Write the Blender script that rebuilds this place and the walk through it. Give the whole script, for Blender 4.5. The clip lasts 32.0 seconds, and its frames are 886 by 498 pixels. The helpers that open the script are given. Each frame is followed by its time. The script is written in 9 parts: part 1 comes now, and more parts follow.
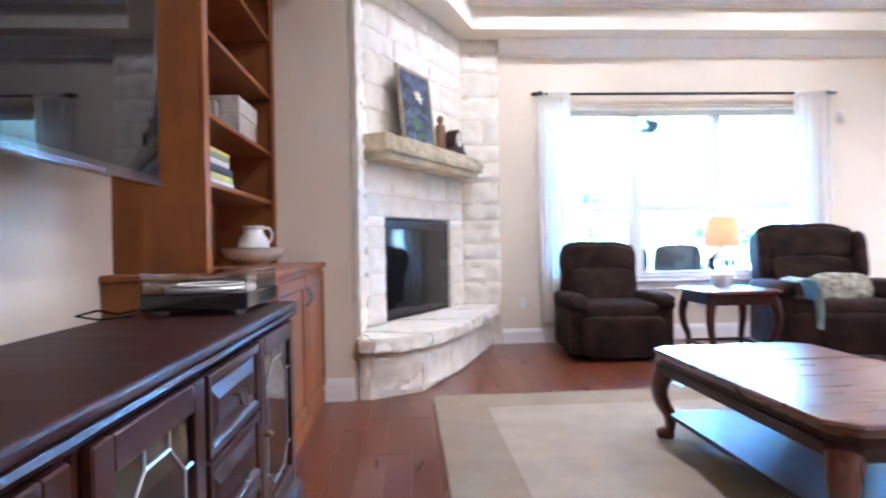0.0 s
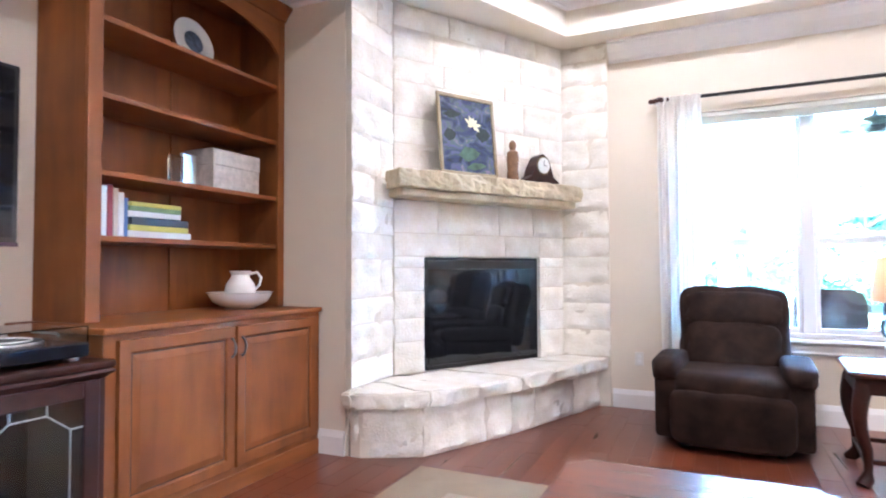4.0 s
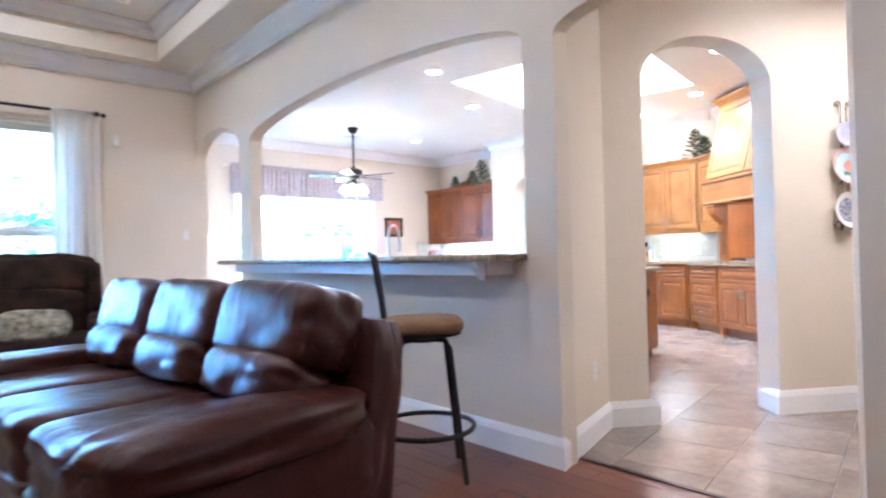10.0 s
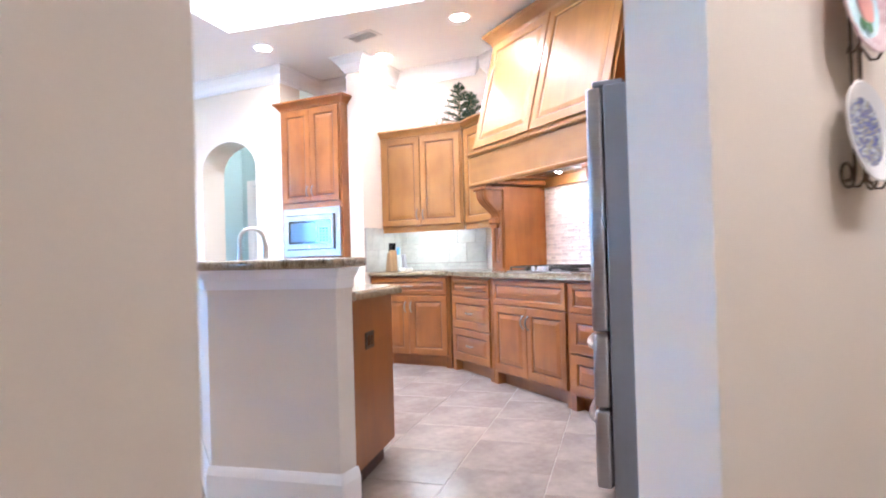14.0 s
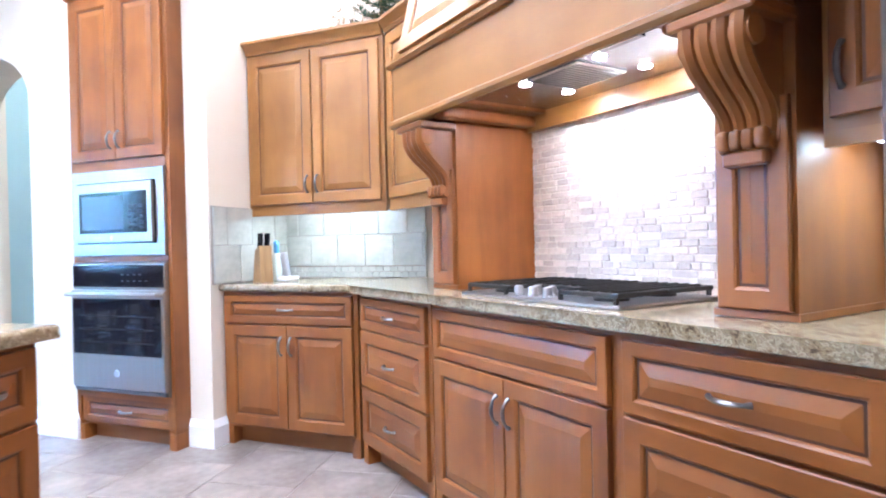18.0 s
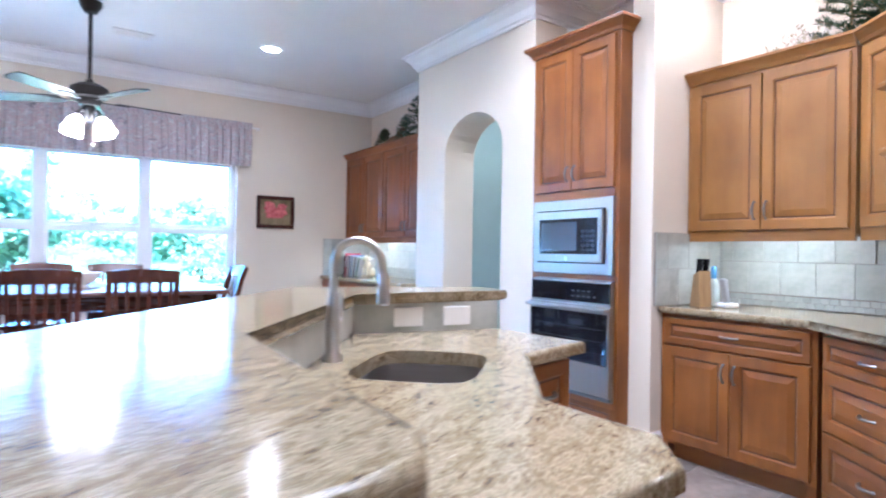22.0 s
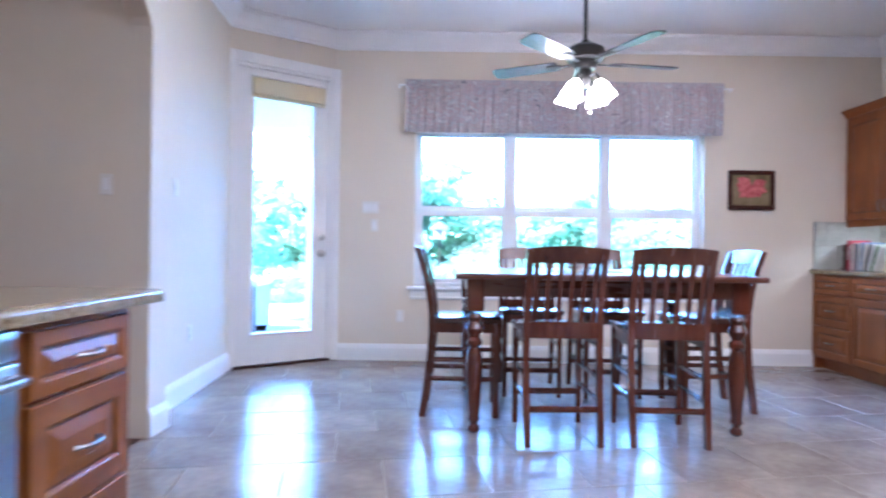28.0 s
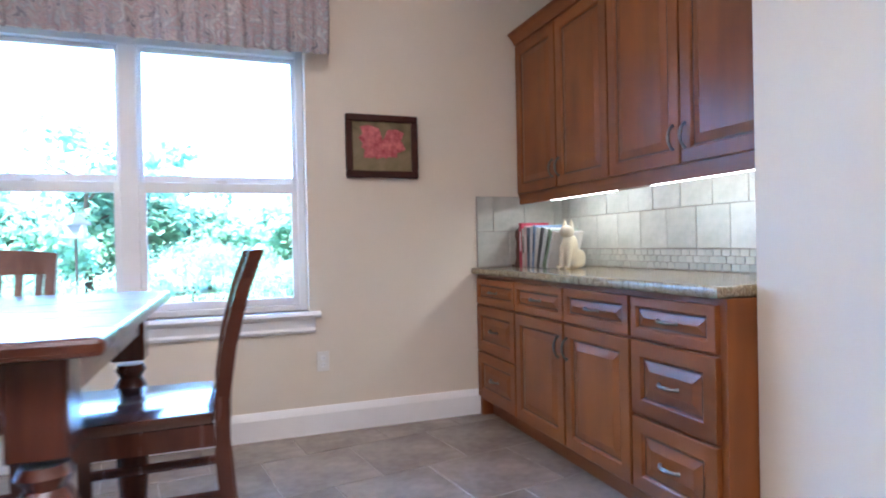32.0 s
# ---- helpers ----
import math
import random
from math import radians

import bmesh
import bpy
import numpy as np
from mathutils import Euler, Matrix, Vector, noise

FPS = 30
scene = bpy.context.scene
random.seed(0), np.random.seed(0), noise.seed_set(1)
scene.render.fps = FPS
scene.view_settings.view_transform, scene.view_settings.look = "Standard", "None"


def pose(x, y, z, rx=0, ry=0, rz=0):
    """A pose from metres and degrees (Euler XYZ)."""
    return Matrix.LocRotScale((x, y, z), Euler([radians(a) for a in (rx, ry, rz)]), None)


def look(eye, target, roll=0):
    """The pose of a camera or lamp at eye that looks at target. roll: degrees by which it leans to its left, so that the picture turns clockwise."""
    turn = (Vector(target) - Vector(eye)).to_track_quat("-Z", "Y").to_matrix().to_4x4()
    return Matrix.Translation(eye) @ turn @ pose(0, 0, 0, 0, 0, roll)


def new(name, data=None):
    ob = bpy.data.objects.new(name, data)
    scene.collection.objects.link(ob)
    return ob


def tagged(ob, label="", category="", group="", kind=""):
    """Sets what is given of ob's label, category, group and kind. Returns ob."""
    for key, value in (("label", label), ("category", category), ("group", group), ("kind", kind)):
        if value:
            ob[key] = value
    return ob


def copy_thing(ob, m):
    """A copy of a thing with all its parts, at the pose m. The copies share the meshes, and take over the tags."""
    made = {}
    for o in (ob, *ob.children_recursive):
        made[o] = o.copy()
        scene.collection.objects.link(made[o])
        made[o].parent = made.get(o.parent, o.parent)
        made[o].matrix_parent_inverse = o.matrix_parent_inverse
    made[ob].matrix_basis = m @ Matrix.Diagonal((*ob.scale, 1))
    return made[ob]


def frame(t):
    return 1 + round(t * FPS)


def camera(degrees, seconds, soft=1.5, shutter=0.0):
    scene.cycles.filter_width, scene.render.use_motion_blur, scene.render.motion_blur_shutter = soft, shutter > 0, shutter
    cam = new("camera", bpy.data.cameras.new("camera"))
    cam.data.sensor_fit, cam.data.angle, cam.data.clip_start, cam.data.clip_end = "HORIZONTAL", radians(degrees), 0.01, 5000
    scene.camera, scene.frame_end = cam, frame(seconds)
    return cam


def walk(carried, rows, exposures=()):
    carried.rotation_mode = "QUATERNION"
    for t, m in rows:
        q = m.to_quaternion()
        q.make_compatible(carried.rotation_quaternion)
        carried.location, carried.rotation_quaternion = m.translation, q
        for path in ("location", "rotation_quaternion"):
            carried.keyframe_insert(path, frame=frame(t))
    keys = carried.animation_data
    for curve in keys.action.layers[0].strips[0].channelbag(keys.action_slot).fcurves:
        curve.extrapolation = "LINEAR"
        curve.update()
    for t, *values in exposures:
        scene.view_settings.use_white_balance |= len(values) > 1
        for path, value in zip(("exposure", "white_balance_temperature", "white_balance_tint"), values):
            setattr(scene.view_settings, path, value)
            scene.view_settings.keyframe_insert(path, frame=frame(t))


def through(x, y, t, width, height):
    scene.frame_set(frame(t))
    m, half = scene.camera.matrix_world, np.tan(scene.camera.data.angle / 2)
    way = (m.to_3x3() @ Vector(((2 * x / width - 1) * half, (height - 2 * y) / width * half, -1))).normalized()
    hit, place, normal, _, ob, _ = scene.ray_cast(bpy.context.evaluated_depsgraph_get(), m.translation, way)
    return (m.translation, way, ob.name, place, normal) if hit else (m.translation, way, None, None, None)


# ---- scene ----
cam = camera(74.1, 32.0, soft=2.0, shutter=0.5)
PATH = [
    (0, (-1.586, 1.052, 1.047), (-1.467, 3.048, 1.032), -1.1),
    (0.5, (-1.5, 1.167, 1.069), (-1.666, 3.16, 1.057), -0.8),
    (1, (-1.388, 1.403, 1.075), (-1.671, 3.383, 1.06), -0.7),
    (1.5, (-1.186, 1.666, 1.1), (-1.609, 3.621, 1.088), -0.7),
    (2, (-0.892, 1.94, 1.124), (-1.488, 3.849, 1.142), -0.6),
    (2.5, (-0.685, 2.19, 1.133), (-1.39, 4.061, 1.166), -0.5),
    (3, (-0.411, 2.311, 1.163), (-1.187, 4.154, 1.195), -0.4),
    (3.5, (-0.066, 2.188, 1.209), (-0.905, 4.003, 1.25), -0.4),
    (5.5, (0.477, 0.573, 1.102), (-0.296, 2.41, 1.266), -0.6),
    (6, (0.494, 0.204, 1.126), (-0.122, 2.101, 1.268), -0.6),
    (6.5, (0.387, -0.047, 1.114), (0.188, 1.938, 1.247), -0.7),
    (7, (0.35, -0.202, 1.118), (0.471, 1.792, 1.222), -0.8),
    (7.5, (0.449, -0.25, 1.124), (0.816, 1.714, 1.202), -0.8),
    (8, (0.591, -0.205, 1.106), (1.176, 1.707, 1.17), -0.9),
    (8.5, (0.791, -0.188, 1.063), (1.607, 1.637, 1.117), -0.9),
    (9, (1.0, -0.071, 1.089), (1.988, 1.668, 1.121), -1.3),
    (9.5, (1.233, 0.097, 1.081), (2.381, 1.734, 1.105), -1.3),
    (10, (1.488, 0.372, 1.085), (2.836, 1.849, 1.106), -1.4),
    (10.5, (1.792, 0.577, 1.075), (3.262, 1.933, 1.093), -1.5),
    (11, (2.134, 0.739, 1.068), (3.674, 2.014, 1.086), -1.6),
    (11.5, (2.51, 0.903, 1.074), (4.174, 2.012, 1.087), -1.6),
    (12, (2.972, 1.06, 1.055), (4.707, 2.055, 1.074), -1.6),
    (12.5, (3.346, 1.239, 1.068), (5.101, 2.197, 1.08), -1.7),
    (13, (3.697, 1.393, 1.076), (5.477, 2.304, 1.088), -1.7),
    (13.5, (4.095, 1.545, 1.086), (5.887, 2.432, 1.104), -1.6),
    (14, (4.439, 1.707, 1.061), (6.237, 2.583, 1.084), -1.6),
    (14.5, (4.733, 1.84, 1.048), (6.532, 2.714, 1.078), -1.5),
    (16.5, (5.854, 2.29, 1.065), (7.624, 3.221, 1.084), -1.1),
    (17, (6.176, 2.411, 1.1), (7.949, 3.337, 1.086), -1.1),
    (17.5, (6.453, 2.499, 1.1), (8.293, 3.283, 1.087), -1.0),
    (18, (6.737, 2.554, 1.113), (8.602, 3.275, 1.098), -1.3),
    (18.5, (6.927, 2.576, 1.105), (8.793, 3.294, 1.088), -1.1),
    (19, (7.05, 2.626, 1.109), (8.91, 3.36, 1.083), -1.1),
    (19.5, (7.038, 2.722, 1.102), (8.828, 3.614, 1.086), -0.8),
    (20, (6.991, 2.786, 1.075), (8.616, 3.951, 1.082), -0.4),
    (20.5, (6.918, 2.807, 1.092), (8.343, 4.21, 1.103), 0.1),
    (21, (6.787, 2.806, 1.14), (8.05, 4.357, 1.148), 0.5),
    (21.5, (6.572, 2.792, 1.206), (7.74, 4.415, 1.219), 0.7),
    (22, (6.318, 2.736, 1.221), (7.435, 4.395, 1.231), 0.9),
    (22.5, (6.047, 2.614, 1.211), (6.98, 4.383, 1.221), 1.2),
    (23, (5.845, 2.494, 1.182), (6.516, 4.378, 1.183), 1.2),
    (23.5, (5.66, 2.393, 1.143), (6.006, 4.362, 1.138), 1.4),
    (24, (5.53, 2.317, 1.092), (5.621, 4.315, 1.09), 1.6),
    (24.5, (5.458, 2.25, 1.081), (5.258, 4.24, 1.073), 1.8),
    (26.5, (5.572, 2.863, 1.054), (4.734, 4.678, 1.048), 1.6),
    (27, (5.58, 3.25, 1.063), (4.902, 5.131, 1.051), 1.6),
    (27.5, (5.596, 3.585, 1.057), (5.207, 5.547, 1.052), 1.2),
    (28, (5.624, 3.94, 1.048), (5.619, 5.94, 1.051), 0.8),
    (28.5, (5.732, 4.238, 1.047), (5.949, 6.227, 1.042), 0.4),
    (29, (5.938, 4.537, 1.077), (6.225, 6.516, 1.068), 0.3),
    (29.5, (6.139, 4.903, 1.115), (6.508, 6.869, 1.095), 0.0),
    (30, (6.427, 5.227, 1.107), (6.816, 7.189, 1.09), -0.2),
    (30.5, (6.788, 5.435, 1.117), (7.163, 7.4, 1.099), -0.3),
    (31, (7.133, 5.658, 1.076), (7.65, 7.589, 1.07), -0.8),
    (31.5, (7.386, 5.869, 1.084), (8.075, 7.746, 1.064), -1.1),
    (32, (7.645, 6.082, 1.065), (8.326, 7.962, 1.049), -1.2),
]
walk(cam, [(t, look(eye, target, roll)) for t, eye, target, roll in PATH], exposures=[(0, 5.95, 5350, 20), (3, 6.16, 5500, 20), (6, 5.8, 5350, 20), (8, 5.45, 5400, 19), (9, 5.02, 5480, 19), (10, 5.06, 5550, 19), (11, 4.92, 5500, 20), (14, 4.76, 5550, 20), (17, 4.65, 5250, 17), (18, 4.65, 5150, 16), (20, 4.52, 5100, 14), (21, 4.42, 5180, 16), (22, 4.05, 5200, 18), (24, 4.1, 5250, 22), (27, 3.93, 5080, 25), (28, 3.88, 5330, 24), (30, 3.82, 5350, 26), (31, 3.85, 5370, 26), (32, 3.6, 6050, 22)])


# ---- small helpers ----
def part(name, bm, material, parent=None, label="", smooth=False):
    """One mesh object from a bmesh, under a thing or a part."""
    me = bpy.data.meshes.new(name)
    bmesh.ops.recalc_face_normals(bm, faces=bm.faces)
    if smooth:
        for f in bm.faces:
            f.smooth = True
    glazed = any(f.material_index for f in bm.faces)
    bm.to_mesh(me)
    bm.free()
    if smooth:
        me.set_sharp_from_angle(angle=radians(38))
    me.materials.append(material)
    if glazed:
        me.materials.append(M_GLAZE)
    ob = new(name, me)
    if parent is not None:
        ob.parent = parent
    if label:
        ob["label"] = label
    return ob


def share(name, me, parent, m):
    """A piece on mesh data that other pieces use too."""
    ob = new(name, me)
    ob.parent = parent
    ob.matrix_basis = m
    return ob


def thing(name, label, category, m=None, group="", kind=""):
    ob = new(name)
    ob.empty_display_size = 0.1
    if m is not None:
        ob.matrix_basis = m
    return tagged(ob, label, category, group, kind)


def structure(name, bm, material, label="", category=""):
    return tagged(part(name, bm, material), label, category, kind="structure")


def box(bm, x0, x1, y0, y1, z0, z1, bev=0.0, seg=1, m=None):
    r = bmesh.ops.create_cube(bm, size=1.0)
    vs = r["verts"]
    s = Matrix.Translation(((x0 + x1) / 2, (y0 + y1) / 2, (z0 + z1) / 2)) @ Matrix.Diagonal((abs(x1 - x0), abs(y1 - y0), abs(z1 - z0), 1))
    bmesh.ops.transform(bm, matrix=s, verts=vs)
    if bev > 0:
        es = list({e for v in vs for e in v.link_edges})
        r = bmesh.ops.bevel(bm, geom=es, offset=min(bev, 0.49 * min(abs(x1 - x0), abs(y1 - y0), abs(z1 - z0))), segments=seg, profile=0.5, affect="EDGES", clamp_overlap=True)
        vs = list({v for f in r["faces"] for v in f.verts} | {v for v in vs if v.is_valid})
    if m is not None:
        bmesh.ops.transform(bm, matrix=m, verts=[v for v in vs if v.is_valid])
    return bm


def bx(x0, x1, y0, y1, z0, z1, bev=0.0, seg=1, m=None):
    return box(bmesh.new(), x0, x1, y0, y1, z0, z1, bev, seg, m)


def lathe(bm, prof, seg=16, m=None):
    """A turned shape from (radius, height) pairs."""
    m = m or Matrix()
    rings = []
    for r, z in prof:
        rings.append([bm.verts.new(m @ Vector((r * math.cos(2 * math.pi * k / seg), r * math.sin(2 * math.pi * k / seg), z))) for k in range(seg)])
    for a, b in zip(rings, rings[1:]):
        for k in range(seg):
            bm.faces.new((a[k], a[(k + 1) % seg], b[(k + 1) % seg], b[k]))
    bm.faces.new(rings[0][::-1])
    bm.faces.new(rings[-1])
    return bm


def tube(bm, pts, r, seg=8, ry=None):
    """A round bar through points; r may be one radius or one for each point."""
    pts = [Vector(p) for p in pts]
    rr = r if isinstance(r, (list, tuple)) else [r] * len(pts)
    rings, up = [], None
    for i, p in enumerate(pts):
        d = (pts[min(i + 1, len(pts) - 1)] - pts[max(i - 1, 0)]).normalized()
        if up is None:
            up = Vector((0, 0, 1)) if abs(d.z) < 0.9 else Vector((1, 0, 0))
        a = d.cross(up)
        if a.length < 1e-4:
            a = d.orthogonal()
        a.normalize()
        b = a.cross(d).normalized()
        up = b
        k2 = ry if ry else 1.0
        rings.append([bm.verts.new(p + rr[i] * (math.cos(2 * math.pi * k / seg) * a + k2 * math.sin(2 * math.pi * k / seg) * b)) for k in range(seg)])
    for a, b in zip(rings, rings[1:]):
        for k in range(seg):
            bm.faces.new((a[k], a[(k + 1) % seg], b[(k + 1) % seg], b[k]))
    bm.faces.new(rings[0][::-1])
    bm.faces.new(rings[-1])
    return bm


def prism(bm, poly, z0, z1, m=None):
    """An upright block on a plan polygon; m turns it elsewhere."""
    m = m or Matrix()
    lo = [bm.verts.new(m @ Vector((x, y, z0))) for x, y in poly]
    hi = [bm.verts.new(m @ Vector((x, y, z1))) for x, y in poly]
    n = len(poly)
    bm.faces.new(lo[::-1])
    bm.faces.new(hi)
    for k in range(n):
        bm.faces.new((lo[k], lo[(k + 1) % n], hi[(k + 1) % n], hi[k]))
    return bm


def sweep(bm, prof, path, closed=False):
    """A moulding: profile points (out, z) carried along a plan line; out is to the left of the way."""
    n = len(path)
    P = [Vector(p) for p in path]
    rings = []
    for i in range(n):
        a = (P[i] - P[i - 1]).normalized() if (i > 0 or closed) else None
        b = (P[(i + 1) % n] - P[i]).normalized() if (i < n - 1 or closed) else None
        a = a or b
        b = b or a
        na, nb = Vector((-a.y, a.x)), Vector((-b.y, b.x))
        nn = (na + nb)
        nn = nn / max(nn.dot(na), 0.2) if nn.length > 1e-6 else na
        rings.append([bm.verts.new((P[i].x + nn.x * o, P[i].y + nn.y * o, z)) for o, z in prof])
    m = len(prof)
    for i in range(n if closed else n - 1):
        a, b = rings[i], rings[(i + 1) % n]
        for k in range(m):
            bm.faces.new((a[k], a[(k + 1) % m], b[(k + 1) % m], b[k]))
    if not closed:
        bm.faces.new(rings[0][::-1])
        bm.faces.new(rings[-1])
    return bm


def pillow(bm, cx, cy, cz, sx, sy, sz, p=0.45, n=10, m=None, sag=0.0, wob=0.0):
    """A soft cushion: a cube pushed towards a superellipsoid."""
    r = bmesh.ops.create_grid(bm, x_segments=1, y_segments=1, size=1)
    bmesh.ops.delete(bm, geom=r["verts"], context="VERTS")
    tmp = bmesh.new()
    bmesh.ops.create_cube(tmp, size=2)
    bmesh.ops.subdivide_edges(tmp, edges=tmp.edges, cuts=n - 1, use_grid_fill=True)
    vm = {}
    for v in tmp.verts:
        q = v.co
        s = 1.0 / p
        k = (abs(q.x) ** (2 * s) + abs(q.y) ** (2 * s) + abs(q.z) ** (2 * s)) ** (1 / (2 * s))
        c = q / k
        w = 1 + wob * noise.noise(c * 2.3 + Vector((cx, cy, cz)))
        d = Vector((cx + c.x * sx / 2 * w, cy + c.y * sy / 2 * w, cz + c.z * sz / 2 * w - sag * (1 - c.x * c.x) * (1 - c.y * c.y) * (c.z > 0)))
        vm[v] = bm.verts.new(m @ d if m else d)
    for f in tmp.faces:
        bm.faces.new([vm[v] for v in f.verts])
    tmp.free()
    return bm


def nodes_of(name):
    mt = bpy.data.materials.new(name)
    mt.use_nodes = True
    nt = mt.node_tree
    return mt, nt, nt.nodes["Principled BSDF"]


def surface(name, col, rough=0.5, metal=0.0, var=0.12, scale=6.0, grain=60.0, bump=0.15, dist=0.002, vary=0.0, spec=0.5, stretch=(1, 1, 1), coat=0.0, alt=None, rvar=0.12):
    """A surface with broad and fine variation of colour, roughness and relief at real size."""
    mt, nt, b = nodes_of(name)
    L = nt.links.new
    tc = nt.nodes.new("ShaderNodeTexCoord")
    mp = nt.nodes.new("ShaderNodeMapping")
    mp.inputs["Scale"].default_value = stretch
    L(tc.outputs["Object"], mp.inputs["Vector"])
    big = nt.nodes.new("ShaderNodeTexNoise")
    big.inputs["Scale"].default_value, big.inputs["Detail"].default_value = scale, 5
    fine = nt.nodes.new("ShaderNodeTexNoise")
    fine.inputs["Scale"].default_value, fine.inputs["Detail"].default_value = grain, 6
    L(mp.outputs["Vector"], big.inputs["Vector"])
    L(mp.outputs["Vector"], fine.inputs["Vector"])
    add = nt.nodes.new("ShaderNodeMath")
    add.operation = "MULTIPLY_ADD"
    add.inputs[1].default_value = 0.35
    L(fine.outputs["Fac"], add.inputs[0])
    L(big.outputs["Fac"], add.inputs[2])
    ramp = nt.nodes.new("ShaderNodeValToRGB")
    c0 = [max(0, v * (1 - var)) for v in col]
    c1 = list(alt) if alt else [min(1, v * (1 + var)) for v in col]
    ramp.color_ramp.elements[0].position, ramp.color_ramp.elements[1].position = 0.42, 0.95
    ramp.color_ramp.elements[0].color, ramp.color_ramp.elements[1].color = (*c0, 1), (*c1, 1)
    L(add.outputs[0], ramp.inputs["Fac"])
    out = ramp.outputs["Color"]
    if vary > 0:
        oi = nt.nodes.new("ShaderNodeObjectInfo")
        hs = nt.nodes.new("ShaderNodeHueSaturation")
        mr = nt.nodes.new("ShaderNodeMapRange")
        mr.inputs["To Min"].default_value, mr.inputs["To Max"].default_value = 1 - vary, 1 + vary
        L(oi.outputs["Random"], mr.inputs["Value"])
        L(mr.outputs["Result"], hs.inputs["Value"])
        L(out, hs.inputs["Color"])
        out = hs.outputs["Color"]
    L(out, b.inputs["Base Color"])
    rr = nt.nodes.new("ShaderNodeMapRange")
    rr.inputs["To Min"].default_value, rr.inputs["To Max"].default_value = max(0.02, rough * (1 - rvar)), min(1, rough * (1 + rvar))
    L(fine.outputs["Fac"], rr.inputs["Value"])
    L(rr.outputs["Result"], b.inputs["Roughness"])
    b.inputs["Metallic"].default_value = metal
    b.inputs["Specular IOR Level"].default_value = spec
    if coat:
        b.inputs["Coat Weight"].default_value, b.inputs["Coat Roughness"].default_value = coat, 0.12
    if bump:
        bp = nt.nodes.new("ShaderNodeBump")
        bp.inputs["Strength"].default_value, bp.inputs["Distance"].default_value = bump, dist
        L(fine.outputs["Fac"], bp.inputs["Height"])
        L(bp.outputs["Normal"], b.inputs["Normal"])
    return mt


def wood(name, dark, light, rough=0.35, grain=(40, 40, 2.2), coat=0.3, vary=0.0, bump=0.08, island=False, spec=0.5):
    """Stained timber: long grain with pores and slow colour drift."""
    mt, nt, b = nodes_of(name)
    L = nt.links.new
    tc = nt.nodes.new("ShaderNodeTexCoord")
    mp = nt.nodes.new("ShaderNodeMapping")
    mp.inputs["Scale"].default_value = grain
    oi = nt.nodes.new("ShaderNodeObjectInfo")
    off = nt.nodes.new("ShaderNodeVectorMath")
    off.operation = "MULTIPLY_ADD"
    off.inputs[1].default_value = (7, 9, 5)
    L(oi.outputs["Random"], off.inputs[0])
    L(tc.outputs["Object"], off.inputs[2])
    L(off.outputs[0], mp.inputs["Vector"])
    n1 = nt.nodes.new("ShaderNodeTexNoise")
    n1.inputs["Scale"].default_value, n1.inputs["Detail"].default_value, n1.inputs["Distortion"].default_value = 1.0, 6, 0.6
    L(mp.outputs["Vector"], n1.inputs["Vector"])
    n2 = nt.nodes.new("ShaderNodeTexNoise")
    n2.inputs["Scale"].default_value, n2.inputs["Detail"].default_value = 3.0, 3
    L(off.outputs[0], n2.inputs["Vector"])
    mix = nt.nodes.new("ShaderNodeMath")
    mix.operation = "MULTIPLY_ADD"
    mix.inputs[1].default_value = 0.55
    L(n2.outputs["Fac"], mix.inputs[0])
    half = nt.nodes.new("ShaderNodeMath")
    half.operation = "MULTIPLY"
    half.inputs[1].default_value = 0.5
    L(n1.outputs["Fac"], half.inputs[0])
    L(half.outputs[0], mix.inputs[2])
    ramp = nt.nodes.new("ShaderNodeValToRGB")
    ramp.color_ramp.elements[0].position, ramp.color_ramp.elements[1].position = 0.33, 0.72
    ramp.color_ramp.elements[0].color, ramp.color_ramp.elements[1].color = (*dark, 1), (*light, 1)
    L(mix.outputs[0], ramp.inputs["Fac"])
    out = ramp.outputs["Color"]
    if vary:
        hs = nt.nodes.new("ShaderNodeHueSaturation")
        mr = nt.nodes.new("ShaderNodeMapRange")
        mr.inputs["To Min"].default_value, mr.inputs["To Max"].default_value = 1 - vary, 1 + vary
        L(nt.nodes.new("ShaderNodeNewGeometry").outputs["Random Per Island"] if island else oi.outputs["Random"], mr.inputs["Value"])
        L(mr.outputs["Result"], hs.inputs["Value"])
        L(out, hs.inputs["Color"])
        out = hs.outputs["Color"]
    L(out, b.inputs["Base Color"])
    rr = nt.nodes.new("ShaderNodeMapRange")
    rr.inputs["To Min"].default_value, rr.inputs["To Max"].default_value = rough * 0.8, rough * 1.25
    L(n1.outputs["Fac"], rr.inputs["Value"])
    L(rr.outputs["Result"], b.inputs["Roughness"])
    b.inputs["Coat Weight"].default_value, b.inputs["Coat Roughness"].default_value = coat, 0.15
    b.inputs["Specular IOR Level"].default_value = spec
    bp = nt.nodes.new("ShaderNodeBump")
    bp.inputs["Strength"].default_value, bp.inputs["Distance"].default_value = bump, 0.001
    L(n1.outputs["Fac"], bp.inputs["Height"])
    L(bp.outputs["Normal"], b.inputs["Normal"])
    return mt


def glass(name, tint=(0.97, 0.99, 0.99), rough=0.0):
    mt, nt, b = nodes_of(name)
    b.inputs["Base Color"].default_value = (*tint, 1)
    b.inputs["Transmission Weight"].default_value = 1.0
    b.inputs["Roughness"].default_value = rough
    b.inputs["IOR"].default_value = 1.45
    return mt


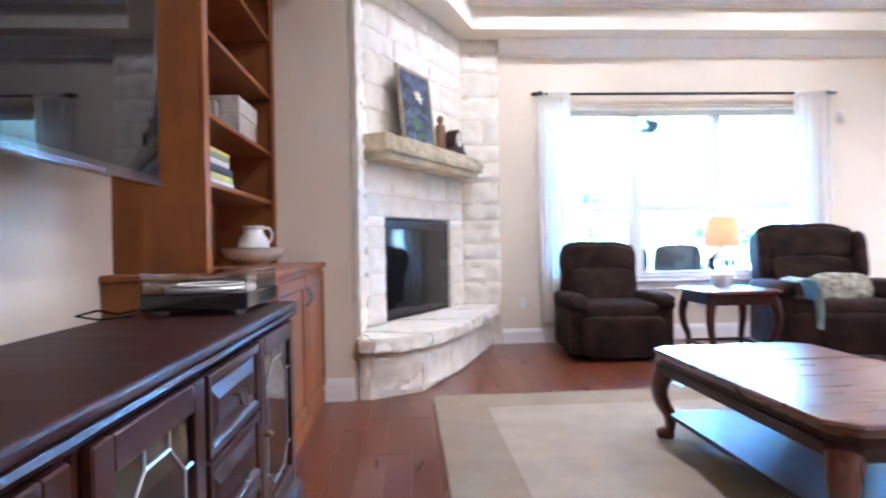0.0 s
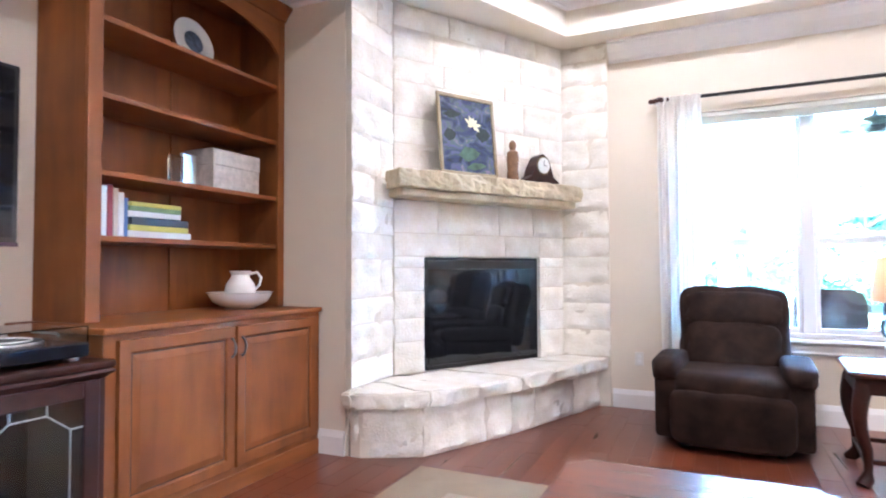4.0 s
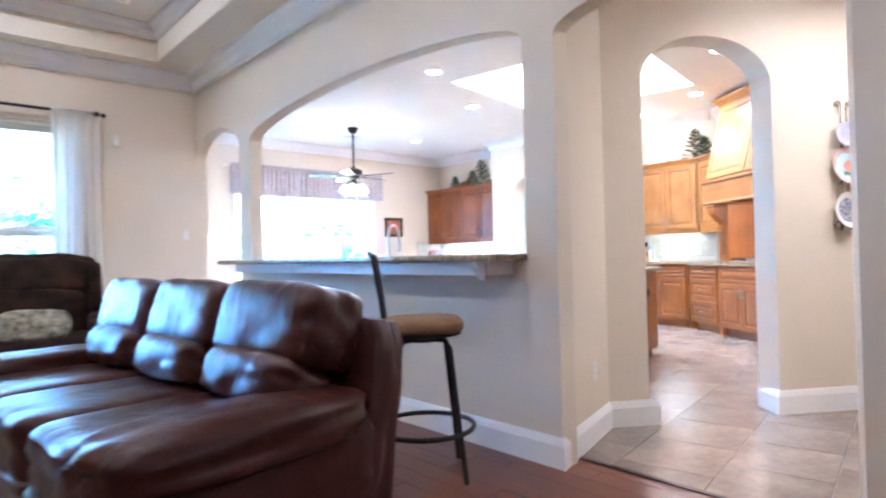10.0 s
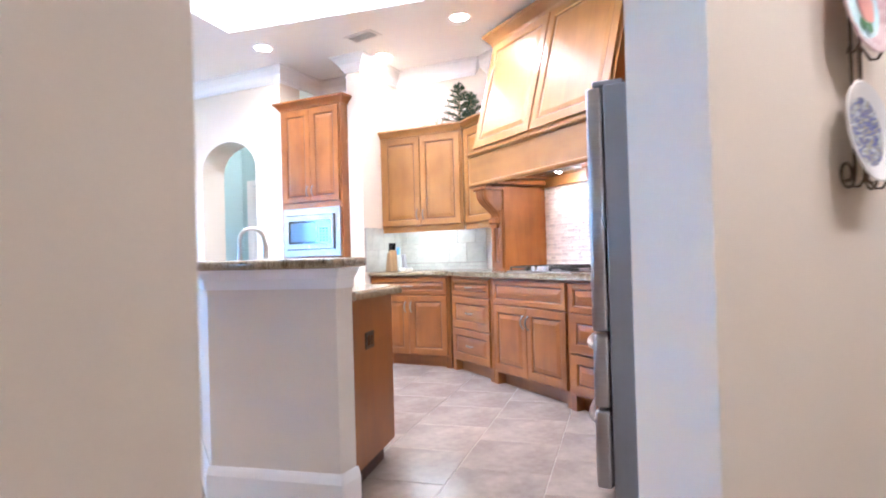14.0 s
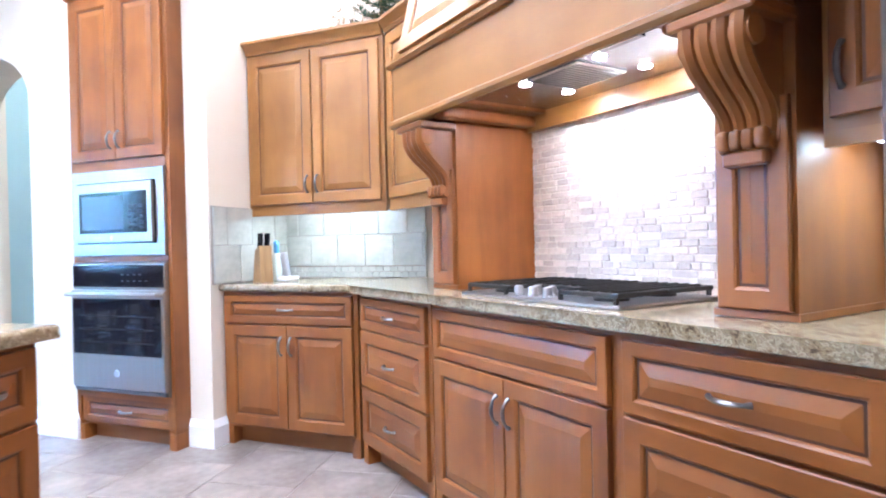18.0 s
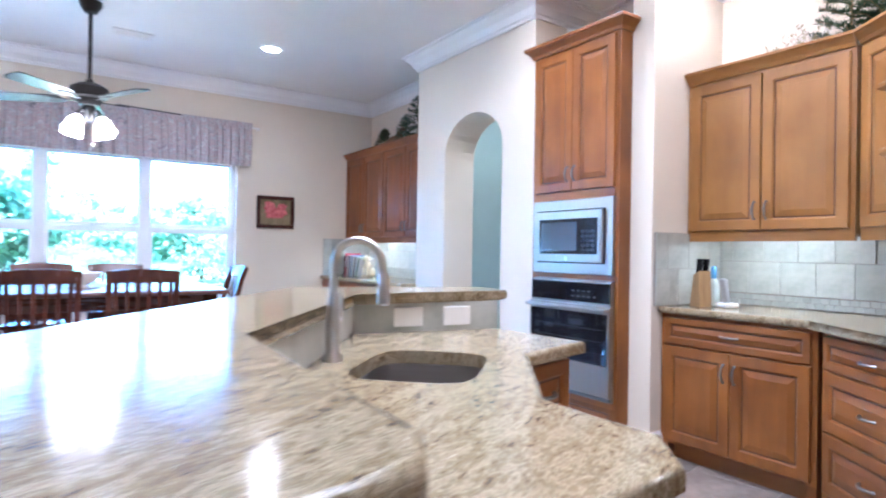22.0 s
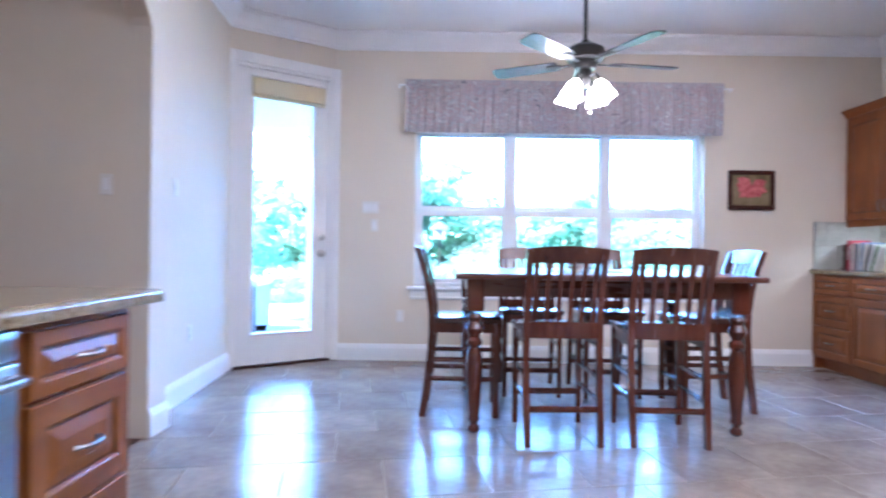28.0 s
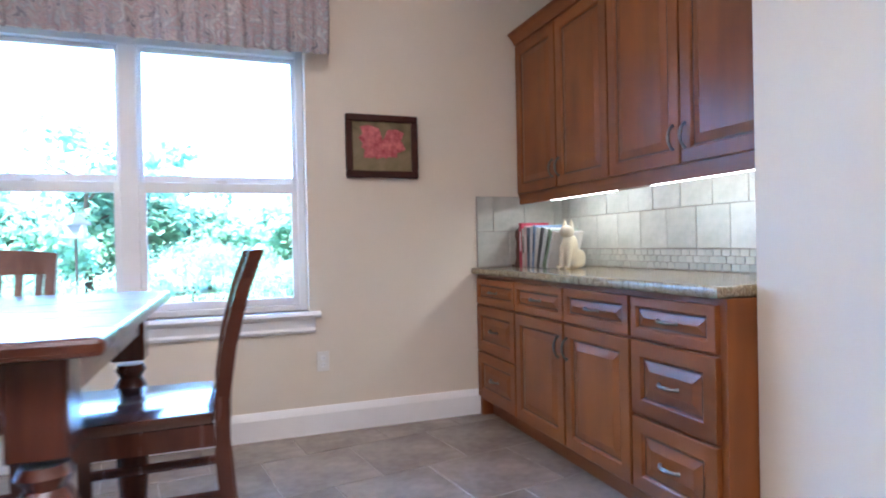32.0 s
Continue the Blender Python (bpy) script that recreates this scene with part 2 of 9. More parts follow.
def glow(name, col, strength):
    mt, nt, b = nodes_of(name)
    b.inputs["Base Color"].default_value = (*col, 1)
    b.inputs["Emission Color"].default_value = (*col, 1)
    b.inputs["Emission Strength"].default_value = strength
    return mt


def veil(name, col, through=0.5):
    """Thin cloth that lets light through."""
    mt, nt, b = nodes_of(name)
    L = nt.links.new
    b.inputs["Base Color"].default_value = (*col, 1)
    b.inputs["Roughness"].default_value = 0.9
    tr = nt.nodes.new("ShaderNodeBsdfTranslucent")
    tr.inputs["Color"].default_value = (*col, 1)
    mx = nt.nodes.new("ShaderNodeMixShader")
    mx.inputs[0].default_value = through
    n = nt.nodes.new("ShaderNodeTexNoise")
    n.inputs["Scale"].default_value = 300
    bp = nt.nodes.new("ShaderNodeBump")
    bp.inputs["Strength"].default_value, bp.inputs["Distance"].default_value = 0.3, 0.001
    L(n.outputs["Fac"], bp.inputs["Height"])
    L(bp.outputs["Normal"], b.inputs["Normal"])
    L(b.outputs[0], mx.inputs[1])
    L(tr.outputs[0], mx.inputs[2])
    L(mx.outputs[0], nt.nodes["Material Output"].inputs["Surface"])
    return mt


def speckle(name, cols, scale=70.0, rough=0.12, second=9.0, stretch=(1, 1, 1), turn=0):
    """Polished granite: mineral grains over drifting clouds."""
    mt, nt, b = nodes_of(name)
    L = nt.links.new
    tc = nt.nodes.new("ShaderNodeTexCoord")
    n = nt.nodes.new("ShaderNodeTexNoise")
    n.inputs["Scale"].default_value, n.inputs["Detail"].default_value, n.inputs["Roughness"].default_value = scale, 5, 0.7
    c = nt.nodes.new("ShaderNodeTexNoise")
    c.inputs["Scale"].default_value, c.inputs["Detail"].default_value, c.inputs["Distortion"].default_value = second, 4, 1.2
    mp = nt.nodes.new("ShaderNodeMapping")
    mp.vector_type = "TEXTURE"
    mp.inputs["Rotation"].default_value = (0, 0, radians(turn))
    mp.inputs["Scale"].default_value = [1 / v for v in stretch]
    L(tc.outputs["Object"], mp.inputs["Vector"])
    L(mp.outputs["Vector"], n.inputs["Vector"])
    L(mp.outputs["Vector"], c.inputs["Vector"])
    m = nt.nodes.new("ShaderNodeMath")
    m.operation = "MULTIPLY_ADD"
    m.inputs[1].default_value = 0.45
    L(c.outputs["Fac"], m.inputs[0])
    h = nt.nodes.new("ShaderNodeMath")
    h.operation = "MULTIPLY"
    h.inputs[1].default_value = 0.55
    L(n.outputs["Fac"], h.inputs[0])
    L(h.outputs[0], m.inputs[2])
    r = nt.nodes.new("ShaderNodeValToRGB")
    els = r.color_ramp.elements
    while len(els) < len(cols):
        els.new(0.5)
    for e, (pos, col) in zip(els, cols):
        e.position, e.color = pos, (*col, 1)
    L(m.outputs[0], r.inputs["Fac"])
    L(r.outputs["Color"], b.inputs["Base Color"])
    b.inputs["Roughness"].default_value = rough
    b.inputs["Specular IOR Level"].default_value = 0.36
    return mt


# ---- world and light ----
world = bpy.data.worlds.new("sky")
scene.world = world
world.use_nodes = True
wn = world.node_tree
sky = wn.nodes.new("ShaderNodeTexSky")
sky.sky_type, sky.sun_disc = "NISHITA", False
sky.sun_elevation, sky.sun_rotation = radians(63), radians(203)
wn.links.new(sky.outputs[0], wn.nodes["Background"].inputs[0])
wn.nodes["Background"].inputs[1].default_value = 0.15
sun = new("sun", bpy.data.lights.new("sun", "SUN"))
sun.data.energy, sun.data.angle, sun.data.color = 5.0, radians(0.6), (1.0, 0.95, 0.88)
sun.matrix_basis = look((0, 0, 30), (6, 14, 0))


def area(name, m, sx, sy, watts, col):
    li = bpy.data.lights.new(name, "AREA")
    li.shape, li.size, li.size_y, li.energy, li.color = "RECTANGLE", sx, sy, watts, col
    ob = new(name, li)
    ob.matrix_basis = m
    return ob


DAY = (0.72, 0.88, 1.0)
WARM = (1.0, 0.84, 0.64)
# daylight at the head of the skylight shaft
area("skylight_light", pose(7.35, 4.39, 3.74, 0, 0, 9.3), 2.0, 1.9, 9, (0.93, 0.97, 1.0))


def lamp(name, loc, watts, col=WARM, radius=0.06, spot=None):
    li = bpy.data.lights.new(name, "SPOT" if spot else "POINT")
    li.energy, li.color, li.shadow_soft_size = watts, col, radius
    if spot:
        li.spot_size, li.spot_blend = radians(spot), 0.8
    ob = new(name, li)
    ob.location = loc
    return ob


# ---- materials of the place ----
M_WALL = surface("wall_paint", (0.74, 0.655, 0.54), 0.75, var=0.04, scale=1.5, grain=180, bump=0.12, dist=0.001)
M_CEIL = surface("ceiling_paint", (0.83, 0.81, 0.77), 0.85, var=0.03, scale=1.5, grain=150, bump=0.12, dist=0.001)
M_TRAY = surface("tray_paint", (0.79, 0.73, 0.62), 0.8, var=0.03, scale=1.5, grain=150, bump=0.1, dist=0.001)
M_TRIM = surface("white_trim", (0.86, 0.85, 0.84), 0.4, var=0.03, scale=3, grain=120, bump=0.03)
M_WHITEWALL = surface("island_paint", (0.74, 0.675, 0.59), 0.7, var=0.04, scale=2, grain=160, bump=0.12, dist=0.001)
M_BLUEWALL = surface("blue_room_paint", (0.45, 0.62, 0.63), 0.8, var=0.05, scale=2, grain=150)
M_PLANK = wood("floor_plank", (0.112, 0.029, 0.013), (0.155, 0.042, 0.018), 0.29, (14, 1.2, 14), 0.2, bump=0.02, vary=0.09)
M_PLANKFAR = wood("floor_plank_far", (0.112, 0.029, 0.013), (0.155, 0.042, 0.018), 0.29, (14, 1.2, 14), 0.2, bump=0.02, vary=0.09, island=True)
M_PLANKGAP = surface("plank_gap", (0.03, 0.012, 0.008), 0.7)
M_TILE = surface("floor_tile", (0.25, 0.195, 0.155), 0.20, var=0.30, scale=3.2, grain=24, bump=0.06, dist=0.003, vary=0.10, alt=(0.35, 0.29, 0.24), rvar=0.3)
M_GROUT = surface("grout", (0.33, 0.28, 0.24), 0.85, grain=200)
M_STONE = surface("limestone", (0.83, 0.77, 0.65), 0.9, var=0.09, scale=7, grain=55, bump=0.6, dist=0.010, vary=0.07, alt=(0.90, 0.87, 0.81))
M_MORTAR = surface("mortar", (0.70, 0.64, 0.54), 0.95, grain=90, bump=0.5, dist=0.004)
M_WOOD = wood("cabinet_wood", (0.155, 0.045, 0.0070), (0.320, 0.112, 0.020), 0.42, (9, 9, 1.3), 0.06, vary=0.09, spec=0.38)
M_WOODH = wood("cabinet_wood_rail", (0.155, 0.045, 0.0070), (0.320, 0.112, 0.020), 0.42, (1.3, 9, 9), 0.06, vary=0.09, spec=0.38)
M_SHELFW = wood("bookcase_wood", (0.150, 0.045, 0.010), (0.310, 0.102, 0.024), 0.52, (9, 9, 1.2), 0.0, vary=0.07, spec=0.32)
M_SHELFH = wood("bookcase_wood_rail", (0.150, 0.045, 0.010), (0.310, 0.102, 0.024), 0.52, (1.2, 9, 9), 0.0, vary=0.07, spec=0.32)
# same cabinet wood, colour raised for stronger light on upper doors and hood
M_LITWOOD = wood("lit_cabinet_wood", (0.205, 0.082, 0.014), (0.385, 0.172, 0.040), 0.38, (7, 7, 1.0), 0.05, vary=0.07)
M_LITWOODH = wood("lit_cabinet_wood_rail", (0.205, 0.082, 0.014), (0.385, 0.172, 0.040), 0.38, (1.0, 7, 7), 0.05, vary=0.07)
# same maple as the other cabinets; the nook's exposure and cast darken its colour
M_NOOKDIM = wood("nook_dim_wood", (0.142, 0.037, 0.008), (0.280, 0.083, 0.018), 0.42, (9, 9, 1.2), 0.04, vary=0.08, spec=0.36)
M_NOOKDIMH = wood("nook_dim_wood_rail", (0.142, 0.037, 0.008), (0.280, 0.083, 0.018), 0.42, (1.2, 9, 9), 0.04, vary=0.08, spec=0.36)
M_GLAZE = surface("dark_glaze", (0.075, 0.024, 0.009), 0.5, var=0.3, grain=90, bump=0.05)
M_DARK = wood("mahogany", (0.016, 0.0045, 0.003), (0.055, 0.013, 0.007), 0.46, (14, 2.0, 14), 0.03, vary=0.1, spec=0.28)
M_TLEG = wood("cherry_leg", (0.055, 0.013, 0.007), (0.14, 0.038, 0.018), 0.28, (16, 16, 2.2), 0.4, vary=0.1)
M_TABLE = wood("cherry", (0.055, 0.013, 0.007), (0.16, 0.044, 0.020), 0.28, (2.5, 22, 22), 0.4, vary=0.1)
M_GRAIN = speckle("granite", ((0.34, (0.032, 0.025, 0.016)), (0.42, (0.16, 0.108, 0.058)), (0.46, (0.34, 0.260, 0.145)), (0.49, (0.12, 0.083, 0.048)), (0.53, (0.43, 0.355, 0.225)), (0.58, (0.22, 0.156, 0.090)), (0.66, (0.49, 0.425, 0.30))), 80, 0.15, 15, (0.7, 1.9, 1.0), 35)
M_STEEL = surface("brushed_steel", (0.34, 0.32, 0.31), 0.34, 1.0, var=0.06, scale=3, grain=40, bump=0.02, stretch=(1, 1, 30))
M_SATIN = surface("satin_steel", (0.36, 0.30, 0.24), 0.42, 1.0, var=0.06, scale=3, grain=40, bump=0.02, stretch=(30, 1, 1))
M_NICKEL = surface("brushed_nickel", (0.55, 0.52, 0.48), 0.3, 1.0, var=0.06, grain=80, bump=0.02)
M_PEWTER = surface("pewter_pull", (0.20, 0.19, 0.18), 0.35, 1.0, var=0.15, grain=80, bump=0.05)
M_BLACK = surface("black_gloss", (0.010, 0.010, 0.012), 0.08, var=0.1, bump=0.0)
M_IRON = surface("black_iron", (0.02, 0.018, 0.016), 0.45, 0.3, var=0.2, grain=120, bump=0.1)
M_LEATHER = surface("brown_leather", (0.038, 0.0105, 0.008), 0.33, var=0.3, scale=7, grain=220, bump=0.25, dist=0.002, alt=(0.064, 0.019, 0.015), spec=0.36)
lt = M_LEATHER.node_tree
tcn, crease, cmap, cbump = (lt.nodes.new(n) for n in ("ShaderNodeTexCoord", "ShaderNodeTexNoise", "ShaderNodeMapping", "ShaderNodeBump"))
cmap.inputs["Scale"].default_value = (0.8, 0.7, 0.6)
crease.inputs["Scale"].default_value, crease.inputs["Detail"].default_value, crease.inputs["Distortion"].default_value = 9.0, 2.5, 1.2
cbump.inputs["Strength"].default_value, cbump.inputs["Distance"].default_value = 0.30, 0.03
lt.links.new(tcn.outputs["Object"], cmap.inputs["Vector"])
lt.links.new(cmap.outputs["Vector"], crease.inputs["Vector"])
lt.links.new(crease.outputs["Fac"], cbump.inputs["Height"])
for nd in lt.nodes:
    if nd.bl_idname == "ShaderNodeBump" and nd != cbump:
        lt.links.new(cbump.outputs["Normal"], nd.inputs["Normal"])
M_BROWN = surface("brown_velour", (0.017, 0.0085, 0.006), 0.9, var=0.4, scale=7, grain=300, bump=0.4, dist=0.003, alt=(0.040, 0.021, 0.015), spec=0.25)
M_RUG = surface("beige_rug", (0.42, 0.35, 0.26), 0.98, var=0.12, scale=5, grain=380, bump=0.8, dist=0.006)
M_RUGB = surface("rug_border", (0.33, 0.26, 0.18), 0.98, var=0.12, scale=5, grain=380, bump=0.8, dist=0.006)
M_GLASS = glass("window_glass")
M_CURTAIN = veil("sheer_curtain", (0.92, 0.90, 0.86), 0.6)
M_SHADE = veil("lamp_shade", (0.66, 0.52, 0.35), 0.25)
M_PORC = surface("white_porcelain", (0.80, 0.79, 0.76), 0.15, var=0.03, bump=0.0)
M_PLATE = surface("white_plastic", (0.78, 0.75, 0.70), 0.4, var=0.03, bump=0.0)
M_BULB = glow("lamp_glow", (1.0, 0.90, 0.74), 2.0)
M_HALO = glow("halogen_glow", (1.0, 0.93, 0.84), 33.0)
M_CAN = glow("can_glow", (1.0, 0.93, 0.84), 18.0)


# ---- the house ----
ZC = 3.07      # kitchen and breakfast ceiling
ZS = 3.15      # living-room soffit
TOP = 4.05


def frame_on(p, q):
    """A matrix with x along p to q on the plan, y to its left, z up."""
    p, q = Vector((*p, 0)), Vector((*q, 0))
    u = (q - p).normalized()
    return Matrix(((u.x, -u.y, 0, p.x), (u.y, u.x, 0, p.y), (0, 0, 1, 0), (0, 0, 0, 1))), (q - p).length


def wall_mesh(bm, p, q, th, z0, z1, holes=()):
    """A wall from p to q, th thick to its left; holes: (u0, u1, bottom, spring, crown of the arch)."""
    m, ln = frame_on(p, q)
    y0, y1 = min(0, th), max(0, th)
    side = m @ Matrix(((1, 0, 0, 0), (0, 0, -1, 0), (0, 1, 0, 0), (0, 0, 0, 1)))
    u = 0.0
    for a, b, zb, zs, za in sorted(holes):
        if a > u:
            box(bm, u, a, y0, y1, z0, z1, m=m)
        if zb > z0:
            box(bm, a, b, y0, y1, z0, zb, m=m)
        if za - zs < 0.005:
            if za < z1:
                box(bm, a, b, y0, y1, za, z1, m=m)
        else:
            n = 20
            low = [((a + b) / 2 - (b - a) / 2 * math.cos(math.pi * k / n), zs + (za - zs) * math.sin(math.pi * k / n)) for k in range(n + 1)]
            for (xa, za_), (xb, zb_) in zip(low, low[1:]):
                prism(bm, [(xa, za_), (xb, zb_), (xb, z1), (xa, z1)], -y1, -y0, side)
        u = b
    if u < ln - 1e-6:
        box(bm, u, ln, y0, y1, z0, z1, m=m)
    bmesh.ops.remove_doubles(bm, verts=bm.verts, dist=0.0005)
    return bm


BASE = [(0, 0), (0.020, 0), (0.020, 0.115), (0.012, 0.14), (0.006, 0.155), (0, 0.155)]


def baseboard(path, closed=False):
    return structure("baseboard", sweep(bmesh.new(), BASE, path, closed), M_TRIM, "white painted baseboard with a moulded top", "baseboard")


def crown(path, z, out=0.12, drop=0.15, closed=False):
    prof = [(0, z), (0, z - drop), (0.014, z - drop), (0.018, z - drop * 0.84), (0.030, z - drop * 0.80), (out * 0.45, z - drop * 0.50), (out * 0.78, z - drop * 0.24), (out * 0.84, z - drop * 0.14), (out, z - drop * 0.12), (out, z)]
    return structure("trim", sweep(bmesh.new(), prof, path, closed), M_TRIM, "white crown moulding along the ceiling", "crown moulding")


# floors
structure("ground_slab", bx(-3.2, 10.6, -3.4, 9.8, -0.25, -0.004), M_GROUT, "grey slab under the floors", "floor")

# living-room walls
structure("wall_west", wall_mesh(bmesh.new(), (-2.86, 5.06), (-2.86, -3.2), -0.15, 0, TOP), M_WALL, "cream painted wall behind the television", "wall")
structure("wall_south", wall_mesh(bmesh.new(), (-3.0, -3.2), (4.3, -3.2), -0.15, 0, TOP), M_WALL, "cream painted wall closing the living room", "wall")
structure("wall_chase", prism(bmesh.new(), [(-3.0, 5.06), (-1.97, 5.06), (-1.97, 5.66), (-1.12, 7.13), (-1.12, 7.33), (-3.0, 7.33)], 0, TOP), M_WALL, "cream painted wall beside the stone fireplace", "wall")
WL, WR, WB, WT = -0.055, 2.675, 0.64, 2.47
structure("wall_north", wall_mesh(bmesh.new(), (-1.12, 7.13), (3.90, 7.13), 0.20, 0, TOP, [(WL + 1.12, WR + 1.12, WB, WT, WT)]), M_WALL, "cream painted wall around the large living-room window", "wall")
# partition between living room and kitchen
structure("wall_bar", wall_mesh(bmesh.new(), (3.90, 2.16), (3.90, 7.33), -0.12, 0, TOP, [(0.20, 3.55, 1.045, 2.22, 2.43), (3.79, 4.97, 0, 2.20, 2.47)]), M_WALL, "cream wall with a wide arched pass-through over the bar and a small arched doorway", "wall")
# splayed hall between the rooms
structure("wall_jamb", prism(bmesh.new(), [(3.90, 2.16), (4.68, 2.38), (4.70, 2.46), (4.02, 2.36), (4.02, 2.16 + 0.034)], 0, TOP), M_WALL, "cream angled wall of the short hall", "wall")
structure("wall_hall", wall_mesh(bmesh.new(), (6.50, 1.17), (4.68, 2.38), -0.20, 0, TOP, [(1.015, 1.92, 0, 2.15, 2.45)]), M_WALL, "cream angled wall with an arched doorway to the kitchen", "wall")
structure("wall_hall_side", wall_mesh(bmesh.new(), (6.62, -2.1), (6.50, 1.17), -0.15, 0, TOP), M_WALL, "cream wall at the end of the hall", "wall")
structure("wall_gallery", prism(bmesh.new(), [(4.28, 1.0), (4.05, 0.93), (4.50, -2.1), (4.73, -2.1)], 0, TOP), M_WALL, "cream wall end beside the hall arch", "wall")
structure("wall_gallery_end", wall_mesh(bmesh.new(), (4.20, -2.1), (6.8, -2.1), -0.15, 0, TOP), M_WALL, "cream wall closing the hall", "wall")
structure("wall_east_living", wall_mesh(bmesh.new(), (4.35, -3.2), (4.35, -2.1), -0.15, 0, TOP), M_WALL, "cream wall closing the living room", "wall")

structure("wall_hall_arch", wall_mesh(bmesh.new(), (4.06, 0.93), (3.90, 2.16), -0.12, 0, TOP, [(0.001, 1.238, 0, 2.19, 2.34)]), M_WALL, "cream header with a shallow arch over the hall opening", "wall")

# kitchen and breakfast walls
BL, BR, BB, BT = 5.335, 8.06, 0.70, 2.20
structure("wall_breakfast_west", wall_mesh(bmesh.new(), (3.88, 7.33), (3.79, 8.93), 0.18, 0, TOP), M_WALL, "cream wall between the arch and the patio door", "wall")
DP, DQ = (3.743, 8.890), (4.66, 9.53)
dm, dl = frame_on(DP, DQ)
DU0, DU1, DZ = 0.085, 0.99, 2.645
structure("wall_door", wall_mesh(bmesh.new(), DP, DQ, 0.16, 0, TOP, [(DU0, DU1, 0, DZ, DZ)]), M_WALL, "cream angled wall around the patio door", "wall")
structure("wall_breakfast_north", wall_mesh(bmesh.new(), (4.58, 9.48), (9.85, 9.48), 0.20, 0, TOP, [(BL - 4.58, BR - 4.58, BB, BT, BT)]), M_WALL, "cream wall around the breakfast window", "wall")
structure("wall_nook", wall_mesh(bmesh.new(), (9.73, 7.50), (9.73, 9.48), -0.15, 0, TOP), M_WALL, "cream wall behind the desk cabinets", "wall")
structure("wall_pantry", wall_mesh(bmesh.new(), (9.22, 5.89), (9.22, 7.50), -0.32, 0, TOP, [(0.36, 1.15, 0, 2.07, 2.38)]), M_WALL, "cream wall with an arched opening to the back hall", "wall")
structure("wall_nook_return", wall_mesh(bmesh.new(), (9.54, 7.40), (9.73, 7.40), 0.10, 0, TOP), M_WALL, "cream wall return", "wall")
structure("wall_back_hall", wall_mesh(bmesh.new(), (10.35, 5.6), (10.35, 7.6), -0.15, 0, TOP), M_BLUEWALL, "pale blue wall of the back hall", "wall")
structure("wall_back_hall_side", wall_mesh(bmesh.new(), (9.73, 7.56), (10.5, 7.56), 0.1, 0, TOP), M_BLUEWALL, "pale blue wall of the back hall", "wall")
structure("wall_back_hall_south", wall_mesh(bmesh.new(), (10.05, 5.9), (10.5, 5.9), -0.1, 0, TOP), M_BLUEWALL, "pale blue wall of the back hall", "wall")
structure("wall_oven", wall_mesh(bmesh.new(), (9.90, 5.12), (9.90, 5.89), -0.15, 0, TOP), M_WALL, "cream wall behind the oven cabinet", "wall")
structure("wall_pier", bx(9.33, 10.05, 4.96, 5.12, 0, TOP), M_WALL, "cream wall pier beside the ovens", "wall")
structure("wall_east", wall_mesh(bmesh.new(), (10.05, 3.75), (10.05, 4.96), -0.15, 0, TOP), M_WALL, "cream wall behind the corner cabinets", "wall")
# range wall runs at a slant: RO is the corner of the cabinet fronts, RU its way, RN into the wall
RO, RU, RN = Vector((9.43, 4.08)), Vector((-0.6, -0.8)), Vector((0.8, -0.6))
RM = Matrix(((RU.x, RN.x, 0, RO.x), (RU.y, RN.y, 0, RO.y), (0, 0, 1, 0), (0, 0, 0, 1)))   # local x along the run, y into the wall
rw = [RO + RU * s + RN * d for s, d in ((-0.35, 0.62), (3.4, 0.62))]
structure("wall_range", wall_mesh(bmesh.new(), rw[0].to_tuple(), rw[1].to_tuple(), 0.15, 0, TOP), M_WALL, "cream slanted wall behind the range", "wall")
structure("wall_fridge", wall_mesh(bmesh.new(), (6.66, 1.30), (8.3, 1.30), -0.15, 0, TOP), M_WALL, "cream wall behind the refrigerator", "wall")
structure("wall_fridge_side", wall_mesh(bmesh.new(), (6.60, 1.38), (6.62, 1.30), -0.1, 0, TOP), M_WALL, "cream wall beside the refrigerator", "wall")

# ceilings
def ring(outer, inner, z0, z1):
    bm = bmesh.new()
    for z in (z0, z1):
        o = [bm.verts.new((x, y, z)) for x, y in outer]
        i = [bm.verts.new((x, y, z)) for x, y in inner]
        n = len(o)
        for k in range(n):
            bm.faces.new((o[k], o[(k + 1) % n], i[(k + 1) % n], i[k]))
    bm.verts.ensure_lookup_table()
    n = len(outer)
    for k in range(n):
        a, b = n + k, n + (k + 1) % n
        bm.faces.new((bm.verts[a], bm.verts[b], bm.verts[b + 2 * n], bm.verts[a + 2 * n]))
        a, b = k, (k + 1) % n
        bm.faces.new((bm.verts[a], bm.verts[b], bm.verts[b + 2 * n], bm.verts[a + 2 * n]))
    return bm


SKY = [(6.45, 3.20), (8.56, 3.53), (8.25, 5.60), (6.13, 5.25)]
SKYO = [(6.40, 3.14), (8.62, 3.48), (8.30, 5.66), (6.07, 5.30)]
bm = ring([(4.02, 1.3), (10.5, 1.3), (10.5, 9.6), (4.02, 9.6)], SKY, ZC, ZC + 0.10)
box(bm, 3.70, 4.02, 7.33, 9.6, ZC, ZC + 0.10)
structure("ceiling", bm, M_CEIL, "pale painted kitchen ceiling", "ceiling")
structure("skylight_shaft", ring(SKYO, SKY, ZC + 0.1, 3.78), M_TRIM, "white shaft of the kitchen skylight", "skylight")
structure("skylight_dome", prism(bmesh.new(), SKYO, 3.78, 3.80), M_TRIM, "white top of the kitchen skylight", "skylight")
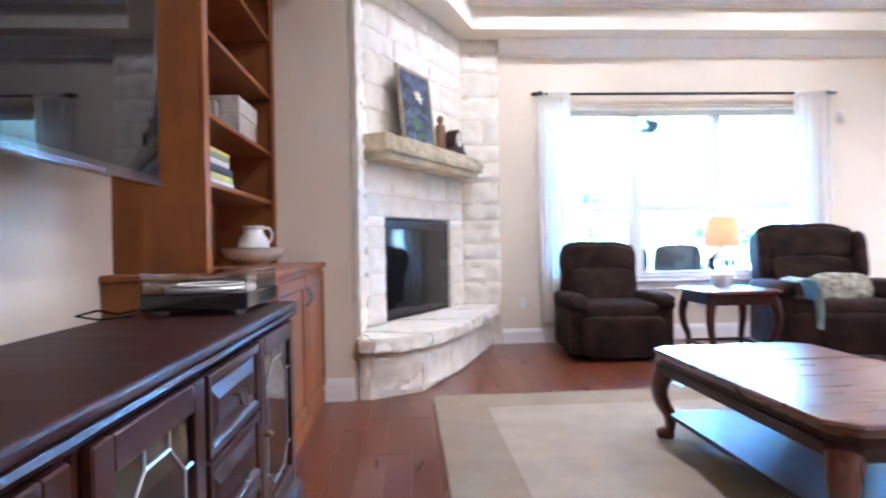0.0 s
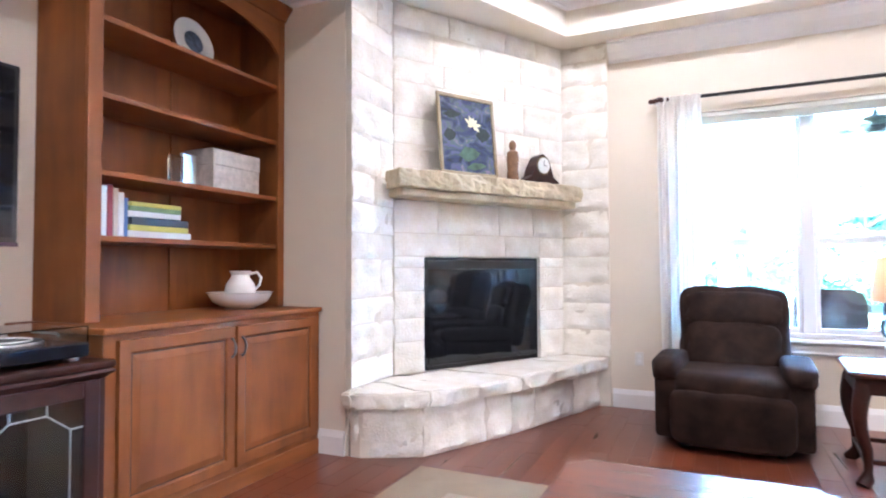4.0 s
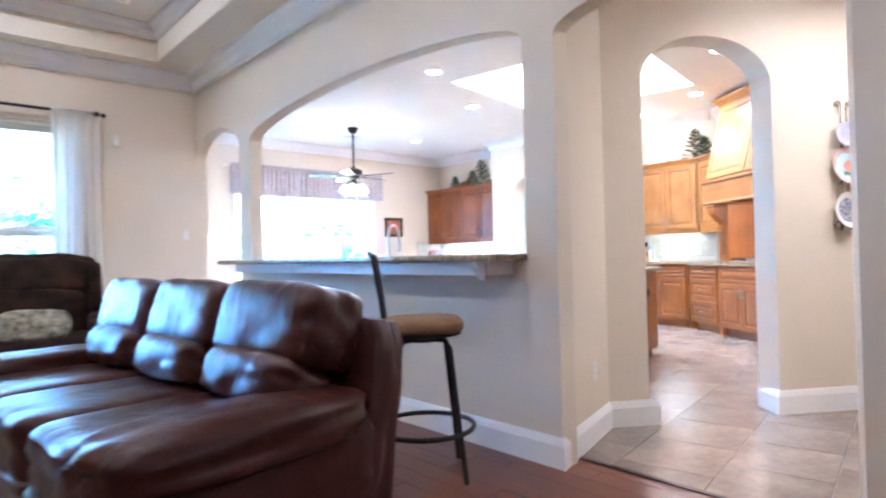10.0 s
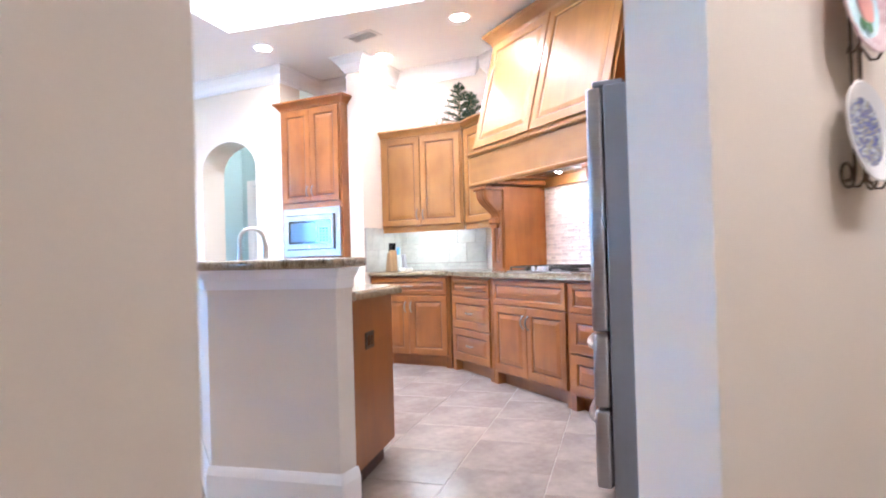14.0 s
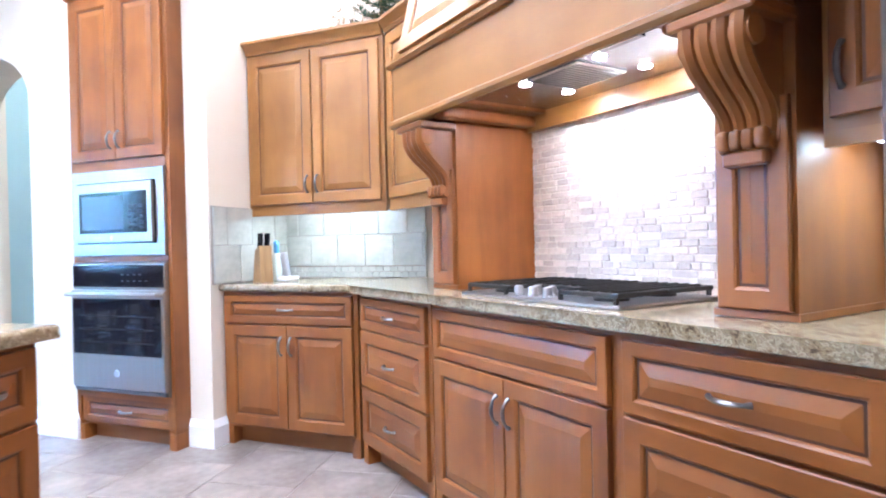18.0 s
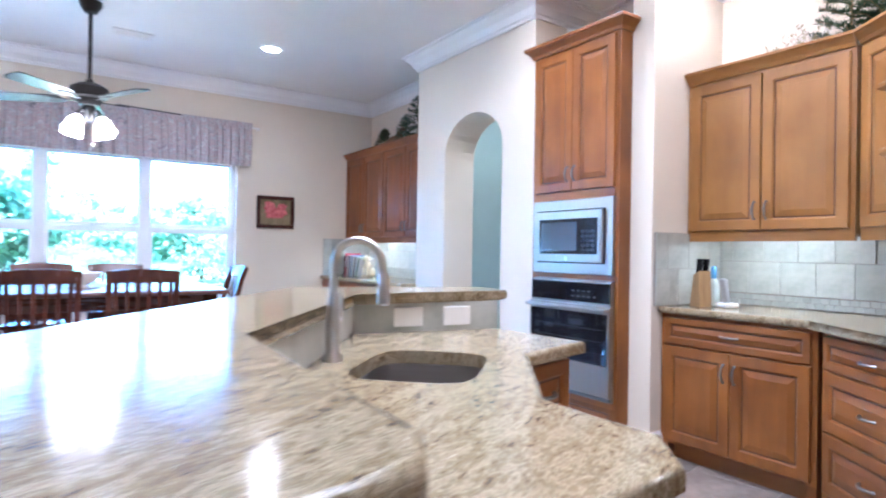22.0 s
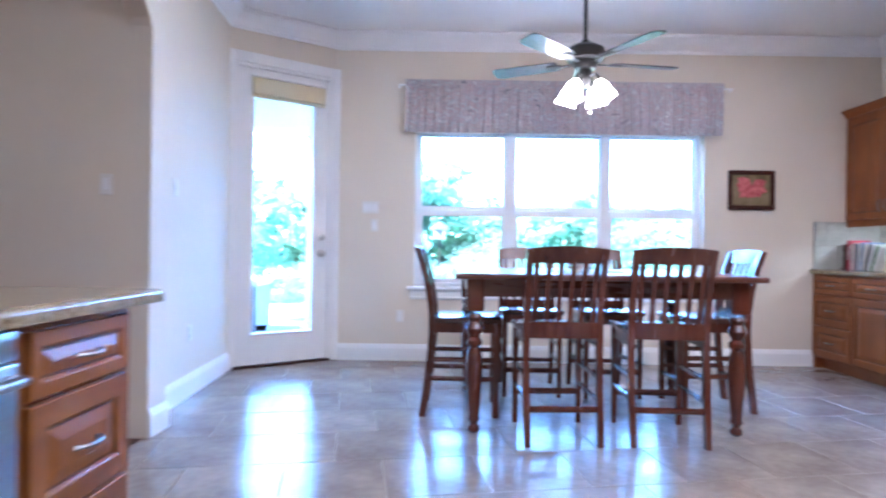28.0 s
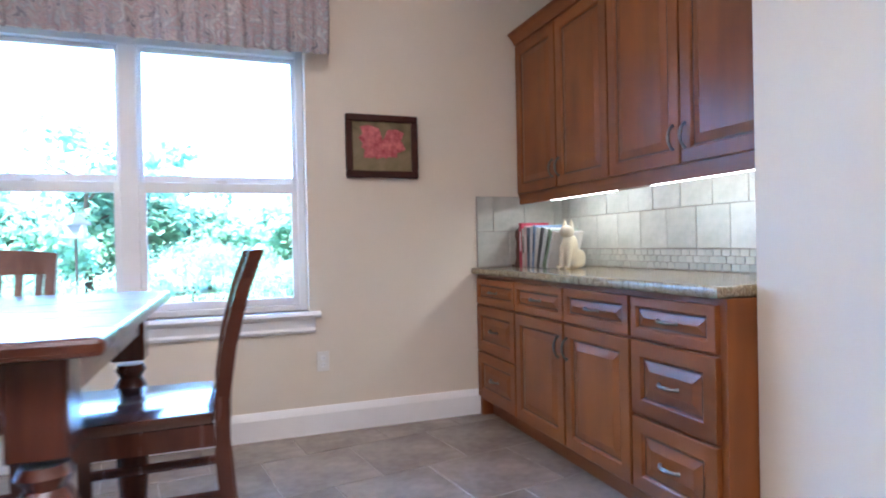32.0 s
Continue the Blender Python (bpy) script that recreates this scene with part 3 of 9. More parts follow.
structure("hall_ceiling", prism(bmesh.new(), [(3.9, 2.16), (4.3, -2.2), (6.75, -2.2), (6.5, 1.2), (4.68, 2.4)], 2.80, 2.9), M_CEIL, "cream ceiling of the hall", "ceiling")


def octo(x0, x1, y0, y1, cx, cy):
    """The tray's outline: square corners towards the kitchen, cut corners towards the fireplace."""
    return [(x1, y0), (x1, y1), (x0 + cx, y1), (x0, y1 - cy), (x0, y0 + cy), (x0 + cx, y0)]


T1 = octo(-1.48, 3.41, -1.3, 6.78, 0.57, 1.30)
T2 = octo(-1.08, 3.03, -0.9, 6.36, 0.42, 1.00)


O1 = [(4.4, -3.25), (4.4, 7.2), (-1.0, 7.2), (-2.95, 7.2), (-2.95, -3.25), (-1.0, -3.25)]
structure("ceiling_soffit", ring(O1, T1, ZS, 3.50), M_TRAY, "cream soffit of the stepped tray ceiling", "ceiling")
structure("ceiling_step", ring([(4.0, -2.0), (4.0, 7.0), (-0.9, 7.0), (-2.0, 6.5), (-2.0, -1.5), (-0.9, -2.0)], T2, 3.50, 3.84), M_TRAY, "cream upper step of the tray ceiling", "ceiling")
structure("ceiling_tray", prism(bmesh.new(), [(3.6, -1.5), (3.6, 6.8), (-1.6, 6.8), (-1.6, -1.5)], 3.84, 3.95), M_TRAY, "cream top of the tray ceiling", "ceiling")
crown([*T1[1:], T1[0], T1[1]][::1], 3.50, 0.10, 0.13)
crown([*T2[1:], T2[0], T2[1]][::1], 3.84, 0.10, 0.13)
structure("roof", bx(-3.3, 10.8, -3.5, 9.75, 4.06, 4.16), M_TRIM, "plain roof deck over the house", "roof")


# ---- cabinets ----


def at(m, x, y, z=0.0):
    return Matrix.Translation((x, y, z)) @ m


FACE_E = Matrix(((0, 1, 0, 0), (-1, 0, 0, 0), (0, 0, 1, 0), (0, 0, 0, 1)))     # front looks to -x: local x is -y, local y is +x
FACE_W = Matrix(((0, -1, 0, 0), (1, 0, 0, 0), (0, 0, 1, 0), (0, 0, 0, 1)))     # front looks to +x: local x is +y, local y is -x


def panel_mesh(w, h, stile=0.055, t=0.020, raise_=True):
    """A framed door with a sunk and raised panel; front at y = -t."""
    bm = bmesh.new()
    s = min(stile, 0.28 * min(w, h))
    ringdef = [(0.0, 0.0), (0.0, -t + 0.003), (0.003, -t), (s, -t), (s + 0.006, -t + 0.004), (s + 0.009, -t + 0.010)]
    if raise_:
        k = min(0.030, 0.18 * min(w, h))
        ringdef += [(s + 0.016, -t + 0.010), (s + 0.016 + k, -t + 0.002), (s + 0.020 + k, -t + 0.001)]
    rings = []
    for i, y in ringdef:
        i = min(i, 0.49 * min(w, h))
        rings.append([bm.verts.new(c) for c in ((i, y, i), (w - i, y, i), (w - i, y, h - i), (i, y, h - i))])
    for j, (a, b) in enumerate(zip(rings, rings[1:])):
        for k in range(4):
            f = bm.faces.new((a[k], a[(k + 1) % 4], b[(k + 1) % 4], b[k]))
            f.material_index = 1 if j == 5 else 0      # dark glaze left in the groove
    bm.faces.new(rings[-1])
    bm.faces.new(rings[0][::-1])
    return bm


def pull_mesh(length=0.10, r=0.0055):
    """A bowed bar pull lying along x, standing off to -y."""
    bm = bmesh.new()
    n = 10
    pts = [((k / n - 0.5) * length, -0.004 - 0.026 * math.sin(math.pi * k / n) ** 0.6, 0) for k in range(n + 1)]
    rr = [r * (1.5 if k in (0, n) else 0.8 + 0.5 * math.sin(math.pi * k / n)) for k in range(n + 1)]
    return tube(bm, pts, rr, 6)


PULL = None


def pull(parent, x, y, z, upright):
    global PULL
    m = Matrix.Translation((x, y, z)) @ (pose(0, 0, 0, 0, 90, 0) if upright else Matrix())
    if PULL is None:
        PULL = part("handle", pull_mesh(), M_PEWTER, parent, "dark pewter bar pull", smooth=True)
        PULL.matrix_basis = m
        return PULL
    ob = share("handle", PULL.data, parent, m)
    ob["label"] = "dark pewter bar pull"
    return ob


def front(parent, name, x0, x1, z0, z1, handle="", y=0.0, material=None):
    """A door or drawer front with its pull."""
    w, h = x1 - x0, z1 - z0
    drawer = name == "drawer"
    bm = panel_mesh(w, h, 0.034 if drawer and h < 0.2 else 0.055)
    bmesh.ops.translate(bm, verts=bm.verts, vec=(x0, y, z0))
    ob = part(name, bm, material or (M_WOODH if drawer else M_WOOD), parent)
    if handle == "mid":
        pull(ob, (x0 + x1) / 2, y - 0.02, (z0 + z1) / 2, False)
    elif handle:
        hx = x0 + 0.03 if handle[0] == "l" else x1 - 0.03
        hz = z1 - 0.11 if handle[1] == "t" else z0 + 0.11
        pull(ob, hx, y - 0.02, hz, True)
    return ob


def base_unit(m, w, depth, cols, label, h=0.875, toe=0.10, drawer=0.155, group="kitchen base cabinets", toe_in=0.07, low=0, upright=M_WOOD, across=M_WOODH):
    """A base cabinet: carcass with a toe space; cols is a list of (width share, kind)."""
    t = thing("base_cabinet", label, "cabinet", m, group)
    part("body", bx(0, w, 0.0, depth, toe, h if not low else low), upright, t)
    if low:
        part("face_frame", bx(0, w, 0.0, 0.03, low, h), upright, t)
        part("side_panel", bx(0, 0.02, 0.031, depth, low, h), upright, t)
        part("side_panel", bx(w - 0.02, w, 0.031, depth, low, h), upright, t)
    part("foot", bx(0.0, 0.05, 0.0, depth, 0.0, toe), upright, t)
    part("foot", bx(w - 0.05, w, 0.0, depth, 0.0, toe), upright, t)
    part("toe_kick", bx(0.05, w - 0.05, toe_in, depth, 0.0, toe), across, t)
    x, g = 0.022, 0.012
    tot = sum(c[0] for c in cols)
    for share_, kind in cols:
        cw = (w - 0.044) * share_ / tot
        a, b = x + g / 2, x + cw - g / 2
        z0, z1 = toe + 0.02, h - 0.022
        if kind == "drawers":
            hs = (z1 - z0 - drawer - 2 * g) / 2
            front(t, "drawer", a, b, z1 - drawer, z1, "mid", material=across)
            front(t, "drawer", a, b, z0 + hs + g, z0 + 2 * hs + g, "mid", material=across)
            front(t, "drawer", a, b, z0, z0 + hs, "mid", material=across)
        else:
            dz = z1
            if kind.startswith("d"):
                front(t, "drawer", a, b, z1 - drawer, z1, "" if "blank" in kind else "mid", material=across)
                dz = z1 - drawer - g
            if "2" in kind:
                mid = (a + b) / 2
                front(t, "door", a, mid - 0.002, z0, dz, "rt", material=upright)
                front(t, "door", mid + 0.002, b, z0, dz, "lt", material=upright)
            elif "L" in kind:
                front(t, "door", a, b, z0, dz, "lt", material=upright)
            else:
                front(t, "door", a, b, z0, dz, "rt", material=upright)
        x += cw
    return t


def wall_unit(m, w, depth, z0, z1, doors, label, crown_sides=(True, True), group="kitchen wall cabinets", light=True, upright=M_LITWOOD, across=M_LITWOODH):
    """A wall cabinet with raised-panel doors and a moulded top."""
    t = thing("wall_cabinet", label, "cabinet", m, group)
    part("body", bx(0, w, 0, depth, z0, z1), upright, t)
    x, g = 0.02, 0.008
    cw = (w - 0.04) / doors
    for k in range(doors):
        front(t, "door", x + g / 2, x + cw - g / 2, z0 + 0.03, z1 - 0.03, "rb" if k % 2 == 0 and doors > 1 else "lb", material=upright)
        x += cw
    prof = [(0, z1 - 0.01), (-0.012, z1 - 0.01), (-0.02, z1 + 0.01), (-0.045, z1 + 0.04), (-0.055, z1 + 0.045), (-0.055, z1 + 0.06), (0, z1 + 0.06)]
    path = [(0, depth), (0, 0), (w, 0), (w, depth)]
    if not crown_sides[0]:
        path = path[1:]
    if not crown_sides[1]:
        path = path[:-1]
    part("crown", sweep(bmesh.new(), prof, path), across, t)
    part("rail", bx(0.0, w, 0.0, 0.02, z0 - 0.035, z0), across, t)
    if light:
        for a, b in ((0.12, 0.44), (0.58, 0.90)) if doors > 2 else ((0.2, 0.8),):
            part("light_strip", bx(w * a, w * b, 0.06, 0.12, z0 - 0.025, z0), M_UNDER, t, "glowing under-cabinet light")
    return t


M_UNDER = glow("undercabinet_glow", (0.87, 1.0, 0.95), 1.6)

# corner cabinets between the pier and the range
base_unit(at(FACE_E, 9.43, 4.955), 0.875, 0.60, [(1, "d2")], "honey-brown maple base cabinet with one drawer over two raised-panel doors")
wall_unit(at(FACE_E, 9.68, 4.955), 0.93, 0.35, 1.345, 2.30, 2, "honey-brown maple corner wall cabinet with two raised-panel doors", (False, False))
# slanted run
base_unit(RM @ Matrix.Translation((0.04, 0, 0)), 0.71, 0.58, [(1, "drawers")], "honey-brown maple cabinet of three raised-panel drawers")
base_unit(RM @ Matrix.Translation((0.76, 0, 0)), 0.98, 0.58, [(1, "d2blank")], "honey-brown maple cooktop cabinet with two raised-panel doors", drawer=0.19)
base_unit(RM @ Matrix.Translation((1.75, -0.015, 0)), 0.66, 0.58, [(1, "drawers")], "honey-brown maple cabinet of wide raised-panel drawers", drawer=0.19)
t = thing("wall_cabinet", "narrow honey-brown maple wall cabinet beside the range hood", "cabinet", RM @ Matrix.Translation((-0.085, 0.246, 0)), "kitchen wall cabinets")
part("body", bx(0, 0.57, 0, 0.36, 1.345, 2.30), M_LITWOOD, t)
front(t, "door", 0.02, 0.52, 1.375, 2.27, "", material=M_LITWOOD)
part("crown", sweep(bmesh.new(), [(0, 2.29), (-0.012, 2.29), (-0.02, 2.31), (-0.045, 2.34), (-0.055, 2.345), (-0.055, 2.36), (0, 2.36)], [(0, 0), (0.57, 0)]), M_LITWOODH, t)
part("rail", bx(0.0, 0.57, 0.0, 0.02, 1.31, 1.345), M_LITWOODH, t)
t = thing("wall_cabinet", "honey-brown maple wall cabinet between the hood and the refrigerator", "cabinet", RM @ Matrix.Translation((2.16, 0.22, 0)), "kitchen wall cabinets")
part("body", bx(0, 0.42, 0, 0.39, 1.35, 2.55), M_LITWOOD, t)
front(t, "door", 0.02, 0.40, 1.38, 2.52, "lb")
part("rail", bx(0.0, 0.42, 0.0, 0.02, 1.315, 1.35), M_LITWOODH, t)
part("light_strip", bx(0.04, 0.38, 0.12, 0.22, 1.335, 1.35), M_UNDER, t, "glowing under-cabinet light")

# desk cabinets of the breakfast nook
base_unit(at(FACE_E, 9.10, 9.475), 1.97, 0.62, [(0.53, "drawers"), (0.505, "d1"), (0.49, "d1L"), (0.445, "drawers")], "maple desk cabinet with raised-panel doors and drawers, reddened for the light", group="nook cabinets", upright=M_NOOKDIM, across=M_NOOKDIMH)
wall_unit(at(FACE_E, 9.40, 9.475), 1.97, 0.33, 1.345, 2.34, 4, "maple wall cabinet with four raised-panel doors, reddened for the light", (False, True), group="nook cabinets", upright=M_NOOKDIM, across=M_NOOKDIMH)

# sink run under the pass-through
base_unit(at(FACE_W, 4.70, 2.49), 1.08, 0.60, [(0.6, "d2"), (0.6, "d1")], "honey-brown maple base cabinet beside the sink", group="sink cabinets")
base_unit(at(FACE_W, 4.70, 3.58), 0.98, 0.60, [(1, "d2blank")], "honey-brown maple sink cabinet with two raised-panel doors", group="sink cabinets", drawer=0.17, low=0.62)
base_unit(at(FACE_W, 4.70, 5.20), 0.46, 0.60, [(1, "drawers")], "honey-brown maple drawer cabinet at the end of the sink run", group="sink cabinets")


def slab(name, poly, z, th, label, holes=None, parent=None):
    """A granite top with an eased edge."""
    bm = bmesh.new()
    prism(bm, poly, z - th, z)
    es = [e for e in bm.edges if abs(e.verts[0].co.z - e.verts[1].co.z) < 1e-5]
    bmesh.ops.bevel(bm, geom=es, offset=0.016, segments=4, profile=0.55, affect="EDGES")
    ob = part(name, bm, M_GRAIN, parent, smooth=True)
    for p in ob.data.polygons:
        if abs(p.normal.z) > 0.999:
            p.use_smooth = False
    if parent is None:
        tagged(ob, label, "countertop")
    return ob


def rnd(s, d):
    v = RO + RU * s + RN * d
    return (v.x, v.y)


slab("countertop", [(10.04, 4.955), (9.39, 4.955), (9.39, 4.10), rnd(0.0, -0.04), rnd(2.42, -0.055), rnd(2.42, 0.61), rnd(-0.2, 0.61), (10.04, 4.05)], 0.915, 0.04, "polished tan and brown granite countertop along the range wall")
slab("countertop", [(9.06, 9.476), (9.06, 7.503), (9.725, 7.503), (9.725, 9.476)], 0.915, 0.04, "polished tan granite top on the desk cabinets")

# ---- kitchen ----
M_BSTILE = surface("backsplash_tile", (0.44, 0.445, 0.385), 0.35, var=0.25, scale=5, grain=30, bump=0.08, vary=0.10, alt=(0.57, 0.56, 0.50))
M_MOSAIC = surface("mosaic_stone", (0.56, 0.45, 0.37), 0.55, var=0.22, scale=14, grain=70, bump=0.35, dist=0.003, vary=0.20, alt=(0.72, 0.63, 0.55))
M_DARKGLASS = surface("oven_glass", (0.012, 0.013, 0.016), 0.05, var=0.1, bump=0.0)
M_LINER = surface("liner_steel", (0.30, 0.32, 0.36), 0.26, 1.0, var=0.1, scale=3, grain=50, bump=0.01)
M_GREEN = surface("fir_needles", (0.03, 0.075, 0.035), 0.7, var=0.5, scale=20, grain=90)
M_TWIG = surface("dry_twigs", (0.32, 0.22, 0.11), 0.8, var=0.3)
M_FEATH = surface("pheasant_feathers", (0.16, 0.045, 0.02), 0.7, var=0.6, scale=18, grain=70, alt=(0.34, 0.15, 0.05))


def tiles(parent, name, m, w, h, tw, th_, material, gap=0.003, depth=0.008, stagger=True, seed=1, bev=0.0015, z0=0.0):
    """A field of tiles standing on local x and z, fronts to -y."""
    rng = random.Random(seed)
    cache = {}
    row, z = 0, z0
    while z < z0 + h - 0.004:
        hh = min(th_, z0 + h - z)
        x = -(tw * 0.5 * (row % 2)) if stagger else 0.0
        while x < w - 0.004:
            a, b = max(x, 0), min(x + tw, w)
            key = (round(b - a, 3), round(hh, 3))
            if b - a > 0.006:
                if key not in cache:
                    bm = bx(gap / 2, key[0] - gap / 2, -depth, 0, gap / 2, key[1] - gap / 2, bev)
                    ob = part(name, bm, material, parent)
                    ob.matrix_basis = m @ Matrix.Translation((a, 0, z))
                    cache[key] = ob.data
                else:
                    share(name, cache[key], parent, m @ Matrix.Translation((a, rng.uniform(-0.0015, 0.0015), z)))
            x += tw
        z += th_
        row += 1


# backsplash fields
t = thing("tile_backsplash", "sage-grey stone tile backsplash behind the corner counter", "backsplash")
part("grout_bed", bx(10.035, 10.045, 3.95, 4.955, 0.916, 1.345), M_GROUT, t)
tiles(t, "tile", at(FACE_E, 10.034, 4.955, 0.99), 1.02, 0.35, 0.20, 0.20, M_BSTILE, seed=3)
tiles(t, "tile", at(FACE_E, 10.034, 4.955, 0.918), 1.02, 0.068, 0.05, 0.034, M_BSTILE, seed=4)
part("grout_bed", bx(9.34, 10.03, 4.948, 4.956, 0.916, 1.36), M_GROUT, t)
tiles(t, "tile", Matrix.Translation((9.345, 4.947, 0.918)), 0.68, 0.44, 0.22, 0.22, M_BSTILE, seed=5)
t = thing("tile_backsplash", "sage-grey stone tile backsplash above the desk counter", "backsplash")
part("grout_bed", bx(9.720, 9.728, 7.565, 9.476, 0.916, 1.345), M_GROUT, t)
tiles(t, "tile", at(FACE_E, 9.719, 9.476, 1.02), 1.90, 0.33, 0.20, 0.20, M_BSTILE, seed=6)
tiles(t, "tile", at(FACE_E, 9.719, 9.476, 0.918), 1.90, 0.10, 0.05, 0.034, M_BSTILE, seed=7)
part("grout_bed", bx(9.10, 9.72, 9.468, 9.478, 0.916, 1.36), M_GROUT, t)
tiles(t, "tile", Matrix.Translation((9.10, 9.467, 0.918)), 0.62, 0.44, 0.22, 0.22, M_BSTILE, seed=8)
t = thing("tile_backsplash", "pale tumbled-stone mosaic behind the cooktop", "backsplash", RM)
part("grout_bed", bx(0.66, 1.98, 0.597, 0.612, 0.916, 1.79), M_MORTAR, t)
rm = random.Random(9)
cut = {}
for row in range(31):
    x = 0.70 - rm.uniform(0.0, 0.05)
    while x < 1.955:
        w = rm.choice((0.040, 0.055, 0.070, 0.070, 0.085, 0.105))
        key = (w, rm.randrange(2))
        m_ = Matrix.Translation((x, 0.601 + rm.uniform(-0.003, 0.002), 0.919 + row * 0.0278))
        if key not in cut:
            bm = bx(0.0013, w - 0.0013, -0.008, 0, 0.0013, 0.0265, 0.003)
            for v in bm.verts:
                v.co += Vector((rm.uniform(-0.001, 0.001), rm.uniform(-0.0018, 0.0012) if v.co.y < -0.004 else 0, rm.uniform(-0.001, 0.001)))
            ob = part("tile", bm, M_MOSAIC, t)
            ob.matrix_basis = m_
            cut[key] = ob.data
        else:
            share("tile", cut[key], t, m_)
        x += w
t = thing("tile_backsplash", "sage-grey stone tile beside the range pilasters", "backsplash", RM)
part("grout_bed", bx(-0.1, 0.53, 0.604, 0.612, 0.916, 1.345), M_GROUT, t)
tiles(t, "tile", Matrix.Translation((-0.1, 0.603, 0.918)), 0.62, 0.42, 0.21, 0.21, M_BSTILE, seed=10)
part("grout_bed", bx(2.14, 2.7, 0.604, 0.612, 0.916, 1.40), M_GROUT, t)
tiles(t, "tile", Matrix.Translation((2.14, 0.603, 0.918)), 0.56, 0.48, 0.21, 0.21, M_BSTILE, seed=11)


def corbel(parent, x0, x1, y_back, z1):
    """A scrolled bracket: a fluted S in side view, rolled at both ends."""
    c = (x0 + x1) / 2
    n = 26
    def s_curve(k):
        u = k / n
        z = z1 - 0.03 - 0.27 * u
        y = y_back - 0.165 + 0.125 * (u ** 0.9) - 0.030 * math.sin(2 * math.pi * u)
        return y, z
    bm = bmesh.new()
    w = (x1 - x0) * 0.40
    poly = [(s_curve(k)[0] + 0.012, s_curve(k)[1]) for k in range(n + 1)] + [(y_back, z1 - 0.30), (y_back, z1 - 0.03)]
    prism(bm, poly, c - w * 0.85, c + w * 0.85, Matrix(((0, 0, 1, 0), (1, 0, 0, 0), (0, 1, 0, 0), (0, 0, 0, 1))))
    ob = part("corbel", bm, M_WOOD, parent, "carved scroll corbel", smooth=True)
    for f in range(4):
        fx = (f - 1.5) * w * 0.50
        pts = [(c + fx * (1 - 0.28 * k / n), s_curve(k)[0] + 0.012, s_curve(k)[1]) for k in range(n + 1)]
        part("flute", tube(bmesh.new(), pts, [w * 0.27 * (1 - 0.28 * k / n) for k in range(n + 1)], 8), M_WOOD, ob, smooth=True)
        part("bead", pillow(bmesh.new(), c + fx * 0.72, s_curve(n)[0] - 0.006, z1 - 0.288, w * 0.36, 0.034, 0.05, 0.6, 6), M_WOOD, ob, smooth=True)
    for y, z, r, hw in ((s_curve(2)[0] + 0.035, z1 - 0.065, 0.034, w), (s_curve(n)[0] + 0.014, z1 - 0.297, 0.020, w * 0.74)):
        bm = bmesh.new()
        lathe(bm, [(r * 0.4, -hw * 1.05), (r, -hw * 1.0), (r, hw * 1.0), (r * 0.4, hw * 1.05)], 14, Matrix.Translation((c, y, z)) @ pose(0, 0, 0, 0, 90, 0))
        part("scroll", bm, M_WOOD, ob, smooth=True)
    part("cap", bx(x0, x1, y_back - 0.18, y_back, z1 - 0.03, z1, 0.006), M_WOODH, ob)
    part("drop", bx(c - w * 0.6, c + w * 0.6, y_back - 0.05, y_back, z1 - 0.35, z1 - 0.315, 0.005), M_WOODH, ob)


# range hood with its pilasters
t = thing("range_hood", "honey-brown maple mantel range hood with sloping panelled front", "range hood", RM)
S0, S1 = 0.46, 2.19
for a, b in ((0.53, 0.72), (1.93, 2.13)):
    p = part("pilaster", bx(a, b, 0.16, 0.60, 0.917, 1.688), M_WOOD, t)
    bm = panel_mesh(b - a - 0.02, 0.50, 0.045)
    bmesh.ops.translate(bm, verts=bm.verts, vec=(a + 0.01, 0.16, 0.94))
    part("panel", bm, M_WOOD, p)
    corbel(t, a - 0.01, b + 0.01, 0.16, 1.635)
    part("foot", bx(a - 0.006, b + 0.006, 0.15, 0.60, 0.917, 0.935), M_WOODH, p)
part("mantel", bx(S0, S1, 0.0, 0.035, 1.66, 1.93), M_LITWOODH, t)
part("mantel_end", bx(S0, S0 + 0.04, 0.035, 0.60, 1.66, 1.93), M_LITWOODH, t)
part("mantel_end", bx(S1 - 0.04, S1, 0.035, 0.60, 1.66, 1.93), M_LITWOODH, t)
part("back_rail", bx(0.73, 1.92, 0.555, 0.60, 1.625, 1.93), M_LITWOODH, t)
for z, o in ((1.66, 0.022), (1.93, 0.028)):
    prof = [(0, z - 0.02), (-o * 0.5, z - 0.02), (-o, z - 0.006), (-o, z + 0.008), (-o * 0.4, z + 0.018), (0, z + 0.02)]
    part("moulding", sweep(bmesh.new(), prof, [(S0, 0.6), (S0, 0), (S1, 0), (S1, 0.6)]), M_LITWOODH, t)
# sloped chimney
ya, yb, za, zb = 0.015, 0.27, 1.95, 2.93
bm = bmesh.new()
prism(bm, [(ya, za), (yb, zb), (0.60, zb), (0.60, za)], S0 + 0.03, S1 - 0.03, Matrix(((0, 0, 1, 0), (1, 0, 0, 0), (0, 1, 0, 0), (0, 0, 0, 1))))
part("chimney", bm, M_LITWOOD, t)
sl = math.degrees(math.atan2(yb - ya, zb - za))
for a, b in ((S0 + 0.05, 1.315), (1.335, S1 - 0.05)):
    bm = panel_mesh(b - a, 0.96, 0.065)
    ob = part("panel", bm, M_LITWOOD, t)
    ob.matrix_basis = Matrix.Translation((a, ya, za + 0.02)) @ pose(0, 0, 0, -sl, 0, 0)
prof = [(0, 2.90), (-0.02, 2.90), (-0.03, 2.93), (-0.075, 2.985), (-0.085, 2.99), (-0.085, 3.02), (0, 3.02)]
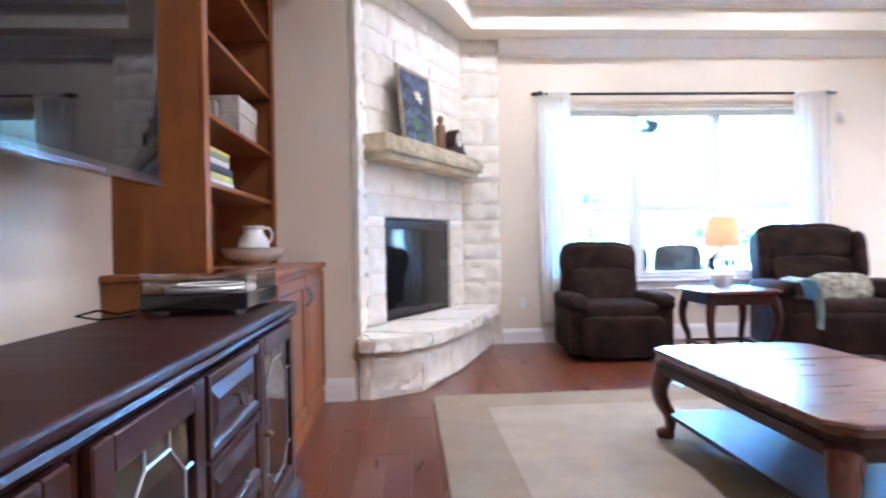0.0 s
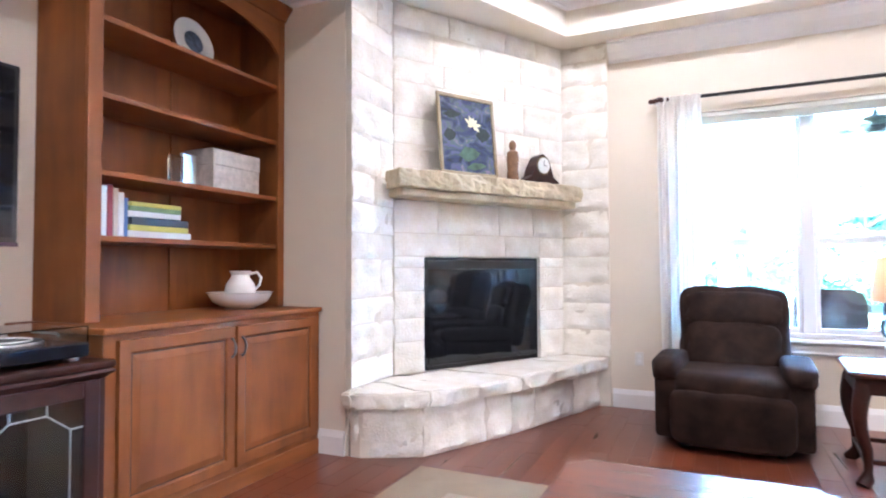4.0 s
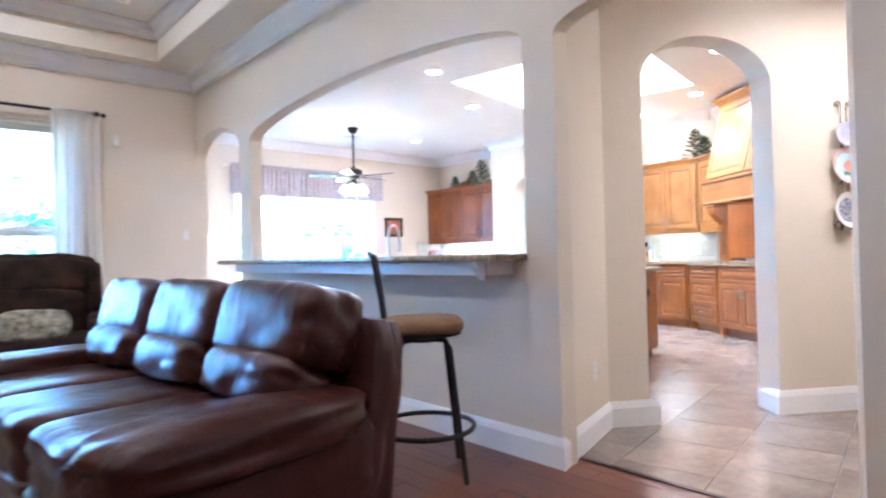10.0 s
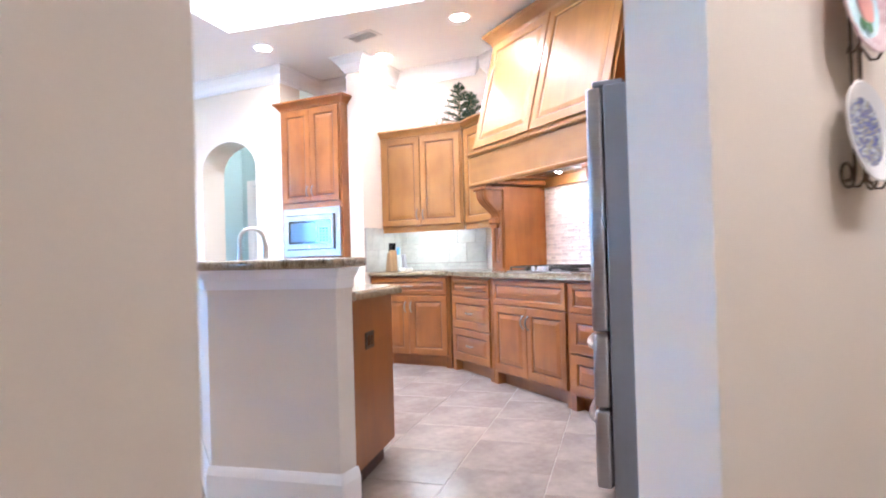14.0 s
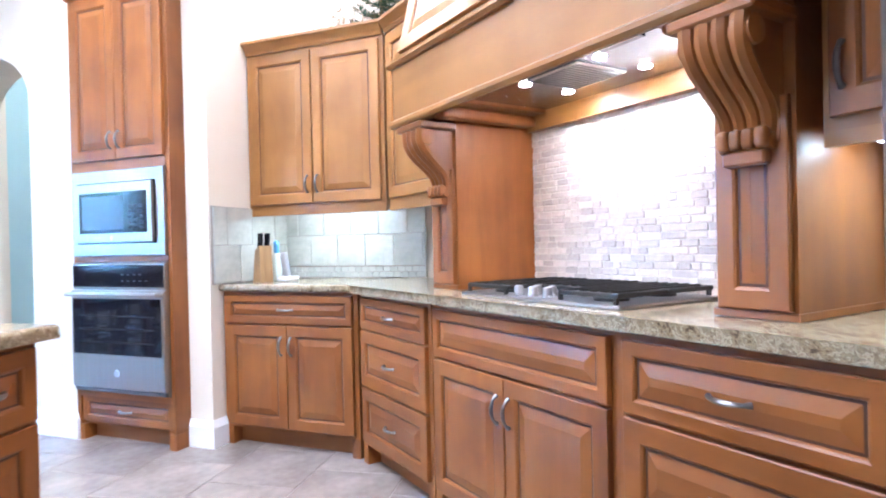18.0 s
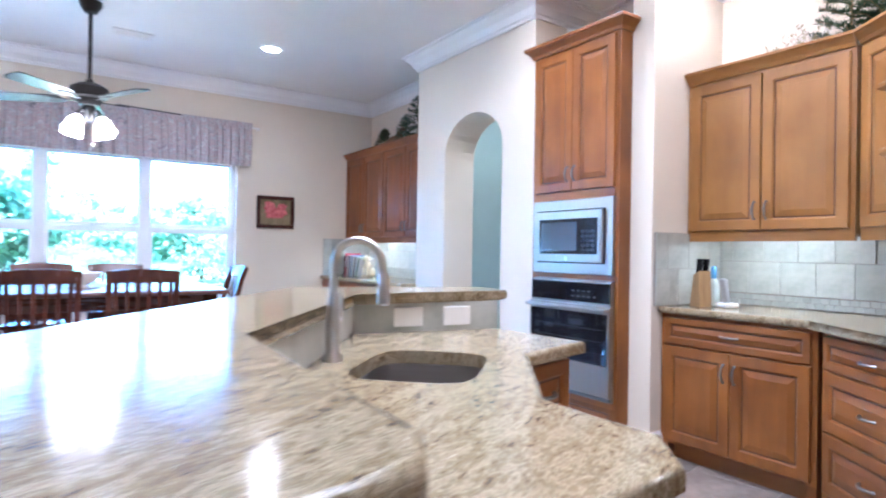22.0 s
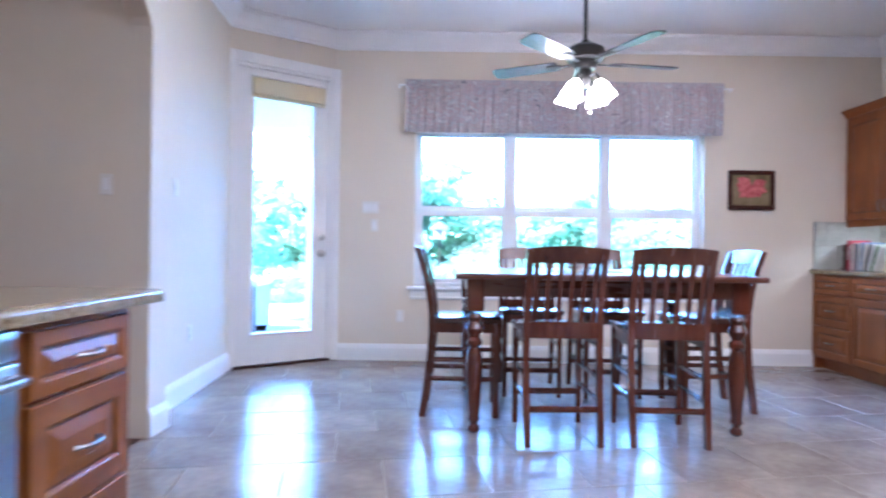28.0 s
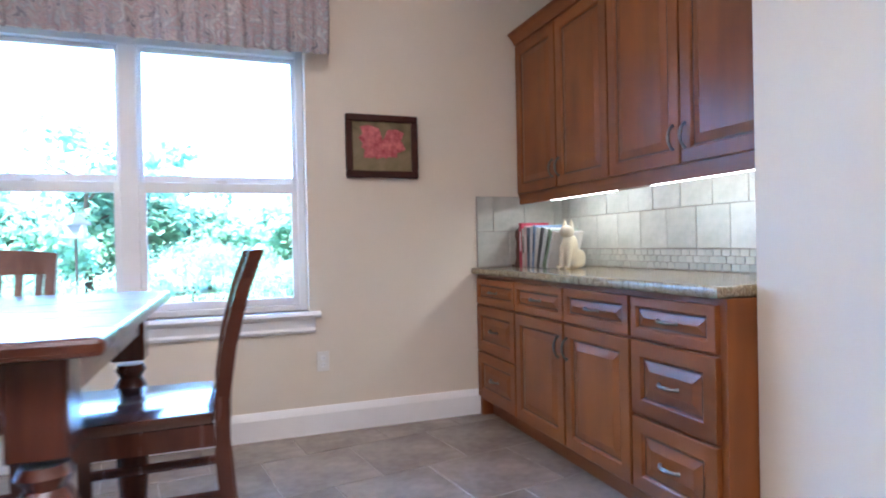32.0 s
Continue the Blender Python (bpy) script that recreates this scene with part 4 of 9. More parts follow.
part("crown", sweep(bmesh.new(), prof, [(S0 + 0.03, 0.60), (S0 + 0.03, 0.27), (S1 - 0.03, 0.27), (S1 - 0.03, 0.60)]), M_LITWOODH, t)
for a, b in ((S0 + 0.041, 0.86), (1.79, S1 - 0.041)):
    part("soffit", bx(a, b, 0.036, 0.554, 1.690, 1.72, 0.004), M_WOODH, t)
for a, b in ((0.722, 0.80), (1.85, 1.928)):
    part("cove", bx(a, b, 0.05, 0.554, 1.640, 1.689, 0.016, 3), M_WOODH, t)
part("soffit", bx(0.861, 1.789, 0.036, 0.075, 1.690, 1.72, 0.004), M_WOODH, t)
ins = part("liner", bx(0.861, 1.789, 0.076, 0.554, 1.704, 1.724, 0.003), M_LINER, t, "dark polished steel hood liner")
part("filter", bx(1.20, 1.45, 0.16, 0.40, 1.697, 1.703, 0.003), M_NICKEL, ins, "grey mesh grease filter")
for k in range(12):
    part("filter_rib", bx(1.21 + k * 0.02, 1.217 + k * 0.02, 0.17, 0.39, 1.693, 1.6968), M_PEWTER, ins)
for a in (1.14, 1.51):
    for b in (0.20, 0.42):
        bm = bmesh.new()
        lathe(bm, [(0.022, 0.0025), (0.019, 0.0), (0.002, -0.0005)], 16, Matrix.Translation((a, b, 1.7015)))
        part("lamp", bm, M_HALO, ins, "round halogen lamp")
part("switch", bx(1.56, 1.72, 0.12, 0.16, 1.697, 1.703), M_BLACK, ins)

# cooktop
t = thing("gas_cooktop", "stainless steel gas cooktop with black cast-iron grates", "cooktop", RM @ Matrix.Translation((0.90, 0.05, 0.915)))
part("pan", bx(0, 0.80, 0, 0.50, 0.0, 0.012, 0.005, 2), M_STEEL, t)
for k in range(3):
    xa, xb = 0.02 + k * 0.255, 0.02 + k * 0.255 + 0.25
    bm = bmesh.new()
    y0_ = 0.02 if k != 1 else 0.15
    for y in (y0_, 0.25 if k != 1 else 0.31, 0.46):
        box(bm, xa, xb, y, y + 0.012, 0.030, 0.046, 0.003)
    for x in (xa, xb - 0.018):
        box(bm, x, x + 0.012, y0_, 0.472, 0.030, 0.046, 0.003)
    for j in range(5):
        x = xa + 0.035 + j * 0.042
        box(bm, x, x + 0.008, y0_ + 0.012, 0.46, 0.034, 0.050)
    for x in (xa + 0.002, xb - 0.02):
        for y in (y0_, 0.46):
            box(bm, x, x + 0.012, y, y + 0.012, 0.010, 0.035)
    part("grate", bm, M_IRON, t, "black cast-iron grate")
    for y in ((0.13, 0.36) if k != 1 else (0.31,)):
        bm = bmesh.new()
        lathe(bm, [(0.055, 0.010), (0.055, 0.02), (0.04, 0.024), (0.04, 0.034), (0.03, 0.036)], 16, Matrix.Translation(((xa + xb) / 2, y, 0)))
        part("burner", bm, M_IRON, t, smooth=True)
for k in range(5):
    bm = bmesh.new()
    lathe(bm, [(0.021, 0.010), (0.021, 0.016), (0.017, 0.020), (0.016, 0.042), (0.013, 0.046)], 14, Matrix.Translation((0.30 + (k % 3) * 0.075 + (0.037 if k > 2 else 0), 0.05 + (k // 3) * 0.055, 0)))
    part("knob", bm, M_STEEL, t, "brushed steel knob", smooth=True)

# oven tower
t = thing("oven_cabinet", "tall honey-brown maple cabinet holding a microwave and a wall oven", "cabinet", at(FACE_E, 9.22, 5.885))
W = 0.765
part("drawer_box", bx(0.026, W - 0.026, 0.03, 0.66, 0.09, 0.26), M_WOOD, t)
for a, b in ((0.261, 0.299), (1.056, 1.089), (1.586, 1.64)):
    part("rail", bx(0.026, W - 0.026, -0.002, 0.66, a, b), M_WOODH, t)
part("side_panel", bx(0, 0.025, 0.0, 0.66, 0.09, 2.62), M_WOOD, t)
part("side_panel", bx(W - 0.025, W, 0.0, 0.66, 0.09, 2.62), M_WOOD, t)
part("top_box", bx(0.026, W - 0.026, 0.0, 0.66, 1.641, 2.62), M_WOOD, t)
part("back_panel", bx(0.026, W - 0.026, 0.45, 0.66, 0.3, 1.58), M_WOOD, t)
part("toe_kick", bx(0.051, W - 0.051, 0.08, 0.6, 0.0, 0.089), M_WOODH, t)
part("foot", bx(0, 0.05, 0.0, 0.6, 0.0, 0.089), M_WOOD, t)
part("foot", bx(W - 0.05, W, 0.0, 0.6, 0.0, 0.089), M_WOOD, t)
front(t, "drawer", 0.03, W - 0.03, 0.11, 0.265, "mid", 0.028)
front(t, "door", 0.03, W / 2 - 0.002, 1.645, 2.59, "rb")
front(t, "door", W / 2 + 0.002, W - 0.03, 1.645, 2.59, "lb")
prof = [(0, 2.61), (-0.012, 2.61), (-0.02, 2.63), (-0.05, 2.665), (-0.06, 2.67), (-0.06, 2.69), (0, 2.69)]
part("crown", sweep(bmesh.new(), prof, [(0, 0.3), (0, 0), (W, 0), (W, 0.3)]), M_WOODH, t)

t = thing("microwave", "built-in stainless steel microwave with a dark glass door", "microwave", at(FACE_E, 9.20, 5.86, 1.09))
part("trim_frame", bx(0, 0.715, 0, 0.42, 0.0, 0.495, 0.004), M_SATIN, t)
part("door_gap", bx(0.046, 0.652, -0.003, 0.001, 0.070, 0.424), M_BLACK, t)
d = part("door", bx(0.052, 0.646, -0.022, 0.001, 0.076, 0.418, 0.006, 2), M_SATIN, t)
k_ = part("glass_panel", bx(0.086, 0.610, -0.026, -0.021, 0.130, 0.364, 0.002), M_BLACK, d, "black glass front")
part("window", bx(0.110, 0.440, -0.0275, -0.0255, 0.152, 0.342, 0.001), surface("mesh_window", (0.055, 0.058, 0.062), 0.16, var=0.1, bump=0.0), k_, "grey meshed viewing window")
for r in range(5):
    for c in range(3):
        part("button", bx(0.478 + c * 0.040, 0.504 + c * 0.040, -0.0275, -0.0255, 0.150 + r * 0.030, 0.166 + r * 0.030), M_IRON, k_)
part("display", bx(0.478, 0.586, -0.0275, -0.0255, 0.312, 0.342), M_DARKGLASS, k_)
bm = bmesh.new()
lathe(bm, [(0.014, 0), (0.012, 0.004)], 14, Matrix.Translation((0.34, -0.022, 0.102)) @ pose(0, 0, 0, 90, 0, 0))
part("badge", bm, M_NICKEL, d, "round maker's badge")

t = thing("wall_oven", "stainless steel wall oven with a dark glass door", "oven", at(FACE_E, 9.205, 5.865, 0.30))
part("case", bx(0.008, 0.717, 0.002, 0.43, 0.002, 0.753, 0.003), M_SATIN, t)
c = part("control_panel", bx(0.005, 0.72, -0.016, 0.001, 0.602, 0.750, 0.003), M_SATIN, t)
part("display", bx(0.012, 0.713, -0.020, -0.015, 0.612, 0.738, 0.002), M_BLACK, c, "black touch panel")
for k in range(9):
    part("button", bx(0.40 + (k % 5) * 0.045, 0.418 + (k % 5) * 0.045, -0.0212, -0.0198, 0.645 + (k // 5) * 0.035, 0.650 + (k // 5) * 0.035), M_PEWTER, c)
part("clock_display", bx(0.30, 0.37, -0.0212, -0.0198, 0.655, 0.690), M_DARKGLASS, c)
d = part("door", bx(0.005, 0.72, -0.03, 0.001, 0.03, 0.596, 0.006, 2), M_SATIN, t)
w_ = part("window", bx(0.022, 0.703, -0.034, -0.029, 0.225, 0.548, 0.003), M_DARKGLASS, d, "dark glass oven window")
for k in range(3):
    part("oven_rack", bx(0.07, 0.655, -0.0352, -0.0338, 0.295 + k * 0.075, 0.300 + k * 0.075), M_IRON, w_)
part("handle", tube(bmesh.new(), [(0.014, -0.03, 0.572), (0.018, -0.068, 0.574), (0.10, -0.076, 0.575), (0.36, -0.080, 0.576), (0.625, -0.076, 0.575), (0.707, -0.068, 0.574), (0.711, -0.03, 0.572)], 0.013, 10), M_SATIN, d, "steel bar handle", smooth=True)
bm = bmesh.new()
lathe(bm, [(0.022, 0), (0.018, 0.004)], 16, Matrix.Translation((0.36, -0.03, 0.12)) @ pose(0, 0, 0, 90, 0, 0))
part("badge", bm, M_NICKEL, d, "round maker's badge")
part("lower_vent", bx(0.01, 0.715, -0.022, 0.001, 0.006, 0.026, 0.003), M_PEWTER, t)

# refrigerator
M_FSIDE = surface("fridge_side", (0.20, 0.205, 0.22), 0.45, 0.2, var=0.06, grain=90, bump=0.1)
t = thing("refrigerator", "stainless steel french-door refrigerator with curved bar handles", "refrigerator", Matrix(((-1, 0, 0, 7.86), (0, -1, 0, 2.165), (0, 0, 1, 0), (0, 0, 0, 1))))
part("cabinet", bx(0, 0.91, 0.0, 0.70, 0.03, 1.76, 0.006), M_FSIDE, t, "grey refrigerator cabinet")
for a, b, nm in ((0.002, 0.453, "door"), (0.457, 0.908, "door")):
    bm = bx(a, b, -0.075, -0.006, 0.72, 1.755, 0.016, 3)
    d = part(nm, bm, M_STEEL, t, "brushed steel door", smooth=True)
    hx = b - 0.03 if a < 0.1 else a + 0.03
    bm = bmesh.new()
    tube(bm, [(hx, -0.075 - 0.075 * math.sin(math.pi * k / 14) ** 0.7, 0.80 + 0.86 * k / 14) for k in range(15)], 0.014, 10)
    part("handle", bm, M_STEEL, d, "bowed steel handle", smooth=True)
for z0, z1 in ((0.40, 0.71), (0.06, 0.39)):
    d = part("drawer", bx(0.002, 0.908, -0.075, -0.006, z0, z1, 0.016, 3), M_STEEL, t, "brushed steel freezer drawer", smooth=True)
    bm = bmesh.new()
    tube(bm, [(0.06 + 0.79 * k / 14, -0.075 - 0.075 * math.sin(math.pi * k / 14) ** 0.6, z1 - 0.06) for k in range(15)], 0.014, 10)
    part("handle", bm, M_STEEL, d, "bowed steel handle", smooth=True)
part("hinge_cover", bx(0.02, 0.89, -0.05, 0.08, 1.76, 1.785, 0.006), M_FSIDE, t)
for k in range(5):
    bm = bmesh.new()
    lathe(bm, [(0.018, 0.0), (0.018, 0.04)], 10, Matrix.Translation((0.05 + (k % 2) * 0.8, 0.05 + (k // 2) * 0.28, 0.0)))
    if k < 4:
        part("foot", bm, M_BLACK, t)
    else:
        bm.free()
t = thing("wall_cabinet", "honey-brown maple cabinet above the refrigerator", "cabinet", Matrix(((-1, 0, 0, 7.90), (0, -1, 0, 2.02), (0, 0, 1, 0), (0, 0, 0, 1))), "kitchen wall cabinets")
part("body", bx(0, 0.98, 0, 0.70, 1.84, 2.55), M_WOOD, t)
front(t, "door", 0.02, 0.487, 1.87, 2.52, "rb")
front(t, "door", 0.493, 0.96, 1.87, 2.52, "lb")

# island: low wall with a raised bar on its outside, sink counter within
structure("island_wall", prism(bmesh.new(), [(6.47, 3.205), (6.578, 3.20), (6.60, 3.84), (7.255, 4.735), (7.84, 4.60), (7.87, 4.70), (7.22, 4.95), (6.345, 3.82)], 0, 1.025), M_WHITEWALL, "off-white half wall under the island bar", "half wall")
baseboard([(6.578, 3.195), (6.466, 3.20), (6.34, 3.82), (7.22, 4.955), (7.87, 4.705)])
structure("trim", sweep(bmesh.new(), [(0, 1.025), (0, 0.935), (0.012, 0.935), (0.016, 0.98), (0.04, 1.01), (0.045, 1.025)], [(6.578, 3.20), (6.47, 3.205), (6.345, 3.82), (7.22, 4.95), (7.87, 4.70)]), M_TRIM, "white moulding under the island bar", "moulding")
slab("bar_counter", [(6.25, 3.05), (6.50, 3.085), (6.56, 3.11), (6.60, 3.18), (6.605, 3.835), (7.235, 4.675), (7.86, 4.60), (7.93, 4.64), (7.97, 4.80), (7.93, 4.87), (7.16, 5.13), (6.235, 4.01), (6.205, 3.94), (6.21, 3.10)], 1.065, 0.04, "polished tan and brown granite raised bar on the island")
t = thing("island_cabinet", "reddish maple island cabinet with a panelled drawer and a plain end", "cabinet")
IB = [(6.583, 3.212), (7.15, 3.345), (7.15, 3.68), (7.50, 4.11), (7.85, 4.215), (7.82, 4.57), (7.26, 4.70), (6.61, 3.84)]
part("body", prism(bmesh.new(), IB, 0.10, 0.66), M_WOOD, t)

part("face_frame", ring(IB, [(7.18 + (x - 7.18) * 0.94, 4.0 + (y - 4.0) * 0.94) for x, y in IB], 0.66, 0.873), M_WOOD, t)
part("toe_kick", prism(bmesh.new(), [(6.64, 3.27), (7.09, 3.38), (7.09, 3.70), (7.46, 4.15), (7.79, 4.26), (7.76, 4.54), (7.27, 4.67), (6.68, 3.86)], 0.0, 0.10), M_DARK, t)
for p_, q_, kinds in ((IB[1], IB[2], "d"), (IB[2], IB[3], "s"), (IB[3], IB[4], "w")):
    m_, l_ = frame_on(p_, q_)
    bm = panel_mesh(l_ - 0.03, 0.20, 0.045)
    bmesh.ops.translate(bm, verts=bm.verts, vec=(0.015, 0, 0.655))
    o_ = part("drawer", bm, M_WOODH, t)
    o_.matrix_basis = m_
    o2 = pull(o_, l_ / 2, -0.02, 0.755, False)
    bm = panel_mesh(l_ - 0.03, 0.515, 0.05)
    bmesh.ops.translate(bm, verts=bm.verts, vec=(0.015, 0, 0.13))
    o_ = part("door", bm, M_WOOD, t)
    o_.matrix_basis = m_
m_, l_ = frame_on(IB[0], IB[1])
o_ = part("outlet", bx(0.165, 0.280, -0.006, 0.0, 0.630, 0.710, 0.002), M_IRON, t, "dark bronze double outlet")
o_.matrix_basis = m_
for k in range(2):
    o3 = part("socket", bx(0.180 + k * 0.046, 0.218 + k * 0.046, -0.009, -0.005, 0.645, 0.695, 0.002), M_BLACK, o_)


def basin_top(name, poly, z, th, cx, cy, rx, ry, n, turn, label, parts=1):
    """A granite top with a hole cut for a sink, built as a ring of quads from the hole to the edge."""
    bm = bmesh.new()
    ct, st = math.cos(turn), math.sin(turn)
    hole = []
    for k in range(n):
        a = 2 * math.pi * k / n
        ex = abs(math.cos(a)) ** 0.45 * math.copysign(1, math.cos(a)) * rx
        ey = abs(math.sin(a)) ** 0.45 * math.copysign(1, math.sin(a)) * ry
        hole.append((cx + ct * ex - st * ey, cy + st * ex + ct * ey))
    out = []
    m = len(poly)
    for k in range(n):
        dx, dy = hole[k][0] - cx, hole[k][1] - cy
        best = None
        for j in range(m):
            (x0, y0), (x1, y1) = poly[j], poly[(j + 1) % m]
            den = dx * (y1 - y0) - dy * (x1 - x0)
            if abs(den) < 1e-9:
                continue
            s = ((x0 - cx) * (y1 - y0) - (y0 - cy) * (x1 - x0)) / den
            u = ((x0 - cx) * dy - (y0 - cy) * dx) / den
            if s > 0 and -1e-6 <= u <= 1 + 1e-6 and (best is None or s < best):
                best = s
        out.append((cx + dx * best, cy + dy * best))
    # put the true corners in
    for c in poly:
        k = min(range(n), key=lambda i: (out[i][0] - c[0]) ** 2 + (out[i][1] - c[1]) ** 2)
        out[k] = c
    rings = []
    for pts, zz in ((hole, z - th), (hole, z), (out, z), (out, z - th)):
        rings.append([bm.verts.new((x, y, zz)) for x, y in pts])
    for i in range(4):
        a, b = rings[i], rings[(i + 1) % 4]
        for k in range(n):
            bm.faces.new((a[k], a[(k + 1) % n], b[(k + 1) % n], b[k]))
    bmesh.ops.recalc_face_normals(bm, faces=bm.faces)
    es = [e for e in bm.edges if len(e.link_faces) == 2 and all(v in set(rings[2]) for v in e.verts) and abs(e.link_faces[0].normal.z - e.link_faces[1].normal.z) > 0.5]
    bmesh.ops.bevel(bm, geom=es, offset=0.017, segments=4, profile=0.55, affect="EDGES")
    ob = part(name, bm, M_GRAIN, smooth=True)
    for p in ob.data.polygons:
        if abs(p.normal.z) > 0.999:
            p.use_smooth = False
    return tagged(ob, label, "countertop"), hole


def sink_bowl(parent, hole, z, depth, shrink=0.9, label=""):
    bm = bmesh.new()
    n = len(hole)
    cx, cy = sum(p[0] for p in hole) / n, sum(p[1] for p in hole) / n
    rings = []
    for f, zz in ((1.06, z), (1.0, z), (0.99, z - 0.02), (0.95, z - depth * 0.9), (0.88, z - depth), (0.1, z - depth - 0.006)):
        rings.append([bm.verts.new((cx + (x - cx) * f, cy + (y - cy) * f, zz)) for x, y in hole])
    for a, b in zip(rings, rings[1:]):
        for k in range(n):
            bm.faces.new((a[k], a[(k + 1) % n], b[(k + 1) % n], b[k]))
    bm.faces.new(rings[-1])
    return part("bowl", bm, M_STEEL, parent, label, smooth=True)


top, hole = basin_top("countertop", [(6.583, 3.185), (7.10, 3.25), (7.17, 3.285), (7.20, 3.36), (7.195, 3.50), (7.20, 3.645), (7.54, 4.07), (7.89, 4.165), (7.845, 4.60), (7.257, 4.73), (6.607, 3.845)], 0.915, 0.04, 7.165, 4.085, 0.215, 0.165, 48, radians(45), "polished tan granite island counter with an undermount sink")
t = thing("island_sink", "oval stainless steel undermount prep sink", "sink")
sink_bowl(t, hole, 0.874, 0.17)


def gooseneck(m, h, reach, label, name="kitchen_faucet"):
    """A high-arc tap: base, body, arched spout and side lever; the spout swings to local +x."""
    t = thing(name, label, "faucet", m)
    bm = bmesh.new()
    lathe(bm, [(0.029, 0), (0.029, 0.010), (0.019, 0.025), (0.022, 0.09), (0.016, 0.16), (0.013, 0.19), (0.013, 0.22)], 16)
    part("body", bm, M_NICKEL, t, smooth=True)
    bm = bmesh.new()
    pts = [(0, 0, 0.2), (0, 0, h - reach / 2)]
    n = 14
    pts += [(reach / 2 - reach / 2 * math.cos(math.pi * k / n), 0, h - reach / 2 + reach / 2 * math.sin(math.pi * k / n)) for k in range(1, n + 1)]
    pts.append((reach + 0.004, 0, h - reach / 2 - 0.03))
    tube(bm, pts, 0.0112, 10)
    part("spout", bm, M_NICKEL, t, smooth=True)
    bm = bmesh.new()
    lathe(bm, [(0.011, 0), (0.016, -0.012), (0.0165, -0.06), (0.018, -0.085), (0.013, -0.09)], 14, Matrix.Translation((reach + 0.006, 0, h - reach / 2 - 0.02)))
    part("spray_head", bm, M_NICKEL, t, smooth=True)
    bm = bmesh.new()
    tube(bm, [(0, 0.012, 0.10), (0.0, 0.045, 0.10), (0.0, 0.06, 0.115), (0, 0.065, 0.185)], [0.013, 0.013, 0.010, 0.006], 8)
    part("lever", bm, M_NICKEL, t, smooth=True)
    return t


gooseneck(pose(6.975, 4.25, 0.915, 0, 0, -42), 0.335, 0.135, "brushed nickel high-arc faucet on the island")
# island backsplash with outlets
t = thing("outlet_strip", "pale stone tile strip under the bar with two white outlets", "backsplash")
m_, l_ = frame_on((7.257, 4.733), (7.84, 4.60))
b_ = part("tile_strip", bx(0.0, l_, -0.012, -0.002, 0.916, 1.024), M_BSTILE, t)
b_.matrix_basis = m_
for k in (0.16, 0.36):
    o_ = part("outlet", bx(k, k + 0.115, -0.018, -0.012, 0.933, 1.008, 0.003), M_PLATE, t, "white outlet plate")
    o_.matrix_basis = m_
m_, l_ = frame_on((6.602, 3.842), (7.255, 4.733))
b_ = part("tile_strip", bx(0.0, l_, -0.012, -0.002, 0.916, 1.024), M_BSTILE, t)
b_.matrix_basis = m_

# pass-through bar, sink counter and dishwasher
slab("bar_counter", [(3.62, 2.37), (4.10, 2.37), (4.10, 5.64), (4.06, 5.70), (3.60, 5.78)], 1.085, 0.038, "polished granite bar top across the pass-through")
structure("trim", bx(3.70, 3.899, 2.45, 5.60, 0.975, 1.046), M_TRIM, "white moulded apron under the bar", "moulding")
top, hole = basin_top("countertop", [(4.025, 2.48), (4.745, 2.48), (4.745, 5.78), (4.06, 5.78)], 0.915, 0.04, 4.43, 4.02, 0.215, 0.37, 48, 0.0, "polished tan granite counter around the double sink")
t = thing("kitchen_sink", "stainless steel double-bowl undermount sink", "sink")
hl = [(4.43 + (x - 4.43), 4.02 + (y - 4.02)) for x, y in hole]
sink_bowl(t, [(x, 3.83 + (y - 4.02) * 0.46) for x, y in hl], 0.874, 0.20)
sink_bowl(t, [(x, 4.21 + (y - 4.02) * 0.46) for x, y in hl], 0.874, 0.18)
gooseneck(pose(4.20, 3.96, 0.915, 0, 0, 25), 0.41, 0.18, "brushed nickel high-arc faucet behind the double sink")
t = thing("soap_dispenser", "brushed nickel soap dispenser beside the faucet", "dispenser", pose(4.16, 4.20, 0.915))
bm = bmesh.new()
lathe(bm, [(0.022, 0), (0.022, 0.01), (0.012, 0.03), (0.016, 0.07), (0.014, 0.10), (0.017, 0.11), (0.010, 0.125)], 14)
part("pump", bm, M_NICKEL, t, smooth=True)
bm = tube(bmesh.new(), [(0, 0, 0.115), (0.03, 0, 0.125), (0.07, 0, 0.115), (0.08, 0, 0.10)], 0.006, 8)
part("spout", bm, M_NICKEL, t, smooth=True)
t = thing("filter_tap", "slim brushed nickel filtered-water tap", "faucet", pose(4.15, 4.46, 0.915))
bm = bmesh.new()
lathe(bm, [(0.022, 0), (0.022, 0.008), (0.012, 0.03), (0.014, 0.06), (0.008, 0.08)], 12)
part("body", bm, M_NICKEL, t, smooth=True)
part("spout", tube(bmesh.new(), [(0, 0, 0.07), (0, 0, 0.22), (0.02, 0, 0.25), (0.07, 0, 0.255), (0.095, 0, 0.23)], 0.0055, 8), M_NICKEL, t, smooth=True)
part("lever", tube(bmesh.new(), [(0, 0, 0.05), (0.0, 0.03, 0.06), (0.0, 0.07, 0.085)], [0.008, 0.006, 0.009], 8), M_NICKEL, t, smooth=True)
t = thing("tile_backsplash", "pale stone tile backsplash under the pass-through bar", "backsplash")
part("grout_bed", bx(4.021, 4.026, 2.4, 5.70, 0.916, 1.04), M_GROUT, t)
tiles(t, "tile", at(FACE_W, 4.027, 2.40, 0.917), 3.28, 0.125, 0.22, 0.125, M_BSTILE, seed=12)
